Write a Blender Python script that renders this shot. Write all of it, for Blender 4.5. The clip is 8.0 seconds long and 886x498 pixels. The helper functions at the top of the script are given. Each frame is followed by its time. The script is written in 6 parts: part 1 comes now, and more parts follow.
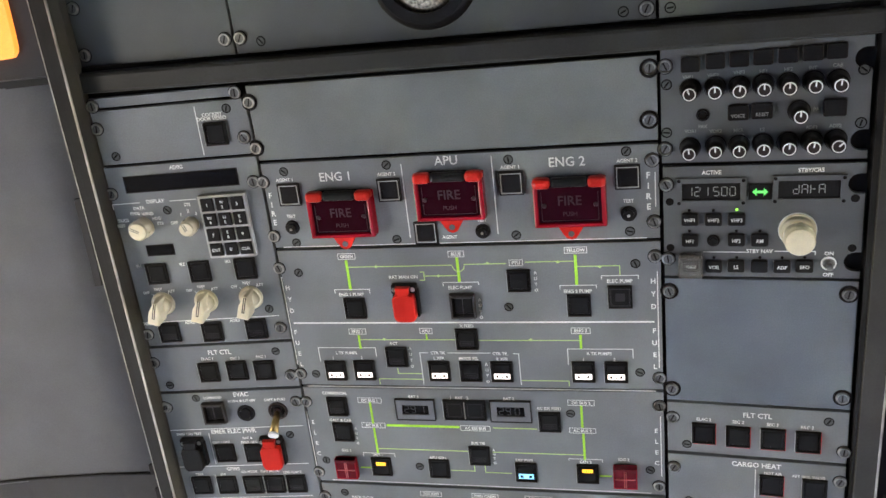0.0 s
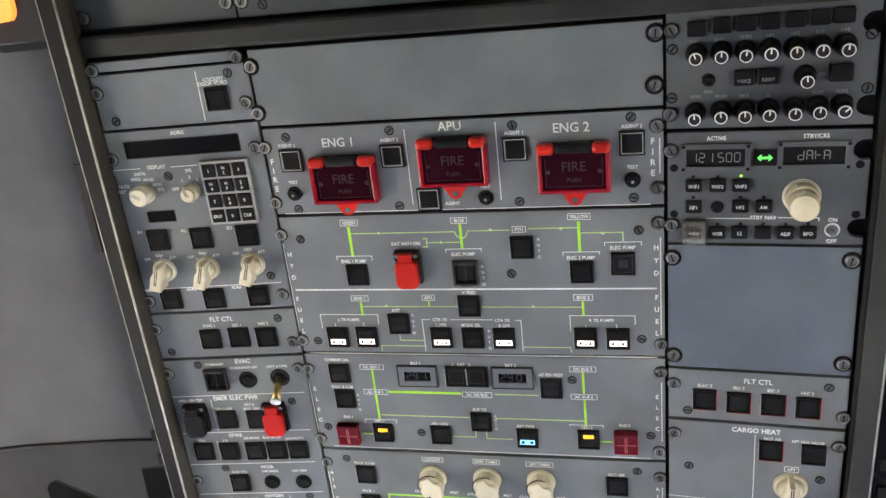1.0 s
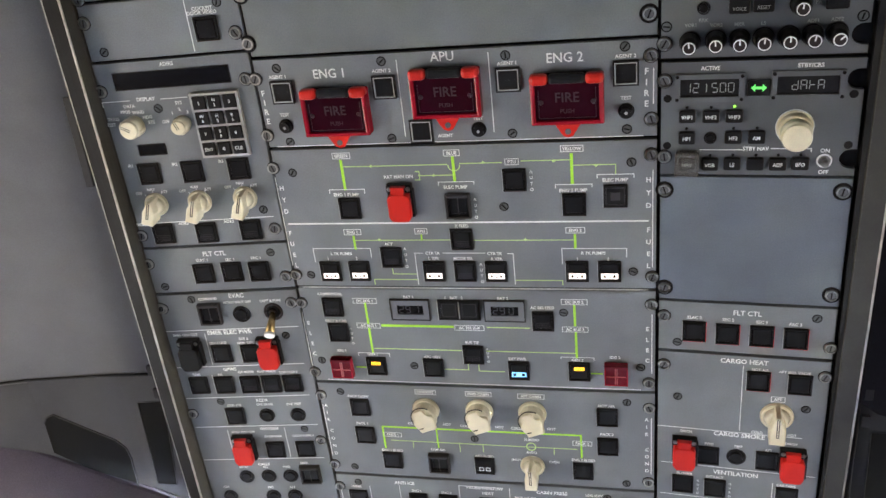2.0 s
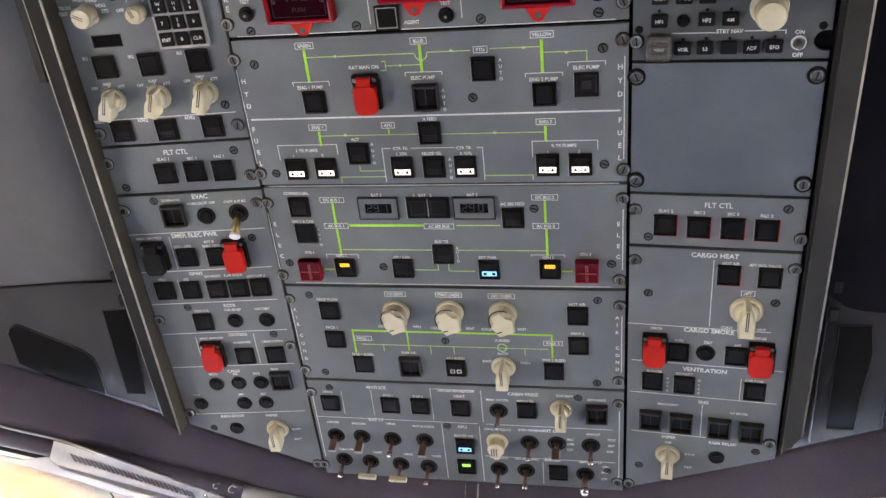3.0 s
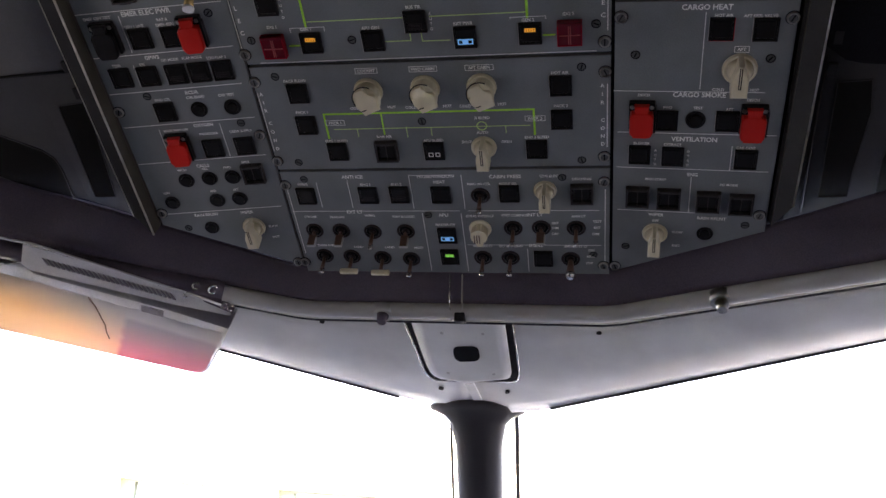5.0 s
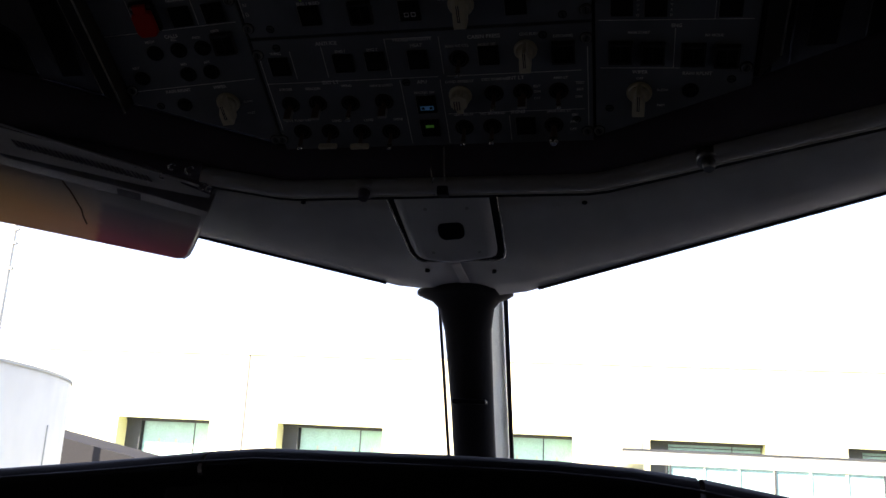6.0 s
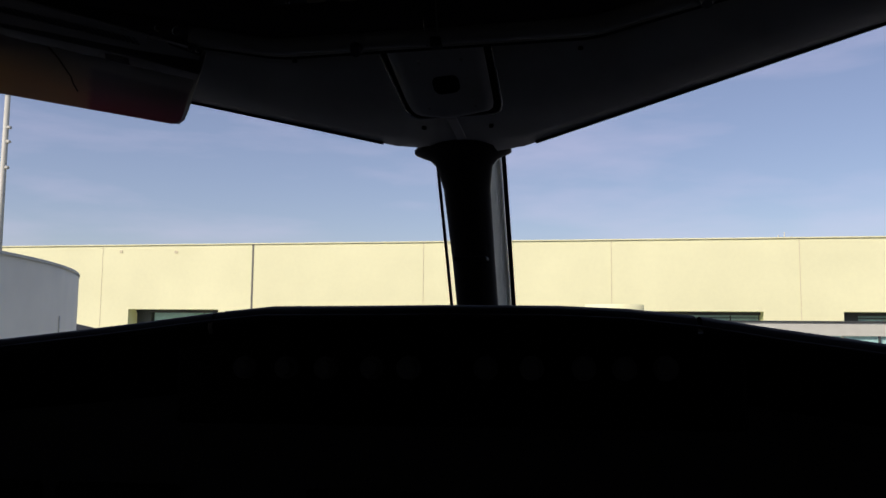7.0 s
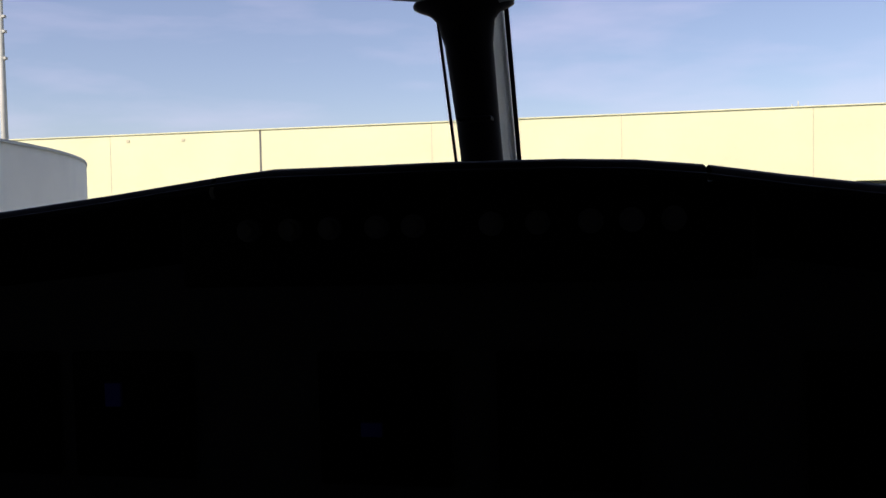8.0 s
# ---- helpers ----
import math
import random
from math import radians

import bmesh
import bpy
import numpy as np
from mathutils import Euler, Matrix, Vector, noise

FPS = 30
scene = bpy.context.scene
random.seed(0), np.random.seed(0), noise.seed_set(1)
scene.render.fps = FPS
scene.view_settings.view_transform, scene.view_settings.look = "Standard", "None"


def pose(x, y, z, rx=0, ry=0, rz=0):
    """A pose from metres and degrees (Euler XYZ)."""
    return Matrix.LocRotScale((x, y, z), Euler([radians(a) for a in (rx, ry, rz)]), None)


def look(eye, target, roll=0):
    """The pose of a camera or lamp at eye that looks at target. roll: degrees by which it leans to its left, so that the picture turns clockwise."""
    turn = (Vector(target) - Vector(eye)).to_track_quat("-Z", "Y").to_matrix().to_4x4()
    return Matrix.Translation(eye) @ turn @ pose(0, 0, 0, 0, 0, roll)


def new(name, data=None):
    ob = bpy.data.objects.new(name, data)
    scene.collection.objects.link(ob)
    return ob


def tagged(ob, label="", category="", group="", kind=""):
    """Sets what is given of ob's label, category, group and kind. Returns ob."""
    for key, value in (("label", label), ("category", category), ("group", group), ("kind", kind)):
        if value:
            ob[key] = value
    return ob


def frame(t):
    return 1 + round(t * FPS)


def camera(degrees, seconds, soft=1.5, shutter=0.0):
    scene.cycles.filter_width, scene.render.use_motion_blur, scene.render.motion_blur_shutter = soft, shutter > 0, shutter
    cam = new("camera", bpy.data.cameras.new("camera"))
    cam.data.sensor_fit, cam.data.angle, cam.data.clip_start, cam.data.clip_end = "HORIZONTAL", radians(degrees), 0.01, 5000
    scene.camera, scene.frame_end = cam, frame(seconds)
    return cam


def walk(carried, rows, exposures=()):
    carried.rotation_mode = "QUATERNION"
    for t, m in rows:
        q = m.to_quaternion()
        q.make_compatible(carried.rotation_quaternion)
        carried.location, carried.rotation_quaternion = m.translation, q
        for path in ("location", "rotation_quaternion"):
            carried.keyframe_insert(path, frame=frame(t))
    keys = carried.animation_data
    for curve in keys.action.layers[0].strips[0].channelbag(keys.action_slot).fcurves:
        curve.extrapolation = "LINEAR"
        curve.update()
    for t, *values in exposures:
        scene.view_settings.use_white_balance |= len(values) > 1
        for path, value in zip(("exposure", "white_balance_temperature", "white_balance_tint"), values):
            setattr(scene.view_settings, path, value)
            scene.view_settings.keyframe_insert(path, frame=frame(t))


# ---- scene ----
# Frames of reference: the aircraft, its overhead panel (x right, y up the panel, z out of it) and the two canted side columns.
AIR = pose(0, 0, 5.2, 0, -0.7, 0)
TILT = pose(0, 0, 0, 59.0)
CENTRE = AIR @ TILT @ pose(0, 0, 0, 90)
LEFT = CENTRE @ pose(-0.170, 0, 0, 0, 6.22, 0)
RIGHT = CENTRE @ pose(0.170, 0, 0, 0, -4.8, 0)

# ---- camera ----
cam = camera(54.83, 8.0, soft=1.5)
# seconds, place in the panel's upright frame, pitch, roll and yaw in degrees
ROWS = [
    (0, 0.1640, -0.6745, 0.5035, -20.75, -6.71, 14.66),
    (0.5, 0.1578, -0.6752, 0.5006, -21.55, -6.61, 14.60),
    (1, 0.1563, -0.6772, 0.4982, -22.56, -6.54, 14.47),
    (2.5, 0.1565, -0.6872, 0.4672, -27.96, -6.39, 13.86),
    (3, 0.1614, -0.6898, 0.4400, -29.96, -6.32, 13.16),
    (3.5, 0.1582, -0.6910, 0.4166, -32.30, -6.69, 13.35),
    (4, 0.1684, -0.6889, 0.3937, -33.65, -7.19, 13.40),
    (4.5, 0.1673, -0.6944, 0.3733, -36.27, -7.74, 13.44),
    (4.7, 0.1674, -0.6935, 0.3716, -37.90, -8.16, 13.66),
    (5.8, 0.1744, -0.7215, 0.2910, -42.84, -10.32, 14.86),
    (6, 0.1790, -0.7260, 0.2909, -44.05, -10.82, 14.73),
    (6.5, 0.1784, -0.7332, 0.2754, -47.54, -13.29, 16.48),
    (7, 0.1800, -0.7522, 0.2717, -51.70, -14.98, 17.28),
    (7.5, 0.1767, -0.7451, 0.2428, -54.41, -17.23, 19.07),
    (8, 0.1829, -0.7644, 0.2426, -59.07, -21.16, 22.74),
]
EXPOSURES = [
    (0, 8.37, 7900, 11.5), (1.2, 8.35, 7900, 11.5), (2.5, 8.28, 7900, 14.5), (3.0, 8.0, 7850, 16.5), (3.5, 7.95, 7700, 19.5), (4.0, 7.66, 7550, 21.5), (4.7, 6.8, 7350, 23), (5.4, 4.8, 7200, 23), (5.8, 3.2, 7000, 22),
    (6.0, 2.15, 6900, 22), (6.2, 1.25, 6750, 23), (6.4, 0.65, 6600, 23), (6.6, 0.15, 6550, 22), (7.0, -0.07, 6550, 20), (7.5, -0.02, 6550, 20), (8.0, 0.2, 6500, 20),
]
walk(cam, [(t, AIR @ TILT @ pose(x, y, z, 90 + p, 0, w) @ pose(0, 0, 0, 0, 0, r)) for t, x, y, z, p, r, w in ROWS], EXPOSURES)

# ---- light ----
SUN_FROM = Vector((-0.62, -0.75, 0.80)).normalized()
world = bpy.data.worlds.new("sky")
scene.world = world
world.use_nodes = True
wn = world.node_tree
sky = wn.nodes.new("ShaderNodeTexSky")
sky.sky_type, sky.sun_disc = "NISHITA", False
sky.sun_elevation = math.asin(SUN_FROM.z)
sky.ozone_density, sky.dust_density = 2.5, 0.6
sky.sun_rotation = math.atan2(SUN_FROM.x, SUN_FROM.y)
wn.nodes["Background"].inputs["Strength"].default_value = 0.105
way = wn.nodes.new("ShaderNodeTexCoord")
flat = wn.nodes.new("ShaderNodeMapping")
flat.inputs["Scale"].default_value = (2.0, 2.0, 9.0)
wisps = wn.nodes.new("ShaderNodeTexNoise")
wisps.inputs["Scale"].default_value, wisps.inputs["Detail"].default_value = 2.3, 7.0
amount = wn.nodes.new("ShaderNodeMapRange")
amount.inputs["From Min"].default_value, amount.inputs["From Max"].default_value = 0.52, 0.80
amount.inputs["To Min"].default_value, amount.inputs["To Max"].default_value = 0.10, 0.32
veil = wn.nodes.new("ShaderNodeMix")
veil.data_type = "RGBA"
veil.inputs[7].default_value = (7.7, 7.1, 8.9, 1)
wn.links.new(way.outputs["Generated"], flat.inputs["Vector"])
wn.links.new(flat.outputs[0], wisps.inputs["Vector"])
wn.links.new(wisps.outputs[0], amount.inputs["Value"])
wn.links.new(amount.outputs[0], veil.inputs[0])
wn.links.new(sky.outputs[0], veil.inputs[6])
wn.links.new(veil.outputs[2], wn.nodes["Background"].inputs["Color"])
sun = new("sun", bpy.data.lights.new("sun", "SUN"))
sun.data.energy, sun.data.angle, sun.data.color = 4.5, radians(0.5), (1.0, 0.955, 0.86)
sun.matrix_world = look((0, 0, 0), -SUN_FROM)


def fill_lamp(name, m, w, h, watts, colour):
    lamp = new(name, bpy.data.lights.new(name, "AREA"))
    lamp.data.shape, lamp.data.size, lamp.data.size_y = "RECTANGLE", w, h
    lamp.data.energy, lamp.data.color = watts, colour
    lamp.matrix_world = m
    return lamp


# area lamps added inside the closed side windows, standing in for unseen daylight
fill_lamp("side_fill_lamp", AIR @ look((0.93, -0.35, -0.55), (0.0, -0.25, -0.25)), 0.75, 0.42, 0.010, (1.0, 0.95, 0.86))
fill_lamp("side_fill_lamp", AIR @ look((-0.93, -0.35, -0.55), (0.0, -0.25, -0.25)), 0.75, 0.42, 0.0215, (1.0, 0.97, 0.92))


# ---- materials ----
def material(name, colour, rough=0.5, metal=0.0, grain=0.10, grain_scale=900.0, stain=0.12, stain_scale=14.0, bump=0.15, emit=0.0, spec=0.5):
    mat = bpy.data.materials.new(name)
    mat.use_nodes = True
    nt = mat.node_tree
    bsdf = nt.nodes["Principled BSDF"]
    bsdf.inputs["Roughness"].default_value, bsdf.inputs["Metallic"].default_value = rough, metal
    bsdf.inputs["Specular IOR Level"].default_value = spec
    coords = nt.nodes.new("ShaderNodeTexCoord")
    value = None
    for amount, scale, detail in ((grain, grain_scale, 2.0), (stain, stain_scale, 5.0)):
        tex = nt.nodes.new("ShaderNodeTexNoise")
        tex.inputs["Scale"].default_value, tex.inputs["Detail"].default_value = scale, detail
        nt.links.new(coords.outputs["Object"], tex.inputs["Vector"])
        span = nt.nodes.new("ShaderNodeMapRange")
        span.inputs["From Min"].default_value, span.inputs["From Max"].default_value = 0.3, 0.7
        span.inputs["To Min"].default_value, span.inputs["To Max"].default_value = 1 - amount, 1 + amount
        nt.links.new(tex.outputs[0], span.inputs["Value"])
        if value is None:
            value = span.outputs[0]
            if bump:
                relief = nt.nodes.new("ShaderNodeBump")
                relief.inputs["Strength"].default_value, relief.inputs["Distance"].default_value = bump, 0.0004
                nt.links.new(tex.outputs[0], relief.inputs["Height"])
                nt.links.new(relief.outputs[0], bsdf.inputs["Normal"])
        else:
            times = nt.nodes.new("ShaderNodeMath")
            times.operation = "MULTIPLY"
            nt.links.new(value, times.inputs[0])
            nt.links.new(span.outputs[0], times.inputs[1])
            value = times.outputs[0]
    scaled = nt.nodes.new("ShaderNodeVectorMath")
    scaled.operation = "SCALE"
    scaled.inputs[0].default_value = colour
    nt.links.new(value, scaled.inputs["Scale"])
    nt.links.new(scaled.outputs[0], bsdf.inputs["Base Color"])
    if emit:
        bsdf.inputs["Emission Color"].default_value = (*colour, 1)
        bsdf.inputs["Emission Strength"].default_value = emit
    return mat


PAINT = material("blue_grey_panel_paint", (0.185, 0.200, 0.212), 0.40, grain=0.10, stain=0.16, spec=0.3)
BLANK_BLUE = material("slate_blue_blank_paint", (0.128, 0.150, 0.176), 0.42, grain=0.09, stain=0.16, spec=0.3)
BLANK_GREY = material("grey_green_blank_paint", (0.158, 0.176, 0.176), 0.42, grain=0.09, stain=0.16, spec=0.3)
RADIO_PAINT = material("grey_radio_paint", (0.105, 0.113, 0.120), 0.45, grain=0.05, spec=0.25)
UPPER_PAINT = material("grey_upper_panel_paint", (0.080, 0.088, 0.090), 0.45, grain=0.05, spec=0.3)
BLACK = material("black_plastic", (0.008, 0.008, 0.0085), 0.38, grain=0.2, spec=0.18)
SMOKE = material("dark_button_cap", (0.009, 0.0085, 0.0085), 0.28, grain=0.15, spec=0.18)
BEZEL = material("worn_button_bezel", (0.009, 0.009, 0.009), 0.42, grain=0.25, spec=0.14)
RUST = material("red_brown_bezel_edge", (0.085, 0.028, 0.024), 0.5)
FAINT = material("dull_unlit_legend", (0.034, 0.032, 0.033), 0.4, spec=0.2)
PINK = material("pale_red_guard_rib", (0.50, 0.075, 0.075), 0.3)
RIM = material("pale_bezel_edge", (0.42, 0.42, 0.41), 0.45)
PIT = material("dark_display_glass", (0.004, 0.004, 0.005), 0.25, spec=0.12)
DARK = material("dark_recess", (0.008, 0.008, 0.009), 0.7, spec=0.1)
STUD = material("dull_stud_face", (0.105, 0.110, 0.112), 0.45, spec=0.3)
STEEL = material("steel_fastener", (0.33, 0.325, 0.31), 0.34, 1.0, stain=0.25, stain_scale=200)
CHROME = material("bright_metal", (0.75, 0.74, 0.72), 0.15, 1.0)
BRASS = material("worn_brass", (0.50, 0.36, 0.16), 0.3, 1.0)
BUSH = material("brown_black_bush", (0.026, 0.020, 0.020), 0.45, spec=0.2)
BROWN = material("brown_toggle_plastic", (0.13, 0.075, 0.055), 0.35)
CREAM = material("cream_knob_plastic", (0.79, 0.71, 0.52), 0.32, grain=0.04, stain=0.10, stain_scale=60)
INK = material("white_engraving", (0.86, 0.87, 0.86), 0.6, spec=0.1)
WORN_INK = material("worn_grey_lettering", (0.30, 0.31, 0.31), 0.6, spec=0.1)
PALE_LIME = material("pale_green_flow_line", (0.58, 0.79, 0.31), 0.5, spec=0.2)
LIME = material("green_flow_line", (0.44, 0.86, 0.09), 0.5, spec=0.2)
RED = material("red_guard_plastic", (0.62, 0.020, 0.013), 0.32, grain=0.05, spec=0.25)
CRIMSON = material("crimson_guard_plastic", (0.34, 0.008, 0.022), 0.14, grain=0.05, spec=0.35)
BLUE_BEZEL = material("blue_grey_bezel", (0.155, 0.165, 0.185), 0.4, spec=0.25)
ETCHED = material("etched_legend", (0.038, 0.020, 0.024), 0.3)
GUARD_GREY = material("worn_dark_grey_guard", (0.034, 0.031, 0.031), 0.4, grain=0.2, stain=0.3, stain_scale=90, spec=0.3)
GUARD_RED = material("dark_clear_red_guard", (0.13, 0.006, 0.014), 0.16, spec=0.3)
CLEAR_RED = material("dark_red_lens", (0.026, 0.002, 0.006), 0.14, spec=0.08)
OLIVE = material("olive_brown_rail_paint", (0.046, 0.041, 0.030), 0.5, stain=0.25, spec=0.3)
BAR_PAINT = material("charcoal_bar_paint", (0.029, 0.029, 0.027), 0.48, stain=0.25, spec=0.2)
GREYRAIL = material("charcoal_rail_paint", (0.045, 0.044, 0.041), 0.5, stain=0.25, spec=0.2)
RAIL = material("dark_rail_paint", (0.013, 0.013, 0.0135), 0.6, stain=0.25, spec=0.15)
WORN = material("worn_rail_edge", (0.45, 0.43, 0.38), 0.35, 0.6, stain=0.35, stain_scale=60)
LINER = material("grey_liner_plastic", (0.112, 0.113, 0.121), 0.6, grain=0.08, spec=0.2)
# the grey liner plastic again, darkened for the shade on the east side
SHADED_LINER = material("liner_plastic_in_shade", (0.041, 0.041, 0.044), 0.85, grain=0.08, spec=0.08)
LIP = material("dark_plum_lip_plastic", (0.098, 0.083, 0.108), 0.55, grain=0.15, spec=0.2)
TRIM = material("pale_grey_trim_plastic", (0.765, 0.765, 0.765), 0.5, grain=0.03, bump=0.05)
VISOR_PALE = material("pale_bead_rubber", (0.62, 0.61, 0.56), 0.35)
MOULD = material("rubber_edge_moulding", (0.50, 0.49, 0.48), 0.4, grain=0.03, bump=0.04)
WHITE_PAINT = material("white_window_reveal_paint", (0.78, 0.78, 0.70), 0.5)
POST = material("dark_post_cover", (0.045, 0.042, 0.045), 0.6, spec=0.15)
SEAL = material("black_window_seal", (0.02, 0.02, 0.022), 0.6, spec=0.15)
SHIELD = material("black_leather_glareshield", (0.010, 0.010, 0.011), 0.7, grain=0.3, spec=0.1)
SHELL = material("cockpit_wall_lining", (0.12, 0.125, 0.13), 0.7)
WHITE_LAMP = material("white_legend_light", (1.0, 0.95, 0.97), 0.5, emit=0.0065)
AMBER_LAMP = material("amber_legend_light", (1.0, 0.45, 0.04), 0.5, emit=0.0065)
BLUE_LAMP = material("blue_legend_light", (0.16, 0.52, 1.0), 0.5, emit=0.0065)
ARROW_LAMP = material("green_arrow_light", (0.08, 0.80, 0.16), 0.5, emit=0.003)
GREEN_LAMP = material("green_legend_light", (0.25, 0.9, 0.12), 0.5, emit=0.0055)
DULL_DIGIT = material("dim_display_digit", (0.060, 0.064, 0.075), 0.5, spec=0.1)
DIGIT = material("grey_display_digit", (0.32, 0.34, 0.33), 0.5, emit=0.0003)
RED_GLOW = material("red_button_edge_light", (0.9, 0.05, 0.05), 0.4, emit=0.0006)
ORANGE_LAMP = material("orange_lamp_lens", (1.0, 0.27, 0.055), 0.4, emit=0.0052)

# ---- building blocks (millimetres inside meshes of the overhead panel) ----
MM = 0.001


def box(bm, x0, x1, y0, y1, z0, z1, bevel=0.0, slot=0, taper=0.0):
    """A box whose top face is smaller by taper on each side, with rounded edges."""
    v = [bm.verts.new(((x0 + (k & 1 and x1 - x0)) + (taper if not k & 1 else -taper) * (k >> 2),
                       (y0 + (k >> 1 & 1 and y1 - y0)) + (taper if not k >> 1 & 1 else -taper) * (k >> 2),
                       z1 if k >> 2 else z0)) for k in range(8)]
    faces = [bm.faces.new([v[i] for i in q]) for q in ((0, 2, 3, 1), (4, 5, 7, 6), (0, 1, 5, 4), (2, 6, 7, 3), (0, 4, 6, 2), (1, 3, 7, 5))]
    for f in faces:
        f.material_index = slot
    if bevel:
        done = bmesh.ops.bevel(bm, geom=list({e for f in faces for e in f.edges}), offset=bevel, segments=2, affect="EDGES", profile=0.5)
        for f in done["faces"]:
            f.material_index = slot


def cyl(bm, r0, r1, z0, z1, n=24, x=0.0, y=0.0, slot=0, inner=0.0):
    """A round frustum, or a ring if inner is given."""
    a = [(math.cos(2 * math.pi * k / n), math.sin(2 * math.pi * k / n)) for k in range(n)]
    low = [bm.verts.new((x + c * r0, y + s * r0, z0)) for c, s in a]
    top = [bm.verts.new((x + c * r1, y + s * r1, z1)) for c, s in a]
    made = [bm.faces.new((low[k], low[(k + 1) % n], top[(k + 1) % n], top[k])) for k in range(n)]
    for f in made:
        f.smooth = True
    if inner:
        tin = [bm.verts.new((x + c * inner, y + s * inner, z1)) for c, s in a]
        lin = [bm.verts.new((x + c * inner, y + s * inner, z0)) for c, s in a]
        made += [bm.faces.new((top[k], top[(k + 1) % n], tin[(k + 1) % n], tin[k])) for k in range(n)]
        made += [bm.faces.new((tin[k], tin[(k + 1) % n], lin[(k + 1) % n], lin[k])) for k in range(n)]
    else:
        made.append(bm.faces.new(top))
        made.append(bm.faces.new(low[::-1]))
    for f in made:
        f.material_index = slot


def prism(bm, pts, z0, z1, bevel=0.0, slot=0):
    """An outline, given anticlockwise, drawn out between two heights."""
    low = [bm.verts.new((x, y, z0)) for x, y in pts]
    top = [bm.verts.new((x, y, z1)) for x, y in pts]
    n = len(pts)
    cap = bm.faces.new(top)
    faces = [cap, bm.faces.new(low[::-1])] + [bm.faces.new((low[k], low[(k + 1) % n], top[(k + 1) % n], top[k])) for k in range(n)]
    for f in faces:
        f.material_index = slot
    if bevel:
        done = bmesh.ops.bevel(bm, geom=list(cap.edges), offset=bevel, segments=2, affect="EDGES", profile=0.5)
        for f in done["faces"]:
            f.material_index = slot


def tube(bm, pts, r, n=10, slot=0):
    """A rod along points."""
    rings = []
    for k, p in enumerate(pts):
        d = (Vector(pts[min(k + 1, len(pts) - 1)]) - Vector(pts[max(k - 1, 0)])).normalized()
        a = d.cross(Vector((0, 0, 1)) if abs(d.z) < 0.9 else Vector((1, 0, 0))).normalized()
        b = d.cross(a)
        rings.append([bm.verts.new(Vector(p) + a * r * math.cos(2 * math.pi * i / n) + b * r * math.sin(2 * math.pi * i / n)) for i in range(n)])
    for r0, r1 in zip(rings, rings[1:]):
        for i in range(n):
            f = bm.faces.new((r0[i], r0[(i + 1) % n], r1[(i + 1) % n], r1[i]))
            f.smooth, f.material_index = True, slot
    for end in (rings[0][::-1], rings[-1]):
        bm.faces.new(end).material_index = slot


def rim(bm, w, h, t, z0, z1, slot=0, x=0.0, y=0.0):
    """A rectangular frame of width t."""
    for x0, x1, y0, y1 in ((-w, w, h - t, h), (-w, w, -h, -h + t), (-w, -w + t, -h + t, h - t), (w - t, w, -h + t, h - t)):
        box(bm, x + x0, x + x1, y + y0, y + y1, z0, z1, 0, slot)


def rounded(w, h, r, n=5):
    """The outline of a rounded rectangle of half sizes w and h."""
    out = []
    for cx, cy, a in ((w - r, h - r, 0), (-w + r, h - r, 90), (-w + r, -h + r, 180), (w - r, -h + r, 270)):
        out += [(cx + r * math.cos(radians(a + 90 * k / n)), cy + r * math.sin(radians(a + 90 * k / n))) for k in range(n + 1)]
    return out


MESHES = {}


def shape(key, mats, build, scale=MM):
    """A mesh, built once for each key."""
    if key not in MESHES:
        bm = bmesh.new()
        build(bm)
        bmesh.ops.recalc_face_normals(bm, faces=bm.faces)
        bm.transform(Matrix.Scale(scale, 4))
        me = bpy.data.meshes.new(str(key[0] if isinstance(key, tuple) else key))
        bm.to_mesh(me)
        bm.free()
        for mat in mats:
            me.materials.append(mat)
        MESHES[key] = me
    return MESHES[key]


def part(name, me, parent, x=0.0, y=0.0, z=0.0, turn=0.0, label=""):
    ob = new(name, me)
    ob.parent = parent
    ob.matrix_local = pose(x * MM, y * MM, z * MM, 0, 0, turn)
    if label:
        ob["label"] = label
    return ob


def thing(name, label, category, m, group="", kind=""):
    ob = new(name)
    ob.empty_display_size = 0.02
    ob.matrix_world = m
    return tagged(ob, label, category, group, kind)


# ---- lettering ----
GLYPHS = {}


def glyphs(word, weight=0.012):
    """Vertices and faces of a word in the built-in font, capitals about 1 high, centred."""
    key = (word, weight)
    if key not in GLYPHS:
        curve = bpy.data.curves.new("word", "FONT")
        curve.body, curve.align_x, curve.resolution_u, curve.offset = word, "CENTER", 2, weight
        ob = bpy.data.objects.new("word", curve)
        me = bpy.data.meshes.new_from_object(ob)
        co = [(v.co.x / 0.69, v.co.y / 0.69 - 0.5) for v in me.vertices]
        GLYPHS[key] = co, [tuple(p.vertices) for p in me.polygons]
        bpy.data.objects.remove(ob)
        bpy.data.meshes.remove(me)
        bpy.data.curves.remove(curve)
    return GLYPHS[key]


def ink(m, name, mat, verts, faces):
    me = bpy.data.meshes.new(name)
    me.from_pydata(verts, [], faces)
    me.materials.append(mat)
    return part(name, me, m)


def letters(x, y, word, height, z=0.25, wide=0.95):
    co, faces = glyphs(word, 0.027 if height < 5 else 0.012)
    return [((x + a * height * wide) * MM, (y + b * height) * MM, z * MM) for a, b in co], faces


def text(m, x, y, word, height=2.6, colour=INK):
    ink(m, "printed_word", colour, *letters(x, y, word, height * (1.12 if height < 5 else 0.92)))


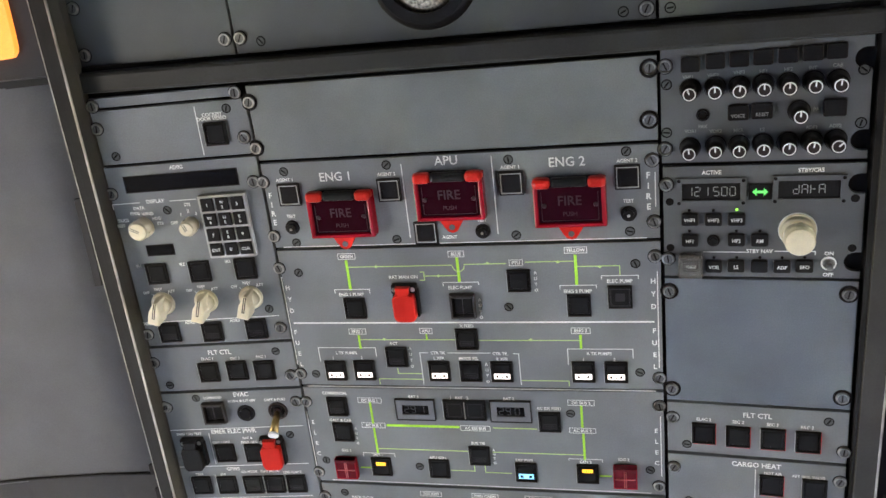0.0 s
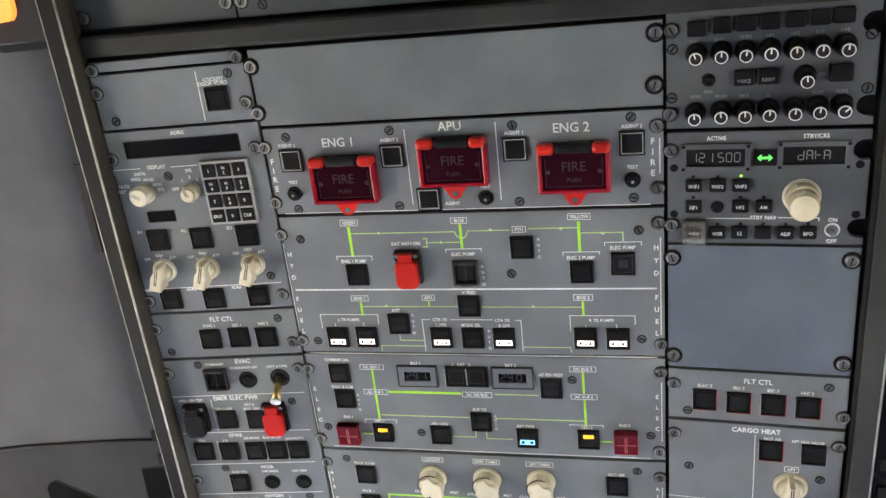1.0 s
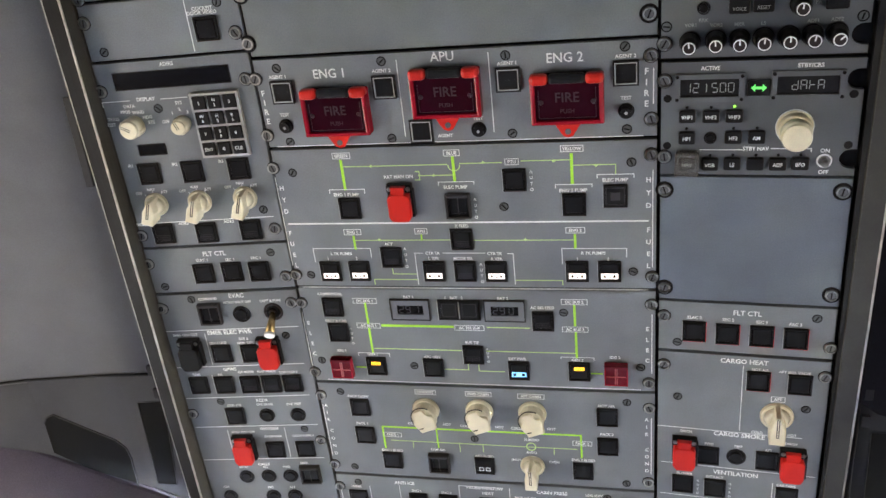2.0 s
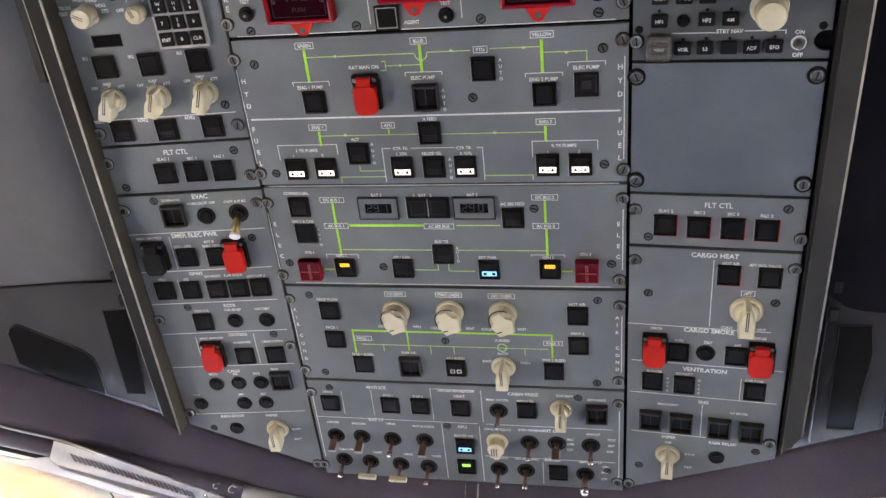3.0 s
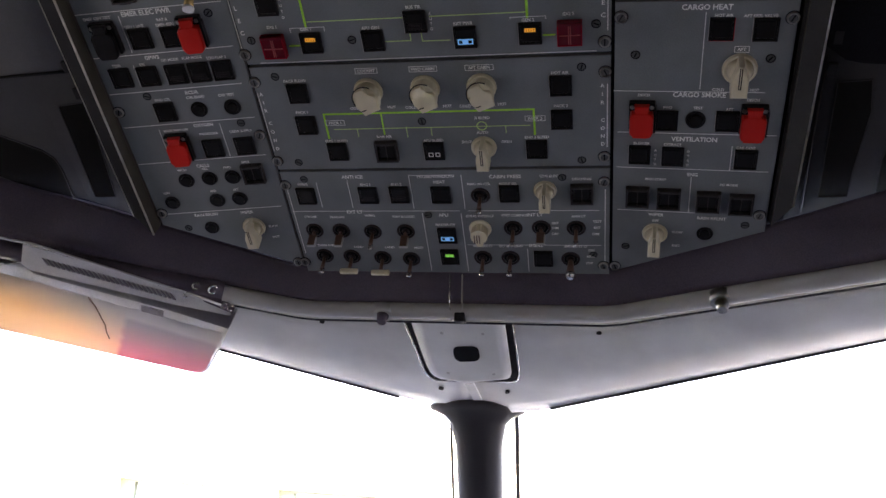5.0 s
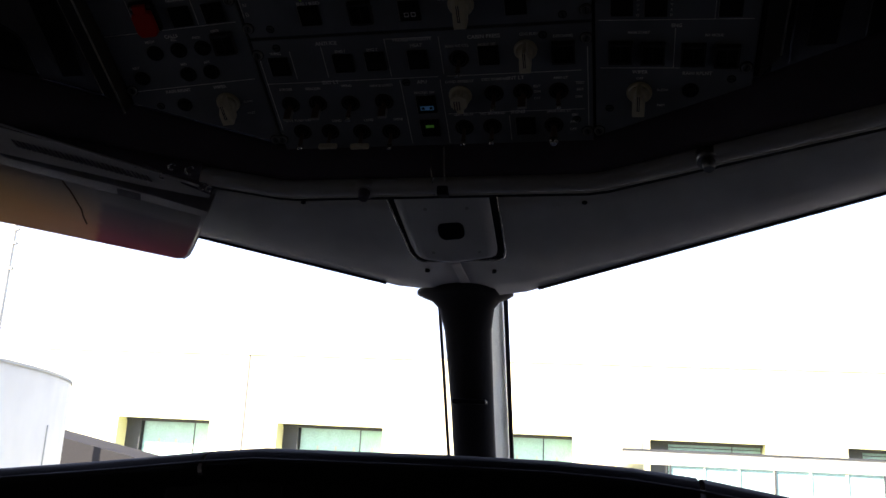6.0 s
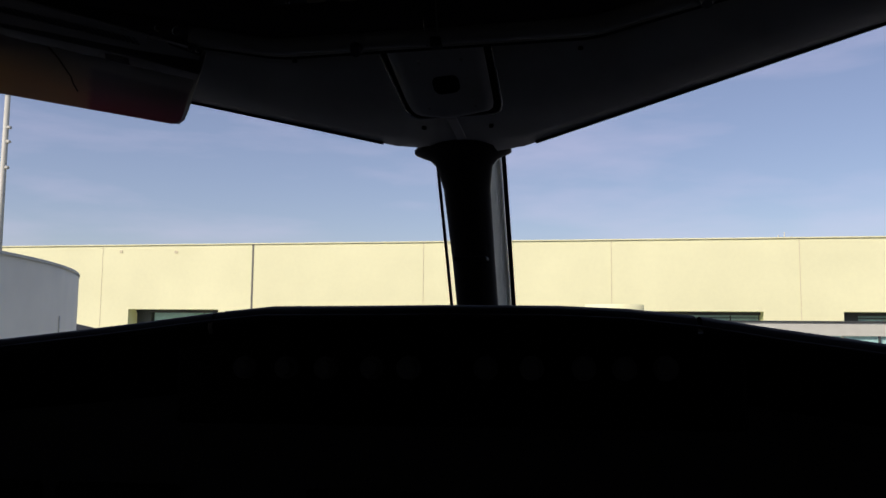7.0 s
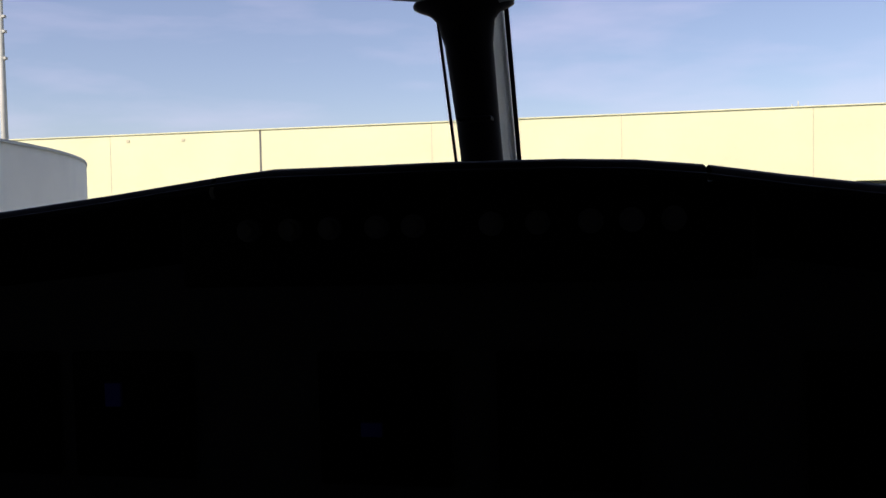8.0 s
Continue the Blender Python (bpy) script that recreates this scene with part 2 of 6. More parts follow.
def stacked(m, x, y0, y1, word, height=3.2):
    verts, faces = [], []
    for k, letter in enumerate(word):
        co, fs = letters(x, y0 + (y1 - y0) * k / (len(word) - 1), letter, height * 1.1)
        faces += [tuple(i + len(verts) for i in f) for f in fs]
        verts += co
    ink(m, "printed_word", INK, verts, faces)


def stroke(m, colour, width, *pts):
    h = width / 2
    verts, faces = [], []
    for (xa, ya), (xb, yb) in zip(pts, pts[1:]):
        d = Vector((xb - xa, yb - ya)).normalized() * h
        n = Vector((-d.y, d.x))
        b = len(verts)
        verts += [((px + sx * d.x + sn * n.x) * MM, (py + sx * d.y + sn * n.y) * MM, 0.2 * MM) for px, py, sx, sn in ((xa, ya, -1, -1), (xb, yb, 1, -1), (xb, yb, 1, 1), (xa, ya, -1, 1))]
        faces.append((b, b + 1, b + 2, b + 3))
    ink(m, *(("printed_line", INK) if colour == "white" else ("flow_line", LIME if width > 1.3 else PALE_LIME)), verts, faces)


def boxed(m, x, y, word):
    text(m, x, y, word, 2.6)
    w, h = len(word) * 1.2 + 2.2, 2.7
    stroke(m, "white", 0.55, (x - w, y - h), (x + w, y - h), (x + w, y + h), (x - w, y + h), (x - w, y - h))


def hop(m, x, y):
    pts = [(x + 5.2 * math.cos(radians(a)), y + 5.2 * math.sin(radians(a)) - 0.5) for a in range(180, 361, 20)]
    stroke(m, "green", 0.9, *pts)


def ring_mark(m, x, y):
    stroke(m, "green", 1.2, *[(x + 4.6 * math.cos(radians(a)), y + 4.6 * math.sin(radians(a))) for a in range(0, 361, 20)])


def flow_arrow(m, x, y):
    ink(m, "flow_arrow", PALE_LIME, [((x + a) * MM, (y + b) * MM, 0.22 * MM) for a, b in ((-1.9, 0), (0, -1.5), (1.9, 0), (0, 1.5))], [(0, 1, 2, 3)])


# ---- parts of the overhead panel ----
def module(name, label, m, x0, x1, y0, y1, chamfer=None, notched=False, paint=PAINT):
    ob = thing(name, label, "control panel", m, "overhead panel modules")
    pts = [(x0, y0), (x1, y0), (x1, y1), (x0, y1)]
    if chamfer:
        cx, cy = chamfer
        pts = [(x0, cy), (x1, y0), (x1, y1), (x0, y1)] if cx < 0 else [(x0, y0), (x1, cy), (x1, y1), (x0, y1)]
    if notched:
        cuts = []
        for yc in (y0 + 14, y1 - 16):
            cuts += [(x1, yc - 8), (x1 - 4, yc - 8)] + [(x1 - 4 + 8 * math.cos(radians(a)), yc + 8 * math.sin(radians(a))) for a in range(-110, -251, -20)] + [(x1 - 4, yc + 8), (x1, yc + 8)]
        pts = [(x0, y0), (x1, y0)] + cuts + [(x1, y1), (x0, y1)]
    plate = bpy.data.meshes.new("faceplate")
    bm = bmesh.new()
    prism(bm, pts, -5.0, 0.0, 0.0 if notched else 0.6)
    bmesh.ops.recalc_face_normals(bm, faces=bm.faces)
    bm.transform(Matrix.Scale(MM, 4))
    bm.to_mesh(plate)
    bm.free()
    plate.materials.append(RADIO_PAINT if notched else paint)
    part("faceplate", plate, ob)
    return ob


def slotted(bm, r, z):
    cyl(bm, r, r * 0.93, 0.0, z, 20)
    box(bm, -r * 0.8, r * 0.8, -r * 0.2, r * 0.2, z, z + 0.04, 0, 1)


TURNS = random.Random(4)


def screw(m, x, y):
    def build(bm):
        cyl(bm, 4.2, 4.2, 0.02, 0.12, 20, slot=1)
        slotted(bm, 3.2, 0.5)
    part("screw", shape("screw", (UPPER_PAINT, DARK), build), m, x, y, 0, TURNS.uniform(0, 180))


def fastener(m, x, y, r=6.1):
    """A quarter-turn fastener in its dark cup."""
    def cup(bm):
        cyl(bm, r, r, 0.05, 0.5, 28)

    def stud(bm):
        cyl(bm, 5.4, 5.0, 0.0, 2.0, 24, inner=3.7)
        cyl(bm, 3.7, 3.6, 0.0, 1.3, 20, slot=2)
        box(bm, -3.4, 3.4, -0.55, 0.55, 1.3, 1.36, 0, 1)
    ob = part("fastener", shape(("fastener_cup", r), (DARK,), cup), m, x, y)
    part("stud", shape("fastener_stud", (STEEL, DARK, STUD), stud), ob, 0, 0, 0.4, TURNS.uniform(60, 120), "steel slotted stud")


def button(m, x, y, style=""):
    def body(bm):
        prism(bm, rounded(10.2, 10.2, 0.8, 2), 0, 1.2, 0.3)
        for w, z0, z1 in ((10.2, 1.15, 2.4), (9.9, 2.4, 2.8)):
            rim(bm, w, w, w - 8.75, z0, z1)
        if style == "outlined":
            rim(bm, 8.8, 8.8, 0.8, 1.4, 2.9, 1)
        else:
            box(bm, -10.55, -10.1, -10.0, 10.1, 0.0, 2.6, 0.1, 1)
            if style == "red_rim":
                box(bm, 10.0, 10.35, -10.0, 10.0, 0.0, 2.4, 0, 2)
                box(bm, -9.6, 9.6, -10.35, -10.0, 0.0, 2.4, 0, 2)
            else:
                box(bm, -10.0, 10.0, -10.4, -10.1, 0.0, 2.3, 0, 3)
    ob = part("push_button", shape(("push_button", style if style in ("outlined", "red_rim") else ""), (BEZEL, RIM, RED_GLOW, RUST), body), m, x, y)

    def cap(bm):
        box(bm, -8.5, 8.5, -8.5, 8.5, 0, 1.5, 0.2)
        box(bm, -7.9, 7.9, -7.9, 7.9, 1.4, 2.1, 0, 0, 0.5)
        box(bm, -7.2, 7.2, -0.1, 0.1, 2.08, 2.13)
    if style == "red_guard":
        def guard(bm):
            box(bm, -10.0, 10.0, -11.0, 9.6, 0, 5.8, 0.9)
            rim(bm, 10.8, 11.2, 1.0, 0, 6.4, 1)
            box(bm, -10.8, 10.8, 8.2, 11.2, 0, 7.5, 0.9)
            for sx in (-1.2, 0.4):
                box(bm, sx, sx + 0.8, -9.5, 7.5, 5.8, 6.5, 0, 2)
            box(bm, -9.0, 9.0, -1.4, -0.6, 5.8, 6.5, 0, 2)
        part("guard", shape("red_guard", (GUARD_RED, CRIMSON, PINK), guard), ob, 0, 0, 2.2, label="transparent red hinged guard")
        return
    lid = part("cap", shape("button_cap", (SMOKE,), cap), ob, 0, 0, 0.2)
    if style == "guarded":
        def cover(bm):
            rim(bm, 11.2, 11.6, 1.6, 0, 5.2)
            box(bm, -9.6, 9.6, 8.6, 11.8, 0.5, 6.6, 1.2)
            box(bm, -5.5, 5.5, -13.6, -11.2, 0, 3.2, 0.8)
            box(bm, -0.35, 0.35, -9.8, 8.6, 3.4, 4.0)
        part("guard", shape("dark_guard", (GUARD_GREY,), cover), ob, 0, 0, 0.6, label="dark hinged guard")
    if style == "lit_rim":
        def inset(bm):
            rim(bm, 8.2, 8.2, 0.9, 0, 0.3)
            box(bm, -4.0, 4.0, -3.6, 3.6, 0, 0.2)
        part("legend", shape("square_legend", (FAINT,), inset), lid, 0, 0, 2.1, label="dull grey unlit legend")
    if style == "faint":
        def unlit(bm):
            rim(bm, 6.0, 2.4, 0.5, 0, 0.15, 0, 0, -3.8)
            for k in (-3.4, -1.1, 1.1, 3.4):
                box(bm, k - 0.6, k + 0.6, -4.7, -2.9, 0, 0.15)
        part("legend", shape("unlit_legend", (FAINT,), unlit), lid, 0, 0, 2.1, label="dull grey unlit legend")
    if style in ("white", "amber", "blue", "green", "status"):
        def legend(bm):
            if style == "white":
                box(bm, -7.4, 7.4, -6.8, -1.6, 0, 0.25, 0)
                for k in (-4.4, 4.2):
                    prism(bm, [(k - 1.5, -5.6), (k + 1.5, -5.6), (k + 0.5, -2.8), (k - 0.5, -2.8)], 0.2, 0.45, 0, 1)
                box(bm, -0.7, 1.1, -5.8, -4.6, 0.2, 0.45, 0, 1)
            elif style == "amber":
                box(bm, -4.8, 4.8, 2.0, 5.6, 0, 0.25, 0)
                for k in (-3.2, -1.1, 1.1, 3.2):
                    box(bm, k - 0.28, k + 0.28, 2.6, 5.0, 0.2, 0.3, 0, 1)
            elif style == "blue":
                box(bm, -7.0, 7.0, -6.4, -1.2, 0, 0.25, 0)
                for k in (-4.2, 4.2):
                    box(bm, k - 1.5, k + 1.5, -5.4, -2.4, 0.2, 0.3, 0, 1)
            elif style == "green":
                box(bm, -4.6, 4.6, 1.2, 4.8, 0, 0.25, 0)
            else:
                rim(bm, 2.4, 2.3, 0.8, 0, 0.25, 0, -3.4, -3.6)
                rim(bm, 2.4, 2.3, 0.8, 0, 0.25, 0, 3.4, -3.6)
        lamp = {"white": WHITE_LAMP, "amber": AMBER_LAMP, "blue": BLUE_LAMP, "green": GREEN_LAMP, "status": INK}[style]
        part("legend", shape(("legend", style), (lamp, DARK), legend), lid, 0, 0, 2.12, label=style.replace("status", "pale") + " lit legend")


def twin_button(m, x, y):
    def body(bm):
        prism(bm, rounded(20.5, 10.6, 0.8, 2), 0, 1.4, 0.3)
        rim(bm, 20.5, 10.6, 1.0, 1.35, 2.6)
        box(bm, -20.9, -20.2, -10.4, 10.4, 0, 2.8, 0.1, 1)
        box(bm, -0.3, 0.3, -9.0, 9.0, 1.4, 3.0, 0, 1)
    ob = part("twin_push_button", shape("twin_button", (BEZEL, RIM), body), m, x, y)

    def cap(bm):
        box(bm, -8.4, 8.4, -8.6, 8.6, 0, 1.8, 0.35)
        rim(bm, 7.0, 7.2, 0.6, 1.78, 2.0, 1)
    for dx in (-9.7, 9.7):
        part("cap", shape("twin_cap", (SMOKE, FAINT), cap), ob, dx, 0, 0.3)


def slab_button(m, x, y, w, h, word="", colour=INK):
    def build(bm):
        prism(bm, rounded(w / 2, h / 2, 1.6, 3), 0, 3.2, 0.7)
    ob = part("key", shape(("slab", w, h), (BLACK,), build), m, x, y)
    if word:
        co, faces = glyphs(word)
        me = bpy.data.meshes.new("legend")
        size = 3.0 if len(word) < 5 else 2.6
        me.from_pydata([(a * size * 0.9 * MM, b * size * MM, 0) for a, b in co], [], faces)
        me.materials.append(colour)
        part("legend", me, ob, 0, -0.3 if len(word) < 5 else -2.2, 3.3)


def push_round(m, x, y, r):
    def collar(bm):
        cyl(bm, r, r * 0.97, 0, 1.2, 28, inner=r * 0.74)
        cyl(bm, r * 0.74, r * 0.74, 0, 0.3, 28)

    def cap(bm):
        cyl(bm, r * 0.66, r * 0.6, 0, 2.2, 24)
    ob = part("round_button", shape(("collar", r), (BLACK,), collar), m, x, y)
    part("cap", shape(("round_cap", r), (SMOKE,), cap), ob, 0, 0, 0.2)


def test_button(m, x, y):
    def collar(bm):
        cyl(bm, 6.6, 6.2, 0, 2.0, 28, inner=4.2)
        cyl(bm, 4.2, 4.0, 0, 4.5, 24)

    def pip(bm):
        cyl(bm, 1.3, 1.0, 0, 0.4, 14)
    ob = part("test_button", shape("test_collar", (BLACK,), collar), m, x, y)
    part("pip", shape("test_pip", (RIM,), pip), ob, 0, -0.6, 4.5)


def fluted_knob(m, x, y, angle, r):
    def body(bm):
        pts = [((r + (0.7 if k % 2 else -0.5)) * math.cos(radians(k * 11.25)), (r + (0.7 if k % 2 else -0.5)) * math.sin(radians(k * 11.25))) for k in range(32)]
        prism(bm, pts, 3.0, 15.0, 1.2)
        cyl(bm, r * 1.42, r * 1.36, 0, 2.2, 36)

    def tail(bm):
        box(bm, -3.6, 3.6, -r * 1.55, 0.0, 3.0, 15.4, 1.4)
        for sx in (-4.6, -2.0, 0.6):
            box(bm, sx - 0.55, sx + 0.55, -r * 0.9, r * 0.35, 15.38, 15.55, 0, 1)
    ob = part("selector_knob", shape(("fluted", r), (CREAM,), body), m, x, y, 0.2, angle, "cream fluted dimmer knob")
    part("pointer_bar", shape(("fluted_tail", r), (CREAM, BROWN), tail), ob)


def dark_hole(m, x, y):
    part("hole", shape("dark_hole", (DARK,), lambda bm: cyl(bm, 3.2, 3.2, 0, 0.15, 20)), m, x, y)


def led(m, x, y, state):
    def build(bm):
        cyl(bm, 1.2, 0.9, 0, 1.2, 14)
    part("indicator_light", shape(("led", state), (GREEN_LAMP if state == "lit" else DARK,), build), m, x, y, label="lit green indicator" if state == "lit" else "")


def rotary(m, x, y, angle, r):
    """A cream selector: round skirt, waisted hub and a tall pointed bar with a dark double index line."""
    def skirt(bm):
        cyl(bm, r * 1.06, r * 1.04, 0, 1.6, 36)
        cyl(bm, r * 1.04, r * 0.92, 1.6, 3.4, 36)
        cyl(bm, r * 0.84, r * 0.56, 3.4, 11.0, 36)

    def bar(bm):
        w, h = r * 0.50, 19.5
        prism(bm, [(-w, -r * 1.18), (w, -r * 1.18), (w, -r * 0.05), (w * 0.30, r * 0.98), (-w * 0.30, r * 0.98), (-w, -r * 0.05)], 0, h, 1.6)
        for sx in (-0.85, 0.85):
            box(bm, sx - 0.42, sx + 0.42, -r * 0.50, r * 0.90, h - 0.05, h + 0.12, 0, 1)
        box(bm, -1.27, 1.27, -r * 0.55, -r * 0.50, h - 0.05, h + 0.12, 0, 1)
    ob = part("selector_knob", shape(("skirt", r), (CREAM,), skirt), m, x, y, 0.2, angle)
    part("pointer_bar", shape(("bar", r), (CREAM, BUSH), bar), ob, 0, 0, 3.2)


def nav_selector(m, x, y):
    """A cream selector among three lettered positions."""
    rotary(m, x, y, -18, 11)
    for dx, dy, word, a in ((-14.5, 11.8, "OFF", 42), (-2.0, 15.0, "NAV", 4), (10.5, 12.0, "ATT", -36)):
        text(m, x + dx, y + dy, word, 2.4)
        s, c = -math.sin(radians(a)), math.cos(radians(a))
        stroke(m, "white", 0.55, (x + 11.2 * s, y + 11.2 * c), (x + 13.6 * s, y + 13.6 * c))


def dome_knob(m, x, y, angle, r):
    """A tall round cream knob with two flats, a rounded top and a dark index line."""
    def skirt(bm):
        cyl(bm, r * 1.04, r, 0, 14.0, 32)
        cyl(bm, r, r * 0.84, 14.0, 16.0, 32)
        box(bm, -r * 0.30, r * 0.30, -r * 1.14, r * 1.14, 0, 13.0, 1.0)

    def line(bm):
        for sx in (-0.9, 0.9):
            box(bm, sx - 0.28, sx + 0.28, -r * 0.2, r * 0.8, 0, 0.2)
            box(bm, sx - 0.28, sx + 0.28, r * 1.10, r * 1.16, -13.0, -3.5)
    ob = part("selector_knob", shape(("dome", r), (CREAM,), skirt), m, x, y, 0.2, angle)
    part("index_line", shape(("dome_line", r), (BLACK,), line), ob, 0, 0, 16.0, label="dark index line")


def zone_knob(m, x, y, angle):
    """A broad cream knob: scooped round body, a ridge that widens into the tail and a dark line round its rim."""
    def skirt(bm):
        cyl(bm, 14.2, 13.9, 0, 2.5, 36)
        cyl(bm, 13.9, 13.0, 2.5, 4.0, 36)

    def body(bm):
        arc = [(12.4 * math.cos(radians(a)), 12.4 * math.sin(radians(a))) for a in range(-20, 201, 20)]
        prism(bm, arc + [(-9.4, -9.0), (-5.4, -15.6), (5.4, -15.6), (9.4, -9.0)], 0, 11.0, 1.2)
        prism(bm, [(-8.2, -15.0), (8.2, -15.0), (11.6, -3.0), (10.5, 1.0), (5.0, 3.0), (4.4, 11.4), (-4.4, 11.4), (-5.0, 3.0), (-10.5, 1.0), (-11.6, -3.0)], 10.8, 14.4, 1.4)

    def line(bm):
        pts = [(12.5 * math.cos(radians(a)), 12.5 * math.sin(radians(a)), 11.0) for a in range(40, 201, 10)]
        tube(bm, pts + [(-9.9, -9.0, 12.6), (-8.4, -9.2, 14.2), (-3.4, -9.4, 14.6)], 0.55, 6)
    ob = part("selector_knob", shape("zone_skirt", (CREAM,), skirt), m, x, y, 0.2, angle)
    part("pointer_bar", shape("zone_body", (CREAM,), body), ob, 0, 0, 3.8)
    part("index_line", shape("zone_line", (BLACK,), line), ob, 0, 0, 3.8, label="thin black index line")


def volume_knob(m, x, y, angle):
    def body(bm):
        cyl(bm, 8.2, 7.9, 0, 3.0, 28)
        cyl(bm, 7.4, 5.2, 3.0, 22.0, 28)

    def ring(bm):
        cyl(bm, 4.7, 4.7, 0, 0.25, 28, inner=3.9)
        cyl(bm, 3.9, 3.9, 0, 0.12, 28, slot=1)
        box(bm, -0.55, 0.55, 0.2, 4.0, 0, 0.3)
    ob = part("volume_knob", shape("volume_knob", (BLACK,), body), m, x, y - 2.0, 0.2, angle)
    part("index_ring", shape("volume_ring", (INK, BUSH), ring), ob, 0, 0, 22.0, label="white ring and index line")


def round_knob(m, x, y):
    def skirt(bm):
        cyl(bm, 14.2, 14.2, 0, 0.8, 40)
        cyl(bm, 13.6, 13.0, 0.8, 3.0, 40, slot=1)

    def cap(bm):
        cyl(bm, 12.8, 12.2, 0, 11.0, 40)
        cyl(bm, 11.4, 11.0, 11.0, 23.6, 40)
        cyl(bm, 11.0, 10.0, 23.6, 24.6, 40)
    ob = part("tuning_knob", shape("tuning_skirt", (INK, CREAM), skirt), m, x, y)
    part("cap", shape("tuning_cap", (CREAM,), cap), ob, 0, 0, 3.0, label="stepped cream cap")


def rocker(m, x, y):
    def build(bm):
        cyl(bm, 5.8, 5.6, 0, 1.2, 28, inner=4.6)
        cyl(bm, 4.6, 4.6, 0, 0.3, 24, slot=1)

    def lever(bm):
        cyl(bm, 2.0, 2.6, 0, 9.0, 16)
    ob = part("toggle_switch", shape("white_collar", (INK, STEEL), build), m, x, y)
    part("lever", shape("short_lever", (STEEL,), lever), ob, 0, 0, 0.3)


def toggle(m, x, y, style):
    """A toggle in a black dished bush; the bat hangs towards the windscreen."""
    def bush(bm):
        cyl(bm, 10.0, 9.4, 0, 1.0, 32, inner=7.4)
        cyl(bm, 7.4, 6.4, -0.2, 0.4, 28, slot=1)
        cyl(bm, 4.4, 3.4, 0.3, 3.4, 20)
    ob = part("toggle_switch", shape("toggle_bush", (BUSH, DARK), bush), m, x, y)
    down = Matrix.Rotation(radians(30 if style == "brass" else 16), 4, "X")

    def lever(bm):
        if style in ("brown",):
            cyl(bm, 2.0, 2.0, 0, 6.0, 16)
            box(bm, -4.6, 4.0, -1.5, 1.5, 5.0, 19.0, 0.6)
            box(bm, 3.2, 4.4, -1.7, 1.7, 8.0, 19.4, 0.3, 1)
            box(bm, -4.6, 4.0, -1.7, 1.7, 18.8, 19.8, 0.3, 1)
        elif style == "paddle":
            cyl(bm, 2.0, 2.0, 0, 16.0, 16)
            box(bm, -10.4, 10.4, -2.4, 2.4, 15.5, 21.5, 1.4, 1)
        elif style == "brass":
            cyl(bm, 2.6, 4.6, 0, 24.0, 20)
            cyl(bm, 5.2, 5.2, 24.0, 26.5, 20, slot=1)
        elif style == "cap":
            cyl(bm, 2.6, 4.4, 0, 17.0, 16)
            cyl(bm, 5.0, 4.6, 17.0, 22.0, 20, slot=1)
            cyl(bm, 4.6, 3.0, 22.0, 23.4, 20, slot=1)
        else:
            cyl(bm, 1.7, 2.3, 0, 16.0, 16)
            for sx in (-1.5, 1.5):
                cyl(bm, 1.25, 1.1, 15.5, 22.0, 12, sx, 0, 1)
        bm.transform(down)
    mats = {"brown": (BROWN, RIM), "paddle": (BROWN, CREAM), "brass": (BRASS, INK), "cap": (BROWN, CHROME), "plain": (BROWN, CHROME)}[style]
    part("lever", shape(("lever", style), mats, lever), ob, 0, 0, 1.5, label={"paddle": "lever with broad cream paddle", "brass": "brass lever with bright tip", "brown": "flat brown lever"}.get(style, ""))


def flip_guard(m, x, y, colour):
    """A hinged switch guard: black cheek bracket and a shield-shaped cover."""
    def bracket(bm):
        box(bm, -11.6, 11.6, 9.0, 17.0, 0, 7.0, 1.0)
        box(bm, 10.2, 12.6, -14.0, 12.0, 0, 7.5, 0.6)
        box(bm, -11.6, -10.6, -12.0, 12.0, 0, 4.0, 0.3)
        prism(bm, rounded(10.8, 14.6, 1.0, 2), 0, 1.4, 0.3)
        for sx in (-8.6, 8.6):
            cyl(bm, 2.2, 2.0, 7.0, 7.6, 12, sx, 13.0, 1)

    def cover(bm):
        prism(bm, [(-5.4, 6.0), (5.4, 6.0), (5.4, 12.5), (6.6, 16.4), (-6.6, 16.4), (-5.4, 12.5)], 5.0, 11.6, 0.9)
        prism(bm, [(-10.6, -11.5), (-9.4, -14.6), (-6.4, -15.2), (-5.8, -17.2), (5.8, -17.2), (6.4, -15.2), (9.4, -14.6), (10.6, -11.5), (10.6, 5.0), (9.0, 8.0), (6.0, 9.4), (-6.0, 9.4), (-9.0, 8.0), (-10.6, 5.0)], 1.4, 12.2, 1.3)
    ob = part("guarded_switch", shape("guard_bracket", (BLACK, STEEL), bracket), m, x, y)
    part("guard_cover", shape(("guard_cover", colour), (RED if colour == "red" else BLACK,), cover), ob, 0, 0, 0.4, label=colour + " hinged guard")


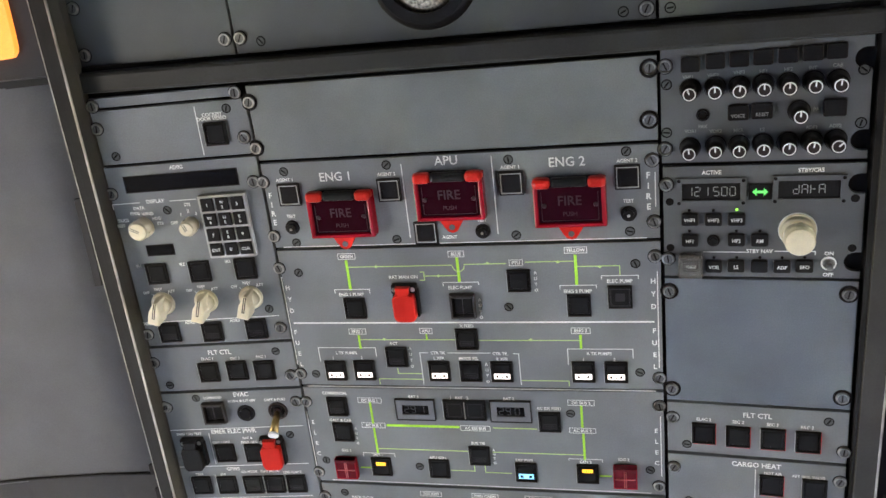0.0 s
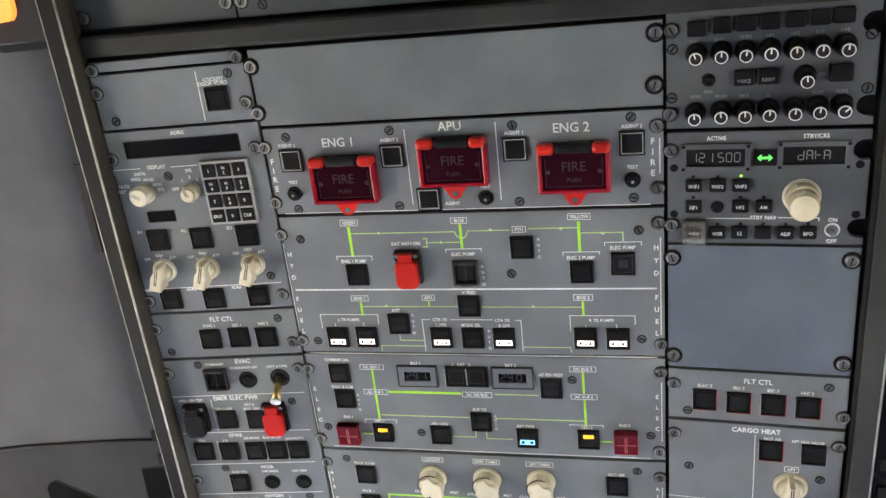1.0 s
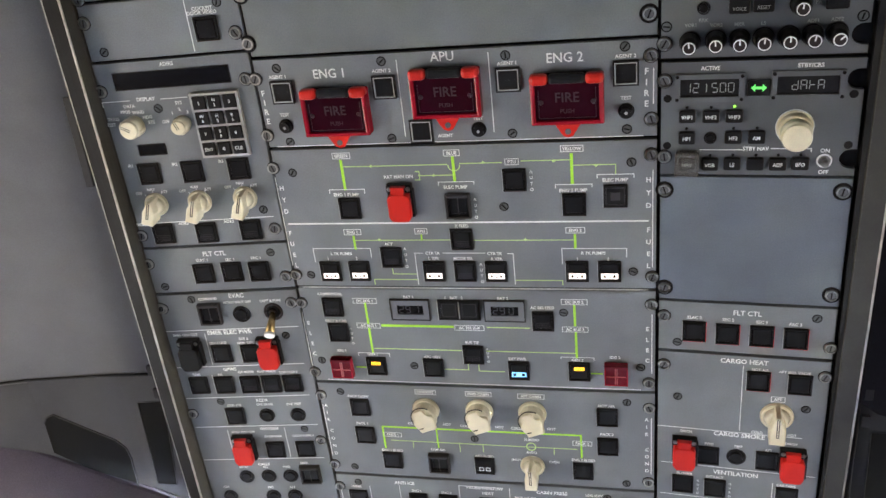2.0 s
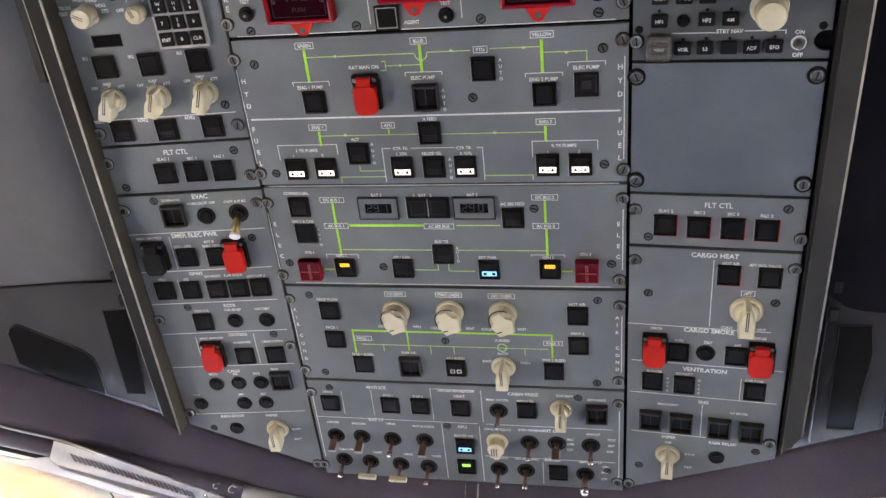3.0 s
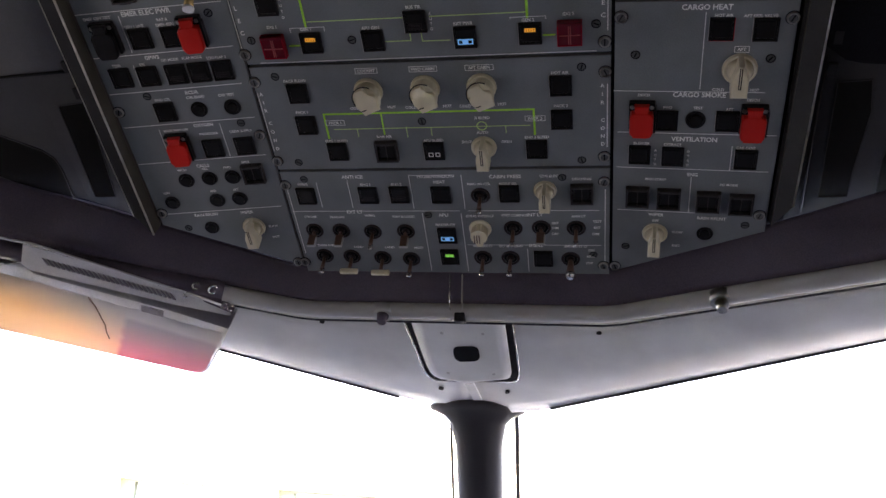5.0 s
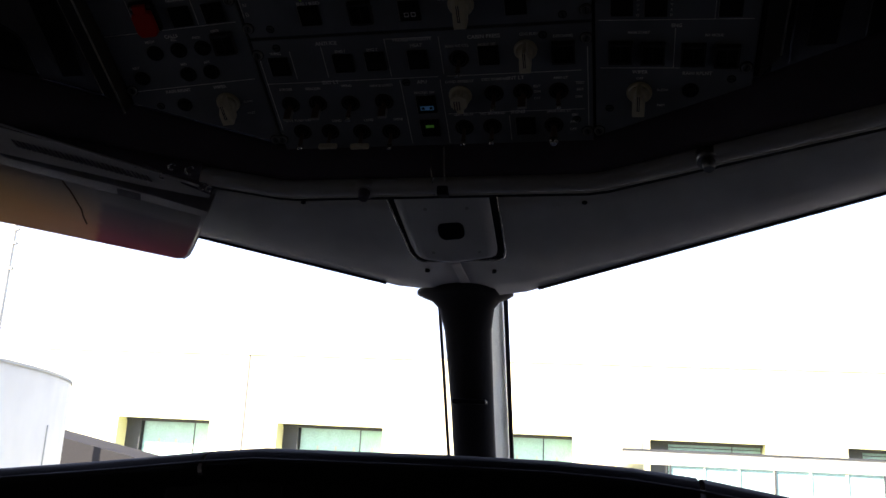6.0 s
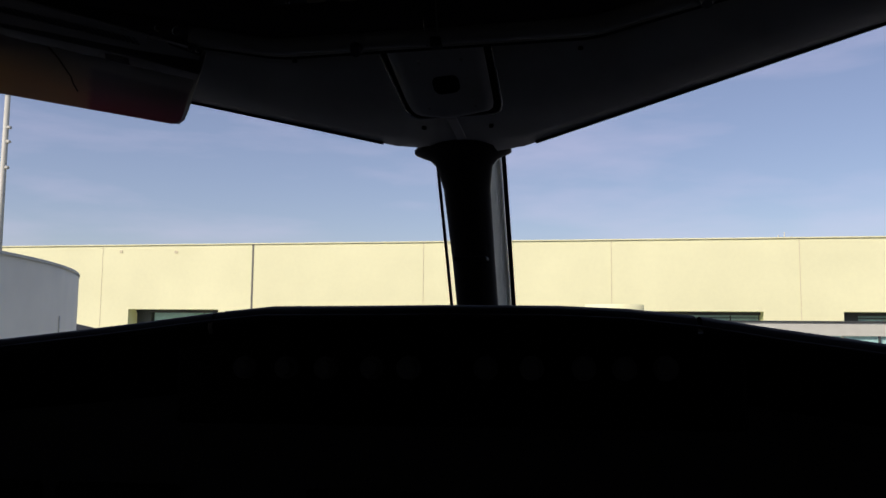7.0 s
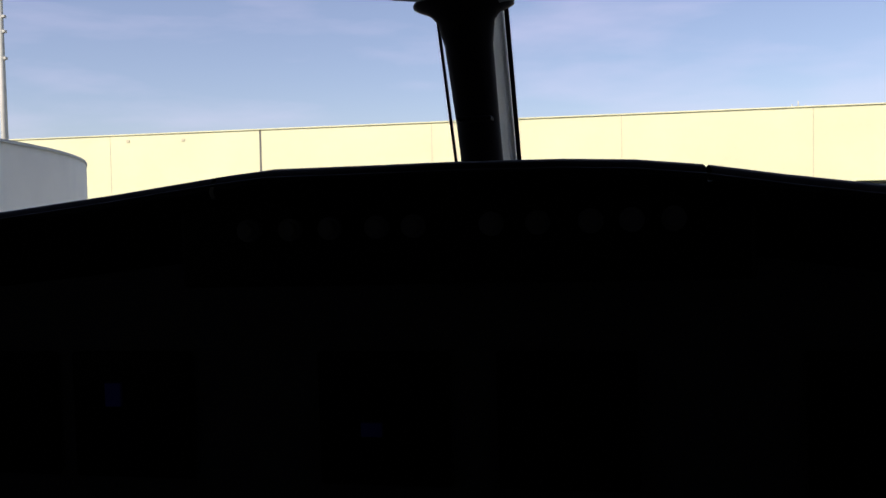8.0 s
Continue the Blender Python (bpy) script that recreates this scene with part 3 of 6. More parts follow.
def fire_guard(m, x, y):
    """A guarded fire handle: red frame with hinge lugs and a pull tab over a dark red lens."""
    def well(bm):
        prism(bm, rounded(27.5, 20, 1.5, 3), -8.0, 0.6, 0.3)
        box(bm, -15.2, 15.2, 12.8, 21.0, 2.0, 12.0, 3.0)

    def cover(bm):
        for sx in (-1, 1):
            a, b = sorted((sx * 29.6, sx * 25.6))
            box(bm, a, b, -20.8, 20.0, 0.0, 12.5, 1.4)
            a, b = sorted((sx * 29.8, sx * 15.0))
            box(bm, a, b, 12.6, 21.6, 3.0, 14.0, 3.2, 2)
        box(bm, -29.6, 29.6, -20.8, -17.2, 0.0, 12.5, 1.4)
        prism(bm, [(-11.0, -20.0), (-6.5, -27.0), (-4.0, -31.0), (0.0, -32.5), (4.0, -31.0), (6.5, -27.0), (11.0, -20.0)], 7.0, 10.0, 0.8, 2)
        cyl(bm, 2.6, 2.6, 10.0, 10.4, 16, 0, -27.0, 1)

    def lens(bm):
        box(bm, -26.0, 26.0, -17.2, 15.0, 0, 9.5, 0.8)
        for x0, x1, y0, y1 in ((-23.2, -22.7, -15.0, 9.0), (22.7, 23.2, -15.0, 9.0), (-22.7, 22.7, -15.4, -15.0)):
            box(bm, x0, x1, y0, y1, 9.5, 9.7, 0, 1)
        for sx in (-21.0, 21.0):
            cyl(bm, 2.0, 1.6, 9.5, 10.2, 12, sx, -2.0, 1)
    ob = part("fire_handle", shape("fire_well", (BLACK,), well), m, x, y, 0.2)
    part("guard_frame", shape("fire_cover", (CRIMSON, LINER, RED), cover), ob, 0, 0, 0.2, label="glossy red guard frame with pull tab")
    glass = part("lens", shape("fire_lens", (CLEAR_RED, ETCHED), lens), ob, 0, 0, 0.6, label="dark red transparent cover")
    for word, size, dy in (("FIRE", 8.0, 2.0), ("PUSH", 3.6, -9.5)):
        me = bpy.data.meshes.new("legend")
        co, faces = glyphs(word)
        me.from_pydata([(a * size * 0.95 * MM, (b * size + dy) * MM, 0) for a, b in co], [], faces)
        me.materials.append(ETCHED)
        part("legend", me, glass, 0, 0, 9.6)


def dark_window(m, x, y, w, h):
    def build(bm):
        rim(bm, w / 2 + 0.7, h / 2 + 0.7, 0.7, 0, 0.7)
        box(bm, -w / 2, w / 2, -h / 2, h / 2, 0, 0.25, 0, 1)
    part("display", shape(("window", w, h), (BEZEL, PIT), build), m, x, y)


SEGMENTS = {"1": "bc", "2": "abged", "5": "afgcd", "9": "abcdfg", "0": "abcdef", "d": "bcdeg", "A": "abcefg", "t": "efg", ".": ""}
BARS = {"a": (0, 1, 1), "b": (0.5, 0.5, 0), "c": (0.5, -0.5, 0), "d": (0, -1, 1), "e": (-0.5, -0.5, 0), "f": (-0.5, 0.5, 0), "g": (0, 0, 1)}


def battery_display(m, x, y, word):
    def build(bm):
        rim(bm, 18.5, 10.5, 5.4, 0, 2.2)

    def glass(bm):
        box(bm, -13.2, 13.2, -5.4, 5.4, 0, 0.8)

    def digits(bm):
        for k, c in zip((-8.8, -2.2, 6.2), word):
            for seg in SEGMENTS[c]:
                bx, by, level = BARS[seg]
                u, v = k + bx * (0 if level else 4.0), by * 3.8
                box(bm, u - (1.7 if level else 0.35), u + (1.7 if level else 0.35), v - (0.35 if level else 1.6), v + (0.35 if level else 1.6), 0, 0.2)
    ob = part("voltage_display", shape("battery_display", (BLUE_BEZEL,), build), m, x, y)
    part("surround", shape("battery_surround", (BLACK,), lambda bm: rim(bm, 19.4, 11.4, 0.8, 0, 2.6)), ob)
    part("glass", shape("battery_glass", (PIT,), glass), ob)
    part("digits", shape(("battery_digits", word), (DULL_DIGIT,), digits), ob, 0, 0, 0.85)


def keypad(m, x, y):
    def tray(bm):
        box(bm, -22.6, 22.6, -30.2, 30.2, 0, 4.6, 0.9)

    def key(bm):
        box(bm, -6.1, 6.1, -6.1, 6.1, 0, 2.0, 0.5, taper=0.3)
    ob = part("keypad", shape("keypad_tray", (RIM,), tray), m, x, y, 0.1, 0, "pale grey keypad block")
    for k, word in enumerate(("1", "N2", "3", "W4", "H5", "E6", "7", "S8", "9", "ENT", "0", "CLR")):
        knob = part("key", shape("key", (BLACK,), key), ob, -14.0 + 14.0 * (k % 3), 21.6 - 14.4 * (k // 3), 4.4)
        me = bpy.data.meshes.new("legend")
        rows = [(word, 0.0, 3.0)] if len(word) != 2 else [(word[0], 2.3, 2.8), (word[1], -2.2, 2.8)]
        verts, faces = [], []
        for w, dy, size in rows:
            co, fs = glyphs(w)
            faces += [tuple(i + len(verts) for i in f) for f in fs]
            verts += [(a * size * MM, (b * size + dy) * MM, 0) for a, b in co]
        me.from_pydata(verts, [], faces)
        me.materials.append(INK)
        part("legend", me, knob, 0, 0, 2.1)


def frequency_window(m, x, y, word):
    """A radio window: pale raised frame, dark glass and seven-bar figures."""
    def frame_shape(bm):
        rim(bm, 26.0, 11.2, 4.0, 0, 2.4)
        for sx in (-24.2, 24.2):
            for sy in (-9.2, 9.2):
                cyl(bm, 1.4, 1.4, 2.4, 2.7, 12, sx, sy, 1)
        box(bm, -22.2, 22.2, -7.3, 7.3, 0, 0.6, 0, 2)
    ob = part("frequency_window", shape("frequency_window", (RADIO_PAINT, DARK, BLACK), frame_shape), m, x, y)
    chars = [c for c in word if c != "."]
    gap = 1.0 if "." in word else 0.0
    x0 = -(len(chars) - 1) * 6.1 / 2
    for k, c in enumerate(chars):
        def digit(bm):
            for s in SEGMENTS[c]:
                bx, by, flat = BARS[s]
                if flat:
                    box(bm, -1.5, 1.5, by * 3.6 - 0.28, by * 3.6 + 0.28, 0, 0.2)
                else:
                    box(bm, bx * 4.0 - 0.28, bx * 4.0 + 0.28, by * 3.6 - 1.5, by * 3.6 + 1.5, 0, 0.2)
        part("digit", shape(("digit", c), (DIGIT,), digit), ob, x0 + 6.1 * k + (gap if k > 2 else -gap), 0, 0.62, 0, "grey seven-bar figure")


def arrow_key(m, x, y):
    def body(bm):
        box(bm, -8.6, 8.6, -6.4, 6.4, 0, 1.6, 0.3)

    def arrow(bm):
        prism(bm, [(-5.8, 0), (-2.6, -3.0), (-2.6, -1.0), (2.6, -1.0), (2.6, -3.0), (5.8, 0), (2.6, 3.0), (2.6, 1.0), (-2.6, 1.0), (-2.6, 3.0)], 0, 0.25)
    ob = part("transfer_key", shape("arrow_key", (BLACK,), body), m, x, y)
    part("arrow", shape("arrow", (ARROW_LAMP,), arrow), ob, 0, 0, 1.65, label="lit green double arrow")


def clear_guard(m, x, y):
    def build(bm):
        rim(bm, 9.4, 9.4, 1.2, 0, 7.0)
        box(bm, -9.4, 9.4, -9.4, 9.4, 7.0, 7.6, 0.2)
        box(bm, -8.0, 8.0, 8.8, 11.0, 0, 8.5, 0.8)
    part("clear_guard", shape("clear_guard", (GLASS,), build), m, x, y, 0.3, 0, "transparent hinged guard")


GLASS = bpy.data.materials.new("clear_plastic")
GLASS.use_nodes = True
GLASS.node_tree.nodes["Principled BSDF"].inputs["Transmission Weight"].default_value = 0.9
GLASS.node_tree.nodes["Principled BSDF"].inputs["Roughness"].default_value = 0.12
GLASS.node_tree.nodes["Principled BSDF"].inputs["Base Color"].default_value = (0.75, 0.75, 0.74, 1)
GLASS.node_tree.nodes["Principled BSDF"].inputs["IOR"].default_value = 1.3

# ---- overhead panel, module by module (millimetres in each column's plane) ----

m = module("blank_module", "plain blue-grey blank overhead panel", CENTRE, -169, 171.5, 327, 393, paint=BLANK_GREY)
fastener(m, -168, 379, 7.5)
fastener(m, -169.5, 338.5, 7.5)
fastener(m, 166, 383.5, 7.5)
fastener(m, 165, 343.5, 7.5)

m = module("fire_panel", "blue-grey fire panel with three red guarded handles", CENTRE, -169, 171.5, 244.5, 324)
fastener(m, -169, 307.5)
fastener(m, -168.5, 256)
fastener(m, 166.5, 311)
fastener(m, 167, 259)
screw(m, -148, 316)
screw(m, -53.5, 317.5)
screw(m, 51.5, 317)
screw(m, 146.5, 319)
screw(m, -148, 249)
screw(m, -53, 249.5)
screw(m, 53, 250.5)
screw(m, 147.5, 251)
text(m, -101, 309.5, "ENG 1", 8.5)
text(m, -1, 319, "APU", 8.5)
text(m, 99, 313, "ENG 2", 8.5)
text(m, -148.5, 308.5, "AGENT 1")
text(m, -54.5, 309.5, "AGENT 2")
text(m, 52.5, 310.5, "AGENT 1")
text(m, 147, 311.5, "AGENT 2")
text(m, -5, 250.5, "AGENT")
text(m, -148.5, 274.5, "TEST")
text(m, 24.5, 265, "TEST")
text(m, 147, 277.5, "TEST")
button(m, -146, 295, "outlined")
button(m, -53.5, 295.5, "outlined")
button(m, 52.5, 297, "outlined")
button(m, 147, 298, "outlined")
button(m, -25.5, 255.5, "outlined")
test_button(m, -149, 264)
test_button(m, 24.5, 255)
test_button(m, 147, 266.5)
fire_guard(m, -97.5, 277.5)
fire_guard(m, 0.5, 290)
fire_guard(m, 100.5, 281)
stacked(m, -165, 294.5, 269, "FIRE", 4.5)
stacked(m, 163, 298.5, 272, "FIRE", 4.5)
stroke(m, "white", 0.8, (-40.5, 317.5), (-40.5, 251))
stroke(m, "white", 0.8, (37.5, 320), (37.5, 252.5))
stroke(m, "white", 0.8, (-161, 245), (-37, 245))
stroke(m, "white", 0.8, (-14, 245), (160.5, 245))
stroke(m, "white", 0.8, (168.5, 300.5), (168.5, 272))

m = module("hydraulic_fuel_panel", "blue-grey hydraulic and fuel panel with green flow lines", CENTRE, -169, 171.5, 101.5, 241.5)
fastener(m, -169.5, 224.5)
fastener(m, -168, 114)
fastener(m, 167, 228.5)
fastener(m, 168.5, 113.5)
screw(m, -151.5, 219.5)
screw(m, 151, 222)
screw(m, 41, 183)
screw(m, -152.5, 113.5)
screw(m, 152, 118.5)
boxed(m, -102.5, 234.5, "GREEN")
boxed(m, -1.5, 234.5, "BLUE")
boxed(m, 102, 235.5, "YELLOW")
boxed(m, 50.5, 225, "PTU")
boxed(m, -103.5, 159, "ENG 1")
boxed(m, -37.5, 159.5, "APU")
boxed(m, 102.5, 159.5, "ENG 2")
stroke(m, "green", 2.6, (-103.5, 229.5), (-103.5, 202.5))
stroke(m, "green", 2.6, (-1, 230), (-1, 209))
stroke(m, "green", 2.6, (101.5, 230), (101.5, 204.5))
stroke(m, "green", 0.9, (-102, 224), (-6.5, 224))
stroke(m, "green", 0.9, (5, 224.5), (41.5, 224.5))
stroke(m, "green", 0.9, (59, 225.5), (101, 225.5))
stroke(m, "green", 0.9, (-33, 214), (-1.5, 214))
stroke(m, "green", 0.9, (102.5, 220.5), (138, 220.5), (138, 212))
stroke(m, "green", 0.9, (-35.5, 218), (-32.5, 218), (-32.5, 210), (-36.5, 210))
hop(m, -0.5, 223.5)
flow_arrow(m, -76, 224)
flow_arrow(m, 25.5, 225)
flow_arrow(m, 86.5, 225)
flow_arrow(m, 121.5, 220)
flow_arrow(m, -19.5, 214)
flow_arrow(m, -78.5, 151)
flow_arrow(m, 58, 150.5)
text(m, -103.5, 197, "ENG 1 PUMP", 2.8)
text(m, -1, 202.5, "ELEC PUMP", 2.8)
text(m, 102, 197.5, "ENG 2 PUMP", 2.8)
text(m, 137.5, 206.5, "ELEC PUMP", 2.8)
text(m, -52, 213.5, "RAT MAN ON", 2.8)
stroke(m, "white", 0.7, (-119, 198.5), (-119, 202), (-85.5, 202), (-85.5, 198))
stroke(m, "white", 0.7, (-16, 204.5), (-16, 207.5), (16, 207.5), (16, 205))
stroke(m, "white", 0.7, (87, 200), (87, 203), (118, 203), (118, 200.5))
stroke(m, "white", 0.7, (122.5, 208.5), (122.5, 211.5), (153, 211.5), (153, 208.5))
button(m, -101.5, 183.5)
button(m, 52, 208.5)
button(m, 102.5, 184.5)
button(m, 137.5, 192, "lit_rim")
button(m, 0.5, 185.5, "guarded")
flip_guard(m, -51.5, 191, 'red')
stacked(m, 66.5, 215.5, 199, "AUTO", 2.6)
stacked(m, 15.5, 190.5, 173, "AUTO", 2.6)
stacked(m, -165, 204.5, 181, "HYD", 4.0)
stacked(m, 165, 206, 182.5, "HYD", 4.0)
stacked(m, -165.5, 158.5, 124, "FUEL", 4.0)
stacked(m, 165, 159.5, 124.5, "FUEL", 4.0)
stroke(m, "white", 0.8, (-169.5, 215), (-169.5, 124))
stroke(m, "white", 0.8, (168.5, 214.5), (168.5, 123.5))
stroke(m, "white", 1.6, (-165, 168), (164.5, 168))
stroke(m, "white", 0.8, (-163, 100), (164.5, 100))
stroke(m, "green", 2.2, (-103, 154), (-103, 142))
stroke(m, "green", 1.6, (-37.5, 155.5), (-37.5, 151))
stroke(m, "green", 2.2, (102, 154.5), (102, 142.5))
stroke(m, "green", 0.8, (-102.5, 150.5), (-11.5, 150.5))
stroke(m, "green", 0.8, (11, 150), (102, 150))
text(m, 1, 164.5, "X FEED")
text(m, -70, 146.5, "ACT")
text(m, -118, 136.5, "L TK PUMPS")
text(m, 117.5, 137, "R TK PUMPS")
text(m, -132, 131, "1")
text(m, -103.5, 131.5, "2")
text(m, 103.5, 131, "1")
text(m, 130.5, 131, "2")
text(m, -29, 137, "CTR TK")
text(m, -28.5, 131.5, "L XFR")
text(m, 29, 136.5, "CTR TK")
text(m, 30.5, 131, "R XFR")
text(m, -0.5, 131.5, "MODE SEL")
button(m, 0, 151.5, "faint")
button(m, -68.5, 133, "faint")
button(m, 0.5, 118.5, "faint")
button(m, -131, 118, "white")
button(m, -102, 118.5, "white")
button(m, -29, 118.5, "white")
button(m, 29.5, 118.5, "white")
button(m, 103, 119, "white")
button(m, 131.5, 119, "white")
stacked(m, -55, 141.5, 123, "AUTO", 2.6)
stacked(m, 15.5, 125.5, 107.5, "AUTO", 2.6)
stroke(m, "white", 0.7, (-145.5, 127.5), (-145.5, 142), (-88.5, 142), (-88.5, 132.5))
stroke(m, "white", 0.7, (90, 126), (90, 141.5), (146.5, 141.5), (146.5, 133))
stroke(m, "white", 0.7, (-46, 104), (-46, 137), (-38.5, 137))
stroke(m, "white", 0.7, (-19, 137), (20, 137))
stroke(m, "white", 0.7, (41, 136.5), (46, 136.5), (46, 105))
stroke(m, "green", 0.8, (-69.5, 120.5), (-69.5, 115), (-46, 115))
stroke(m, "green", 0.8, (-89, 103.5), (-89, 109), (-45.5, 109))
stroke(m, "green", 0.8, (47, 109), (89.5, 109), (89.5, 104.5))

m = module("electrical_panel", "blue-grey electrical panel with amber lights and green bus lines", CENTRE, -169, 171.5, -10.5, 98.5)
fastener(m, -168, 82.5)
fastener(m, -168.5, 0.5)
fastener(m, 168, 85)
fastener(m, 166, -0.5)
screw(m, -140.5, 75.5)
screw(m, -158.5, 14.5)
screw(m, -61.5, 11)
screw(m, 89, 75)
screw(m, 158.5, 16.5)
text(m, -137, 92.5, "COMMERCIAL")
text(m, -136, 62, "GALY & CAB")
text(m, -58, 90, "BAT 1")
text(m, -14, 89.5, "1   BAT   2")
text(m, 33, 89.5, "BAT 2")
text(m, 69.5, 80, "AC ESS FEED")
text(m, -0.5, 40, "BUS TIE")
text(m, -135, 27, "IDG 1")
text(m, -103, 23.5, "GEN 1")
text(m, -42, 22, "APU GEN")
text(m, 42.5, 22.5, "EXT PWR")
text(m, 100, 23, "GEN 2")
text(m, 135, 27, "IDG 2")
button(m, -136, 78, "faint")
button(m, -134.5, 49)
button(m, 69.5, 66, "faint")
button(m, -41.5, 10)
button(m, 0, 26.5, "faint")
button(m, -135.5, 10, "red_guard")
button(m, 136, 11.5, "red_guard")
button(m, -100.5, 10, "amber")
button(m, 101.5, 10.5, "amber")
button(m, 43.5, 9.5, "blue")
twin_button(m, -9.5, 77)
battery_display(m, -57.5, 76.5, "291")
battery_display(m, 34, 76.5, "290")
boxed(m, -102.5, 85, "DC BUS 1")
boxed(m, -102.5, 57, "AC BUS 1")
boxed(m, -1.5, 56.5, "AC ESS BUS")
boxed(m, 99, 86.5, "DC BUS 2")
boxed(m, 99, 57, "AC BUS 2")
stacked(m, -121.5, 53, 36, "AUTO", 2.4)
stacked(m, 14, 33, 18.5, "AUTO", 2.4)
stroke(m, "green", 2.2, (-102.5, 82), (-102.5, 60))
stroke(m, "green", 2.2, (-102.5, 53.5), (-102.5, 25.5))
stroke(m, "green", 2.2, (99, 83), (99, 61.5))
stroke(m, "green", 2.2, (99.5, 53), (99.5, 26))
stroke(m, "green", 2.6, (-88, 57.5), (-18, 57.5))
stroke(m, "green", 1.1, (16, 57.5), (56.5, 57.5))
stroke(m, "green", 1.0, (-100, 30.5), (-11.5, 30.5))
stroke(m, "green", 1.0, (13.5, 30.5), (99, 30.5))
stroke(m, "green", 0.9, (-6.5, 14.5), (-6.5, 8), (-30, 8))
stroke(m, "green", 0.9, (4, 14.5), (4, 7), (29, 7))
stroke(m, "green", 1.6, (-122, 7.5), (-112.5, 7.5))
stroke(m, "green", 1.6, (113, 8), (122.5, 8))
stroke(m, "white", 0.6, (-118, 21), (-118, 25), (-85.5, 25), (-85.5, 21))
stroke(m, "white", 0.6, (84.5, 24.5), (84.5, 26), (115.5, 26), (115.5, 23.5))
stacked(m, -165, 59, 22.5, "ELEC", 3.8)
stacked(m, 164.5, 59, 24.5, "ELEC", 3.8)
stroke(m, "white", 0.8, (-170, 71), (-170, 7))
stroke(m, "white", 0.8, (168.5, 74), (168.5, 10.5))
stroke(m, "white", 0.7, (-155.5, -9), (158.5, -9))

m = module("air_conditioning_panel", "blue-grey air conditioning panel with four cream knobs", CENTRE, -169, 171.5, -132.5, -13.5)
fastener(m, -167, -29)
fastener(m, -167, -121)
fastener(m, 166.5, -30)
fastener(m, 166, -121.5)
screw(m, -145, -24)
screw(m, -144.5, -123.5)
screw(m, -8, -77.5)
screw(m, 145.5, -24.5)
screw(m, 144.5, -125.5)
text(m, -126.5, -29, "PACK FLOW")
text(m, -127, -64, "PACK 1")
text(m, 126, -29.5, "HOT AIR")
text(m, 126, -64, "PACK 2")
text(m, -98.5, -98, "ENG 1 BLEED")
text(m, -48.5, -94, "RAM AIR")
text(m, 0.5, -99.5, "APU BLEED")
text(m, 51, -75, "X BLEED")
text(m, 102, -98, "ENG 2 BLEED")
text(m, -71.5, -61, "COLD")
text(m, -35.5, -60.5, "HOT")
text(m, -16.5, -61.5, "COLD")
text(m, 19, -61, "HOT")
text(m, 36, -61.5, "COLD")
text(m, 71.5, -60.5, "HOT")
text(m, 33.5, -102, "SHUT")
text(m, 50, -91.5, "AUTO")
text(m, 72.5, -102.5, "OPEN")
boxed(m, -54, -21, "COCKPIT")
boxed(m, 0.5, -21, "FWD CABIN")
boxed(m, 53, -21.5, "AFT CABIN")
boxed(m, -95.5, -77, "PACK 1")
boxed(m, 101.5, -77, "PACK 2")
button(m, -126, -42.5)
button(m, -125.5, -78.5)
button(m, 126.5, -42.5)
button(m, 126.5, -78.5)
button(m, -99.5, -110.5)
button(m, 101.5, -111.5)
button(m, -48, -110, "guarded")
button(m, 0, -111.5, "status")
zone_knob(m, -55.5, -42.5, 22)
zone_knob(m, 0, -41.5, 22)
zone_knob(m, 53.5, -41.5, 22)
rotary(m, 50, -108.5, 0, 12)
stroke(m, "green", 2.0, (-105.5, -94.5), (-105.5, -67), (100.5, -67), (100.5, -94.5))
stroke(m, "green", 0.9, (-98, -84.5), (96, -84.5))
stroke(m, "green", 1.6, (-47.5, -67.5), (-47.5, -91))
stroke(m, "green", 0.8, (-74.5, -84.5), (-74.5, -93))
stroke(m, "green", 0.8, (-24.5, -83.5), (-24.5, -95))
stroke(m, "green", 0.8, (0, -84.5), (0, -93.5))
stroke(m, "green", 0.8, (73, -84.5), (73, -92.5))
ring_mark(m, 50, -84)
stacked(m, -164, -42.5, -61, "AIR", 3.4)
stacked(m, -163, -75.5, -106, "COND", 3.4)
stacked(m, 164, -44, -61.5, "AIR", 3.4)
stacked(m, 164.5, -80.5, -107, "COND", 3.4)
stroke(m, "white", 0.8, (-167.5, -41.5), (-167.5, -109))
stroke(m, "white", 0.8, (168.5, -42.5), (168.5, -110.5))

m = module("lights_and_pressure_panel", "blue-grey panel of toggle switches for lights, ice and pressure", CENTRE, -169, 171.5, -275, -135.5)
fastener(m, -166, -152)
fastener(m, 166, -151.5)
fastener(m, -169, -260)
fastener(m, 165.5, -262)
screw(m, -144, -145)
screw(m, -17, -193)
screw(m, 125, -146)
screw(m, 155, -247)
text(m, -91, -142.5, "ANTI ICE", 3.6)
text(m, 68, -144, "CABIN PRESS", 3.6)
text(m, -97, -188.5, "EXT LT", 3.6)
text(m, -0.5, -193, "APU", 3.6)
text(m, 95.5, -193, "INT LT", 3.6)
text(m, 94.5, -234.5, "SIGNS", 3.6)
text(m, -147, -151.5, "WING")
text(m, -78.5, -152.5, "ENG 1")
text(m, -45.5, -152.5, "ENG 2")
text(m, 40.5, -153, "MAN V/S CTL")
text(m, 70.5, -153, "MODE SEL")
text(m, 111.5, -144, "LDG ELEV")
text(m, 144, -148, "DITCHING")
text(m, -148, -195, "STROBE")
text(m, -118, -195.5, "BEACON")
text(m, -81, -193.5, "WING")
text(m, -44, -195, "NAV & LOGO")
text(m, 0, -206, "MASTER SW")
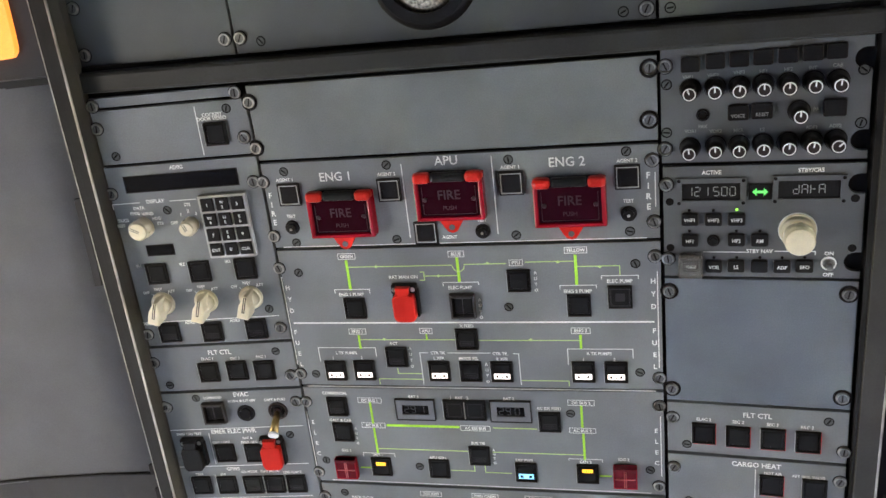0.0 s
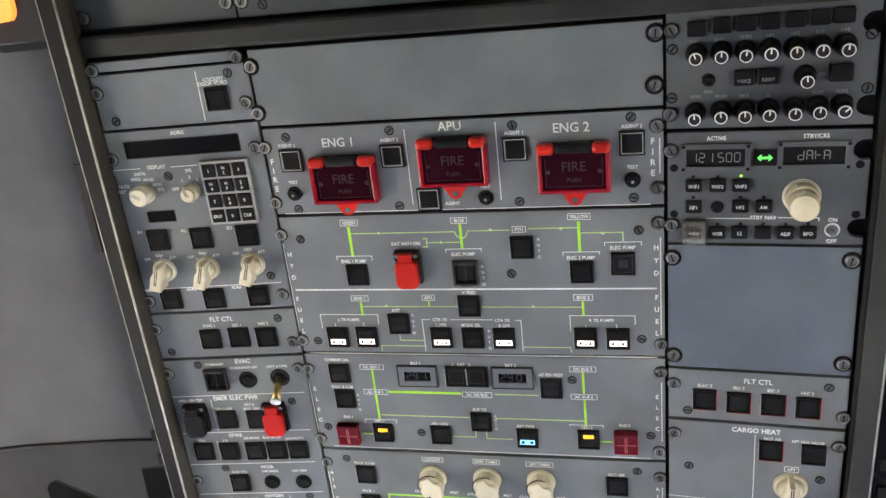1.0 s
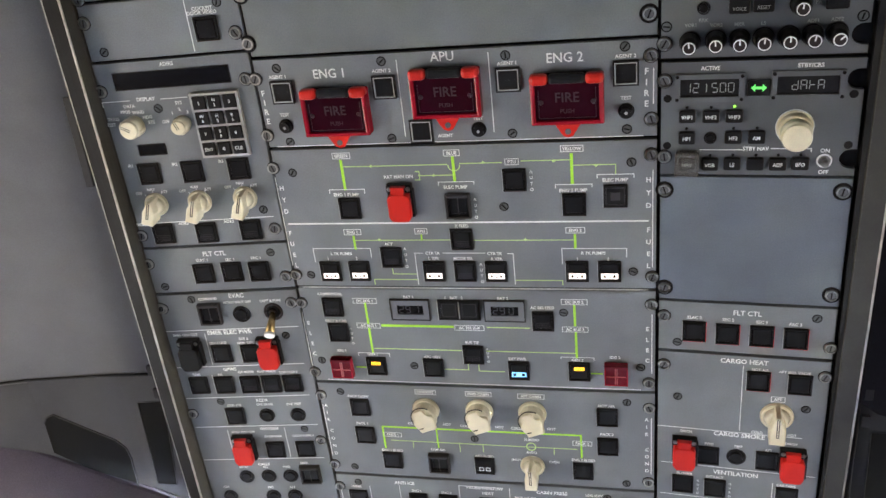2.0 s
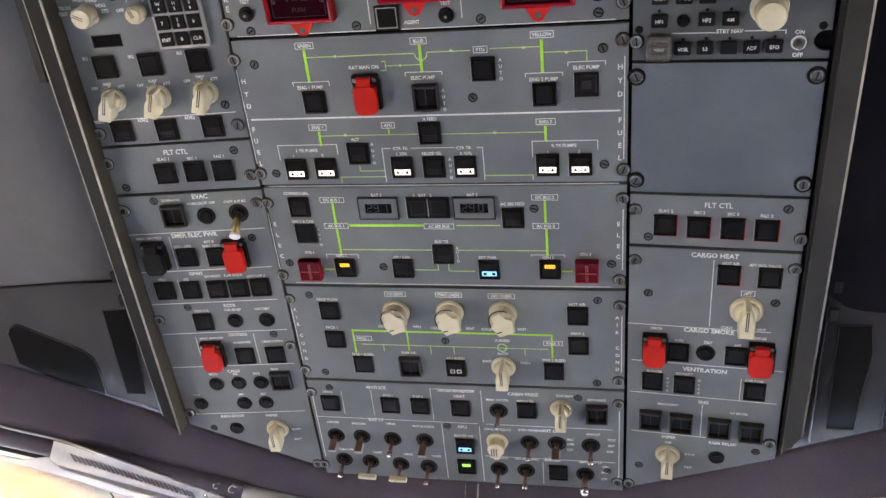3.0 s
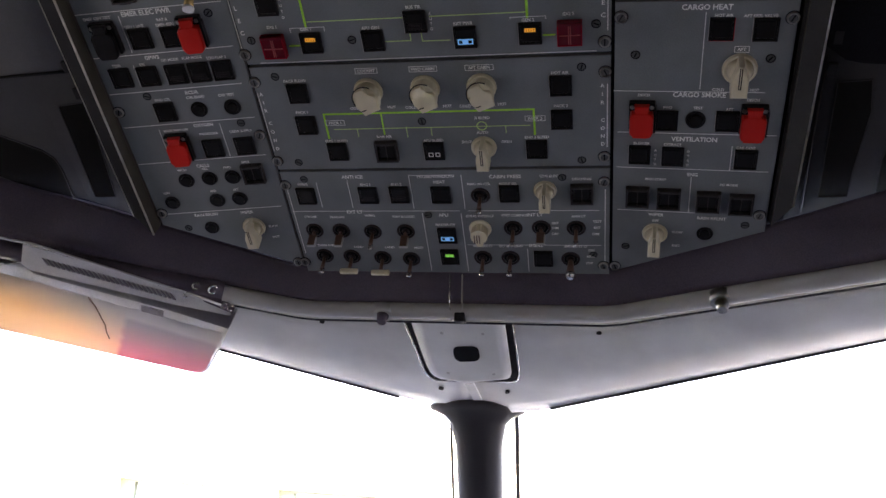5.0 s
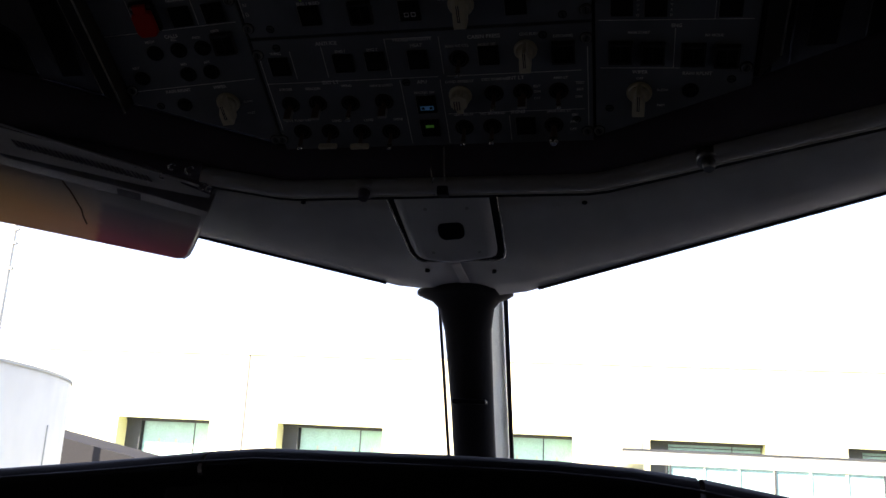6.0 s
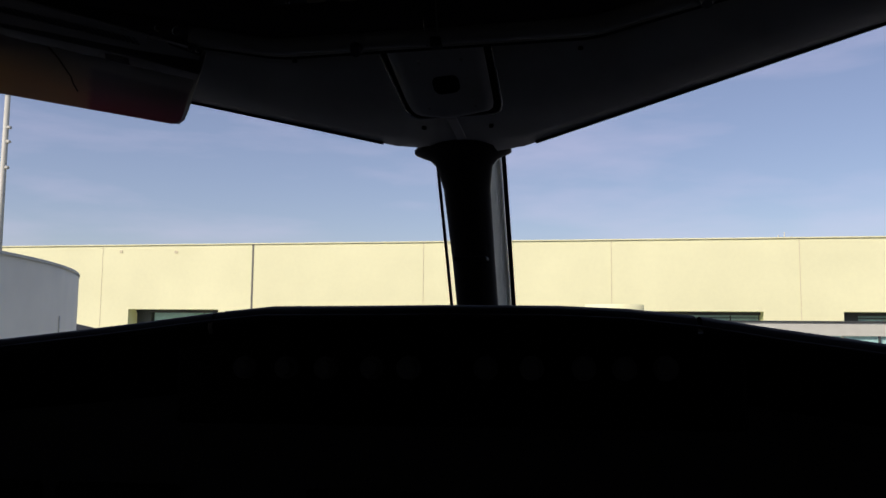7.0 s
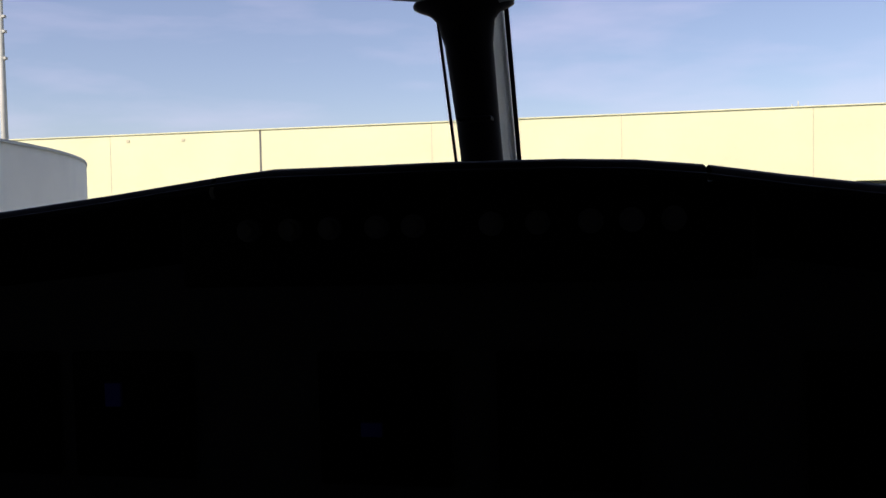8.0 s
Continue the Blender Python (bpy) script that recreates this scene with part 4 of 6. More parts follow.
text(m, 0, -243.5, "START")
text(m, 140, -195, "ANN LT")
text(m, 159, -202, "TEST")
text(m, 159, -210, "BRT")
text(m, 157.5, -218.5, "DIM")
text(m, -144.5, -235.5, "RWY TURN OFF")
text(m, -101.5, -237.5, "LAND")
text(m, -66, -238, "LAND")
text(m, -33.5, -238.5, "NOSE")
text(m, 38, -194.5, "OVHD INTEG LT")
text(m, 74.5, -193.5, "STBY COMPASS")
text(m, 37.5, -235.5, "SEAT BELTS")
text(m, 68, -235.5, "NO SMOKING")
text(m, 137, -235.5, "EMER EXIT LT")
text(m, 153, -241, "ON")
text(m, 152, -249.5, "ARM")
text(m, 151, -259, "OFF")
text(m, 116, -204, "BRT")
text(m, 116, -210.5, "DIM")
text(m, 115.5, -218.5, "OFF")
text(m, -3, -143, "PROBE/WINDOW", 3.2)
text(m, 0, -150, "HEAT", 3.2)
button(m, -146, -166.5)
button(m, -77.5, -166, "faint")
button(m, -44, -165.5, "faint")
button(m, 0, -166)
button(m, 71, -165)
button(m, 144, -165, "guarded")
button(m, 0.5, -220.5, "blue")
button(m, 0, -251, "green")
button(m, 102, -252.5)
toggle(m, -147.5, -214.5, 'brown')
toggle(m, -117, -214.5, 'brown')
toggle(m, -81.5, -216, 'plain')
toggle(m, -44.5, -215.5, 'brown')
toggle(m, -143.5, -251, 'plain')
toggle(m, -112, -252, 'paddle')
toggle(m, -76.5, -253.5, 'paddle')
toggle(m, -44, -255, 'plain')
toggle(m, 41, -168, 'plain')
toggle(m, 72, -211, 'plain')
toggle(m, 101.5, -210.5, 'brown')
toggle(m, 137.5, -211, 'plain')
toggle(m, 36.5, -252.5, 'plain')
toggle(m, 66.5, -252.5, 'plain')
toggle(m, 131, -253.5, 'cap')
rotary(m, 107.5, -161.5, 0, 11)
fluted_knob(m, 37, -211.5, 0, 8.5)
stroke(m, "white", 0.7, (-131.5, -150), (-131.5, -182))
stroke(m, "white", 0.7, (-97.5, -147), (-97.5, -182))
stroke(m, "white", 0.7, (16.5, -141.5), (-31, -141.5), (-31, -184))
stroke(m, "white", 0.7, (23.5, -141.5), (23.5, -184.5))
stroke(m, "white", 0.7, (-166.5, -187.5), (17, -187.5))
stroke(m, "white", 0.7, (26.5, -187.5), (160.5, -187.5))
stroke(m, "white", 0.7, (-23, -190), (-23, -271))
stroke(m, "white", 0.7, (18.5, -191.5), (18.5, -272))
stroke(m, "white", 0.7, (22, -234), (162.5, -234))
stroke(m, "white", 0.7, (85.5, -239.5), (85.5, -271))
stroke(m, "white", 0.8, (-165.5, -159), (-165.5, -247.5))
stroke(m, "white", 0.8, (167, -161.5), (167, -255.5))

m = module("blank_strip_panel", "narrow blue-grey blank strip", LEFT, -143, -9, 385.5, 394)
fastener(m, -140, 387.5)
fastener(m, -9, 388.5)

m = module("door_video_panel", "blue-grey panel with a single dark door video button", LEFT, -144, -1.5, 334, 383)
fastener(m, -141, 367.5)
fastener(m, -8.5, 349)
screw(m, -130, 341.5)
screw(m, -19.5, 375.5)
stroke(m, "white", 0.8, (-48, 379), (-48, 336.5))
text(m, -33.5, 371.5, "COCKPIT", 2.8)
text(m, -34.5, 368, "DOOR VIDEO", 2.8)
button(m, -33, 354.5)

m = module("navigation_reference_panel", "blue-grey panel with dark display, keypad and cream knobs", LEFT, -145, -1.5, 151, 331.5)
fastener(m, -143, 307)
fastener(m, -8, 308.5)
fastener(m, -143, 164)
fastener(m, -9.5, 164)
text(m, -76.5, 327.5, "ADIRS", 3.0)
text(m, -103.5, 297.5, "DISPLAY", 3.0)
dark_window(m, -75, 314.5, 106, 14.5)
stroke(m, "white", 0.7, (-145, 292.5), (-145, 297), (-119, 297))
stroke(m, "white", 0.7, (-89.5, 296.5), (-65, 296.5))
text(m, -120.5, 292, "DATA")
text(m, -125.5, 287, "PPOS")
text(m, -113.5, 286, "WIND")
text(m, -138.5, 281, "TK/GS")
text(m, -142, 276, "TEST")
text(m, -106, 281, "HDG")
text(m, -103.5, 276, "STS")
text(m, -74, 292, "SYS")
text(m, -90, 275.5, "OFF")
text(m, -82, 283, "1")
text(m, -74.5, 286, "2")
text(m, -67.5, 283, "3")
dome_knob(m, -119.5, 274, 60, 8.8)
dome_knob(m, -73.5, 273, 20, 6.8)
dark_window(m, -109.5, 250, 25.5, 9.5)
screw(m, -94, 288)
screw(m, -17, 184)
keypad(m, -39, 270)
button(m, -118, 227)
text(m, -134.5, 235.5, "IR1")
button(m, -76, 226.5)
text(m, -92, 234.5, "IR2")
button(m, -31.5, 226.5)
text(m, -47.5, 234.5, "IR3")
nav_selector(m, -119.5, 196)
nav_selector(m, -76.5, 196)
nav_selector(m, -32, 197)
button(m, -120, 165.5, "faint")
button(m, -77, 164, "faint")
button(m, -33, 164.5, "faint")
text(m, -139.5, 175.5, "ADR1")
text(m, -98, 174.5, "ADR2")
text(m, -53, 174, "ADR3")
stroke(m, "white", 0.8, (-145, 176.5), (-9, 176.5))

m = module("flight_control_panel", "blue-grey flight control panel with three dark buttons", LEFT, -146, -1.5, 100, 148.5)
fastener(m, -144.5, 133)
fastener(m, -8.5, 112.5)
screw(m, -19, 139)
screw(m, -134, 107)
text(m, -75.5, 141, "FLT CTL", 4.2)
text(m, -89, 134.5, "ELAC 1")
text(m, -61, 133.5, "SEC 1")
text(m, -34.5, 134, "FAC 1")
button(m, -90, 120)
button(m, -33.5, 119.5)
button(m, -61, 120.5)

m = module("emergency_panel", "blue-grey panel with red guards, round buttons and brass toggle", LEFT, -146.5, -1.5, -266, 97, chamfer=(-146.5, -194))
fastener(m, -145, 83)
fastener(m, -8.5, 83)
screw(m, -110.5, 91)
screw(m, -21.5, 45)
text(m, -63.5, 93.5, "EVAC", 4.2)
text(m, -79.5, 51.5, "EMER ELEC PWR", 4.2)
text(m, -89, 6.5, "GPWS", 3.4)
text(m, -93.5, 91, "COMMAND", 2.4)
text(m, -64, 86, "HORN SHUT OFF", 2.4)
text(m, -30, 86, "CAPT & PURS", 2.4)
text(m, -127, 50, "EMER GEN TEST", 2.4)
text(m, -95, 39, "GEN 1 LINE", 2.4)
text(m, -66.5, 43, "RAT &", 2.4)
text(m, -65.5, 38, "EMER GEN", 2.4)
text(m, -126.5, 1, "TERR", 2.4)
text(m, -101, 0, "SYS", 2.4)
text(m, -72.5, 2.5, "G/S MODE", 2.4)
text(m, -50.5, 2.5, "FLAP MODE", 2.4)
text(m, -27, 0.5, "LDG FLAP 3", 2.4)
button(m, -93.5, 75, "guarded")
push_round(m, -62, 72, 9.2)
toggle(m, -29, 73, 'brass')
flip_guard(m, -124, 30, 'black')
flip_guard(m, -41, 28.5, 'red')
button(m, -92.5, 26.5)
button(m, -61.5, 25.5)
button(m, -126, -12)
button(m, -98.5, -12.5)
button(m, -70.5, -13, "faint")
button(m, -47.5, -13, "faint")
button(m, -24.5, -13, "faint")
stroke(m, "white", 0.8, (-146.5, 55), (-7, 55))
stroke(m, "white", 0.8, (-145.5, 10.5), (-8.5, 10.5))
stroke(m, "white", 0.7, (-106, 50), (-106, 13.5))
stroke(m, "white", 0.7, (-110, -0.5), (-110, -21.5))
stroke(m, "white", 0.8, (-144.5, -29), (-10.5, -29))
stroke(m, "white", 0.8, (-143.5, -67.5), (-8, -67.5))
stroke(m, "white", 0.8, (-144.5, -112.5), (-8, -112.5))
stroke(m, "white", 0.8, (-137, -179.5), (-8, -179.5))
stroke(m, "white", 0.7, (-45, -71.5), (-45, -110.5))
stroke(m, "white", 0.7, (-109, -73), (-109, -110.5))
text(m, -62.5, -34, "RCDR", 3.2)
text(m, -62, -71.5, "OXYGEN", 3.2)
text(m, -77.5, -120, "CALLS", 3.2)
text(m, -93, -184, "RAIN RPLNT", 3.2)
text(m, -47.5, -184.5, "WIPER", 3.2)
text(m, -94, -39.5, "GND CTL", 2.4)
text(m, -60.5, -39.5, "CVR ERASE", 2.4)
text(m, -29, -40, "CVR TEST", 2.4)
text(m, -92, -75, "MASK MAN ON", 2.4)
text(m, -59.5, -82, "PASSENGER", 2.4)
text(m, -26, -82, "CREW SUPPLY", 2.4)
text(m, -31.5, -119.5, "EMER", 2.4)
text(m, -101.5, -123.5, "MECH", 2.4)
text(m, -76.5, -124, "ALL", 2.4)
text(m, -52.5, -124.5, "FWD", 2.4)
text(m, -76, -153, "MID", 2.4)
text(m, -51, -153.5, "AFT", 2.4)
text(m, -127.5, -151.5, "ADV", 2.4)
text(m, -45.5, -194, "OFF", 2.4)
text(m, -23, -206, "SLOW", 2.4)
text(m, -23.5, -221, "FAST", 2.4)
button(m, -95, -53)
button(m, -59.5, -99.5)
button(m, -26, -99.5)
button(m, -26, -133.5, "guarded")
flip_guard(m, -93.5, -95, 'red')
push_round(m, -60.5, -53.5, 8.5)
push_round(m, -26.5, -54, 8.5)
push_round(m, -100.5, -137, 8.5)
push_round(m, -75, -136.5, 8.5)
push_round(m, -50, -137, 8.5)
push_round(m, -125, -164.5, 8)
push_round(m, -75, -165.5, 8.5)
push_round(m, -50, -165.5, 8.5)
push_round(m, -92, -202, 8)
rotary(m, -44.5, -205, 0, 12)
fastener(m, -143, 82)
fastener(m, -142.5, -49)
fastener(m, -141.5, -177.5)
fastener(m, -7.5, -88.5)
fastener(m, -7, -259.5)
screw(m, -108, -34.5)
screw(m, -23, -73)
screw(m, -118.5, -200.5)

m = module("audio_control_panel", "grey audio panel with rows of small black volume knobs", RIGHT, 4, 151, 308, 398, notched=True)
fastener(m, 7.5, 384)
fastener(m, 6.5, 319.5)
screw(m, 8.5, 370)
screw(m, 8, 332.5)
screw(m, 145.5, 374)
screw(m, 145.5, 335)
slab_button(m, 26, 384.5, 14, 11.5)
slab_button(m, 44, 386, 14, 11.5)
slab_button(m, 61, 386.5, 14, 11.5)
slab_button(m, 77.5, 387, 14, 11.5)
slab_button(m, 94.5, 387.5, 14, 11.5)
slab_button(m, 111, 388, 14, 11.5)
slab_button(m, 127, 388.5, 14, 11.5)
text(m, 24.5, 375, "VHF1", 2.3, WORN_INK)
text(m, 42.5, 375.5, "VHF2", 2.3, WORN_INK)
text(m, 61, 376.5, "VHF3", 2.3, WORN_INK)
text(m, 78, 376.5, "HF1", 2.3, WORN_INK)
text(m, 95, 377, "HF2", 2.3, WORN_INK)
text(m, 111.5, 377, "INT", 2.3, WORN_INK)
text(m, 128, 378, "CAB", 2.3, WORN_INK)
volume_knob(m, 26, 368, 20)
volume_knob(m, 44, 368.5, 0)
volume_knob(m, 61, 368.5, -10)
volume_knob(m, 78, 369, 0)
volume_knob(m, 95, 369, 0)
volume_knob(m, 112, 369.5, -5)
volume_knob(m, 128.5, 369.5, -5)
volume_knob(m, 25.5, 322.5, 5)
volume_knob(m, 44.5, 323.5, 5)
volume_knob(m, 61.5, 323.5, 0)
volume_knob(m, 78.5, 324, -5)
volume_knob(m, 96, 324.5, -5)
volume_knob(m, 112.5, 325, -10)
volume_knob(m, 129, 325.5, -50)
volume_knob(m, 103, 348, 0)
text(m, 26, 333, "VOR1", 2.3, WORN_INK)
text(m, 44.5, 332.5, "VOR2", 2.3, WORN_INK)
text(m, 61, 332.5, "MKR", 2.3, WORN_INK)
text(m, 78, 332.5, "LS", 2.3, WORN_INK)
text(m, 112.5, 333, "ADF1", 2.3, WORN_INK)
text(m, 128.5, 333.5, "ADF2", 2.3, WORN_INK)
text(m, 115, 346.5, "PA", 2.3, WORN_INK)
text(m, 35, 336.5, "PAX", 2.3, WORN_INK)
push_round(m, 35, 345.5, 5)
slab_button(m, 60.5, 346.5, 15, 12, 'VOICE', WORN_INK)
slab_button(m, 77.5, 347, 15, 12, 'RESET', WORN_INK)
slab_button(m, 127.5, 347.5, 16, 13)

m = module("radio_management_panel", "grey radio panel with lit frequency windows and cream knob", RIGHT, 4.5, 151.5, 211, 304.5, notched=True)
fastener(m, 7, 290)
fastener(m, 7.5, 226.5)
dark_hole(m, 9.5, 275.5)
dark_hole(m, 9.5, 236)
dark_hole(m, 145, 277)
dark_hole(m, 145, 236.5)
text(m, 41.5, 299.5, "ACTIVE", 2.8)
text(m, 113.5, 300, "STBY/CRS", 2.8)
text(m, 78, 233.5, "STBY NAV", 2.8)
text(m, 129, 232, "ON", 2.8)
text(m, 129, 214, "OFF", 2.8)
frequency_window(m, 41, 284, '121.500')
frequency_window(m, 112.5, 285, 'dAtA')
arrow_key(m, 77.5, 283.5)
slab_button(m, 25, 261, 13, 10.5, 'VHF1')
slab_button(m, 43, 261, 13, 10.5, 'VHF2')
slab_button(m, 60.5, 261, 13, 10.5, 'VHF3')
slab_button(m, 25, 243, 13, 10.5, 'HF1')
slab_button(m, 60.5, 243.5, 13, 10.5, 'HF2')
slab_button(m, 78, 243.5, 13, 10.5, 'AM')
slab_button(m, 43.5, 220.5, 13, 10.5, 'VOR')
slab_button(m, 60.5, 221, 13, 10.5, 'LS')
slab_button(m, 78, 221, 13, 10.5, '')
slab_button(m, 95, 221, 13, 10.5, 'ADF')
slab_button(m, 111.5, 221.5, 13, 10.5, 'BFO')
slab_button(m, 25.5, 220.5, 13, 10.5, 'NAV')
push_round(m, 43, 242.5, 5)
clear_guard(m, 25.5, 221.5)
led(m, 24.5, 268, 'off')
led(m, 43, 268, 'off')
led(m, 60.5, 268.5, 'lit')
led(m, 24.5, 250.5, 'off')
led(m, 60.5, 250.5, 'off')
led(m, 78, 250.5, 'off')
led(m, 43.5, 227.5, 'off')
led(m, 61, 228, 'off')
led(m, 78.5, 228, 'off')
led(m, 95, 228, 'off')
led(m, 111.5, 228.5, 'off')
round_knob(m, 105.5, 251.5)
rocker(m, 129, 223.5)
stroke(m, "white", 0.7, (35.5, 232.5), (67.5, 232.5))
stroke(m, "white", 0.7, (89.5, 233.5), (119, 233.5), (119, 231))

m = module("blank_module", "large plain blue-grey blank panel", RIGHT, 4.5, 151.5, 92, 208.5, paint=BLANK_BLUE)
fastener(m, 8, 197, 7.5)
fastener(m, 145, 197.5, 7.5)
fastener(m, 9, 103.5, 7.5)
fastener(m, 145, 103.5, 7.5)

m = module("flight_control_panel", "blue-grey flight control panel with four dark buttons", RIGHT, 4.5, 151.5, 39, 89.5)
fastener(m, 9, 74.5)
fastener(m, 149, 51)
screw(m, 21, 47)
screw(m, 136, 79.5)
text(m, 79.5, 81, "FLT CTL", 4.2)
text(m, 35.5, 74, "ELAC 2")
text(m, 64, 73.5, "SEC 2")
text(m, 92, 73, "SEC 3")
text(m, 119.5, 72.5, "FAC 2")
button(m, 35.5, 60, "red_rim")
button(m, 64, 59, "red_rim")
button(m, 92.5, 59, "red_rim")
button(m, 120.5, 58.5, "red_rim")

m = module("cargo_and_ventilation_panel", "blue-grey cargo panel with two red guards and cream knobs", RIGHT, 4.5, 151.5, -270, 36, chamfer=(151.5, -205))
fastener(m, 9.5, 22)
fastener(m, 147.5, 20.5)
fastener(m, 144.5, -184.5)
fastener(m, 7.5, -261.5)
screw(m, 22.5, -13.5)
screw(m, 134.5, -16.5)
screw(m, 18, -233.5)
screw(m, 132.5, -198)
text(m, 79.5, 30.5, "CARGO HEAT", 4.2)
text(m, 79, -52.5, "CARGO SMOKE", 4.2)
text(m, 78, -99.5, "VENTILATION", 4.2)
text(m, 79, -139.5, "ENG", 3.2)
text(m, 47, -190, "WIPER", 3.2)
text(m, 100.5, -191.5, "RAIN RPLNT", 3.2)
text(m, 93.5, 23, "HOT AIR", 2.4)
text(m, 122.5, 22.5, "AFT ISOL VALVE", 2.4)
text(m, 31, -53.5, "DISCH", 2.4)
text(m, 52.5, -66, "FWD", 2.4)
text(m, 79, -66, "TEST", 2.4)
text(m, 106, -67, "AFT", 2.4)
text(m, 125, -57, "DISCH", 2.4)
text(m, 30.5, -105.5, "BLOWER", 2.4)
text(m, 59, -106, "EXTRACT", 2.4)
text(m, 124, -107.5, "CAB FANS", 2.4)
text(m, 45, -146.5, "MAN START", 2.4)
text(m, 113, -150, "N1 MODE", 2.4)
text(m, 47, -197.5, "OFF", 2.4)
text(m, 69, -211, "SLOW", 2.4)
text(m, 68.5, -229, "FAST", 2.4)
text(m, 94.5, -47, "COLD", 2.4)
text(m, 125, -47, "HOT", 2.4)
boxed(m, 110.5, -8, "AFT")
button(m, 127.5, 10.5)
button(m, 52, -79.5)
button(m, 105, -79)
button(m, 29, -118)
button(m, 59.5, -119)
button(m, 125, -120)
button(m, 92.5, 11, "red_rim")
button(m, 28.5, -167, "guarded")
button(m, 58.5, -168, "guarded")
button(m, 95.5, -169.5, "guarded")
button(m, 126, -171, "guarded")
rotary(m, 110.5, -26.5, 0, 14)
rotary(m, 47, -214, 0, 12)
push_round(m, 77.5, -78.5, 9)
push_round(m, 95.5, -211, 8)
flip_guard(m, 30, -75.5, 'red')
flip_guard(m, 127, -77.5, 'red')
stacked(m, 43.5, -113, -128.5, "AUTO", 2.2)
stacked(m, 73.5, -113, -128.5, "OVRD", 2.2)
stroke(m, "white", 0.7, (79, 25.5), (79, -46.5))
stroke(m, "white", 0.7, (4.5, -49.5), (133.5, -49.5))
stroke(m, "white", 0.7, (8.5, -93.5), (148.5, -93.5))
stroke(m, "white", 0.7, (112, -106.5), (112, -133))
stroke(m, "white", 0.7, (8, -133.5), (146, -133.5))
stroke(m, "white", 0.7, (78, -143), (78, -184.5))
stroke(m, "white", 0.7, (9.5, -185.5), (83.5, -185.5))


# ---- structure round the overhead panel (metres) ----
def sheet(name, label, category, rows, mat, thick=0.004, m=AIR, kind="structure", smooth=True, parent=None):
    """A skin lofted through rows of points, with thickness added on the side away from the cockpit."""
    bm = bmesh.new()
    away = Vector((0, 0.35, 0.94)) * thick
    front = [[bm.verts.new(p) for p in row] for row in rows]
    back = [[bm.verts.new(Vector(p) + away) for p in row] for row in rows]
    for grid in (front, back):
        for a, b in zip(grid, grid[1:]):
            for k in range(len(a) - 1):
                bm.faces.new((a[k], a[k + 1], b[k + 1], b[k])).smooth = smooth
    for a, b in ((front[0], back[0]), (front[-1], back[-1]), ([r[0] for r in front], [r[0] for r in back]), ([r[-1] for r in front], [r[-1] for r in back])):
        for k in range(len(a) - 1):
            bm.faces.new((a[k], a[k + 1], b[k + 1], b[k]))
    bmesh.ops.recalc_face_normals(bm, faces=bm.faces)
    me = bpy.data.meshes.new(name)
    bm.to_mesh(me)
    bm.free()
    me.materials.append(mat)
    ob = new(name, me)
    if parent:
        ob.parent = parent
        return ob
    ob.matrix_world = m
    return tagged(ob, label, category, kind=kind)


def solid(name, build, mats, m=AIR, label="", category="", kind="", group="", parent=None):
    bm = bmesh.new()
    build(bm)
    bmesh.ops.recalc_face_normals(bm, faces=bm.faces)
    me = bpy.data.meshes.new(name)
    bm.to_mesh(me)
    bm.free()
    for mat in mats:
        me.materials.append(mat)
    ob = new(name, me)
    if parent:
        ob.parent = parent
        if label:
            ob["label"] = label
        return ob
    ob.matrix_world = m
    return tagged(ob, label, category, group, kind)


def on_panel(x, y, z):
    """A point of the aircraft's frame from metres across, up and out of the panel."""
    return (TILT @ pose(0, 0, 0, 90)) @ Vector((x, y, z))
# backing behind the module gaps
for m0, x0, x1, y0 in ((CENTRE, -0.178, 0.180, -0.285), (LEFT, -0.160, 0.004, -0.20), (RIGHT, -0.004, 0.168, -0.20)):
    solid("panel_backing", lambda bm: box(bm, x0, x1, y0, 0.42, -0.016, -0.008), (DARK,), m0, "black backing frame behind the overhead panel modules", "panel frame", "structure")

# slab added to stop daylight leaking round the panel's edges
solid("panel_light_block", lambda bm: box(bm, -0.42, 0.42, -0.292, 0.80, -0.045, -0.030), (DARK,), CENTRE, "black slab added behind the overhead panel to block light", "panel frame", "structure")


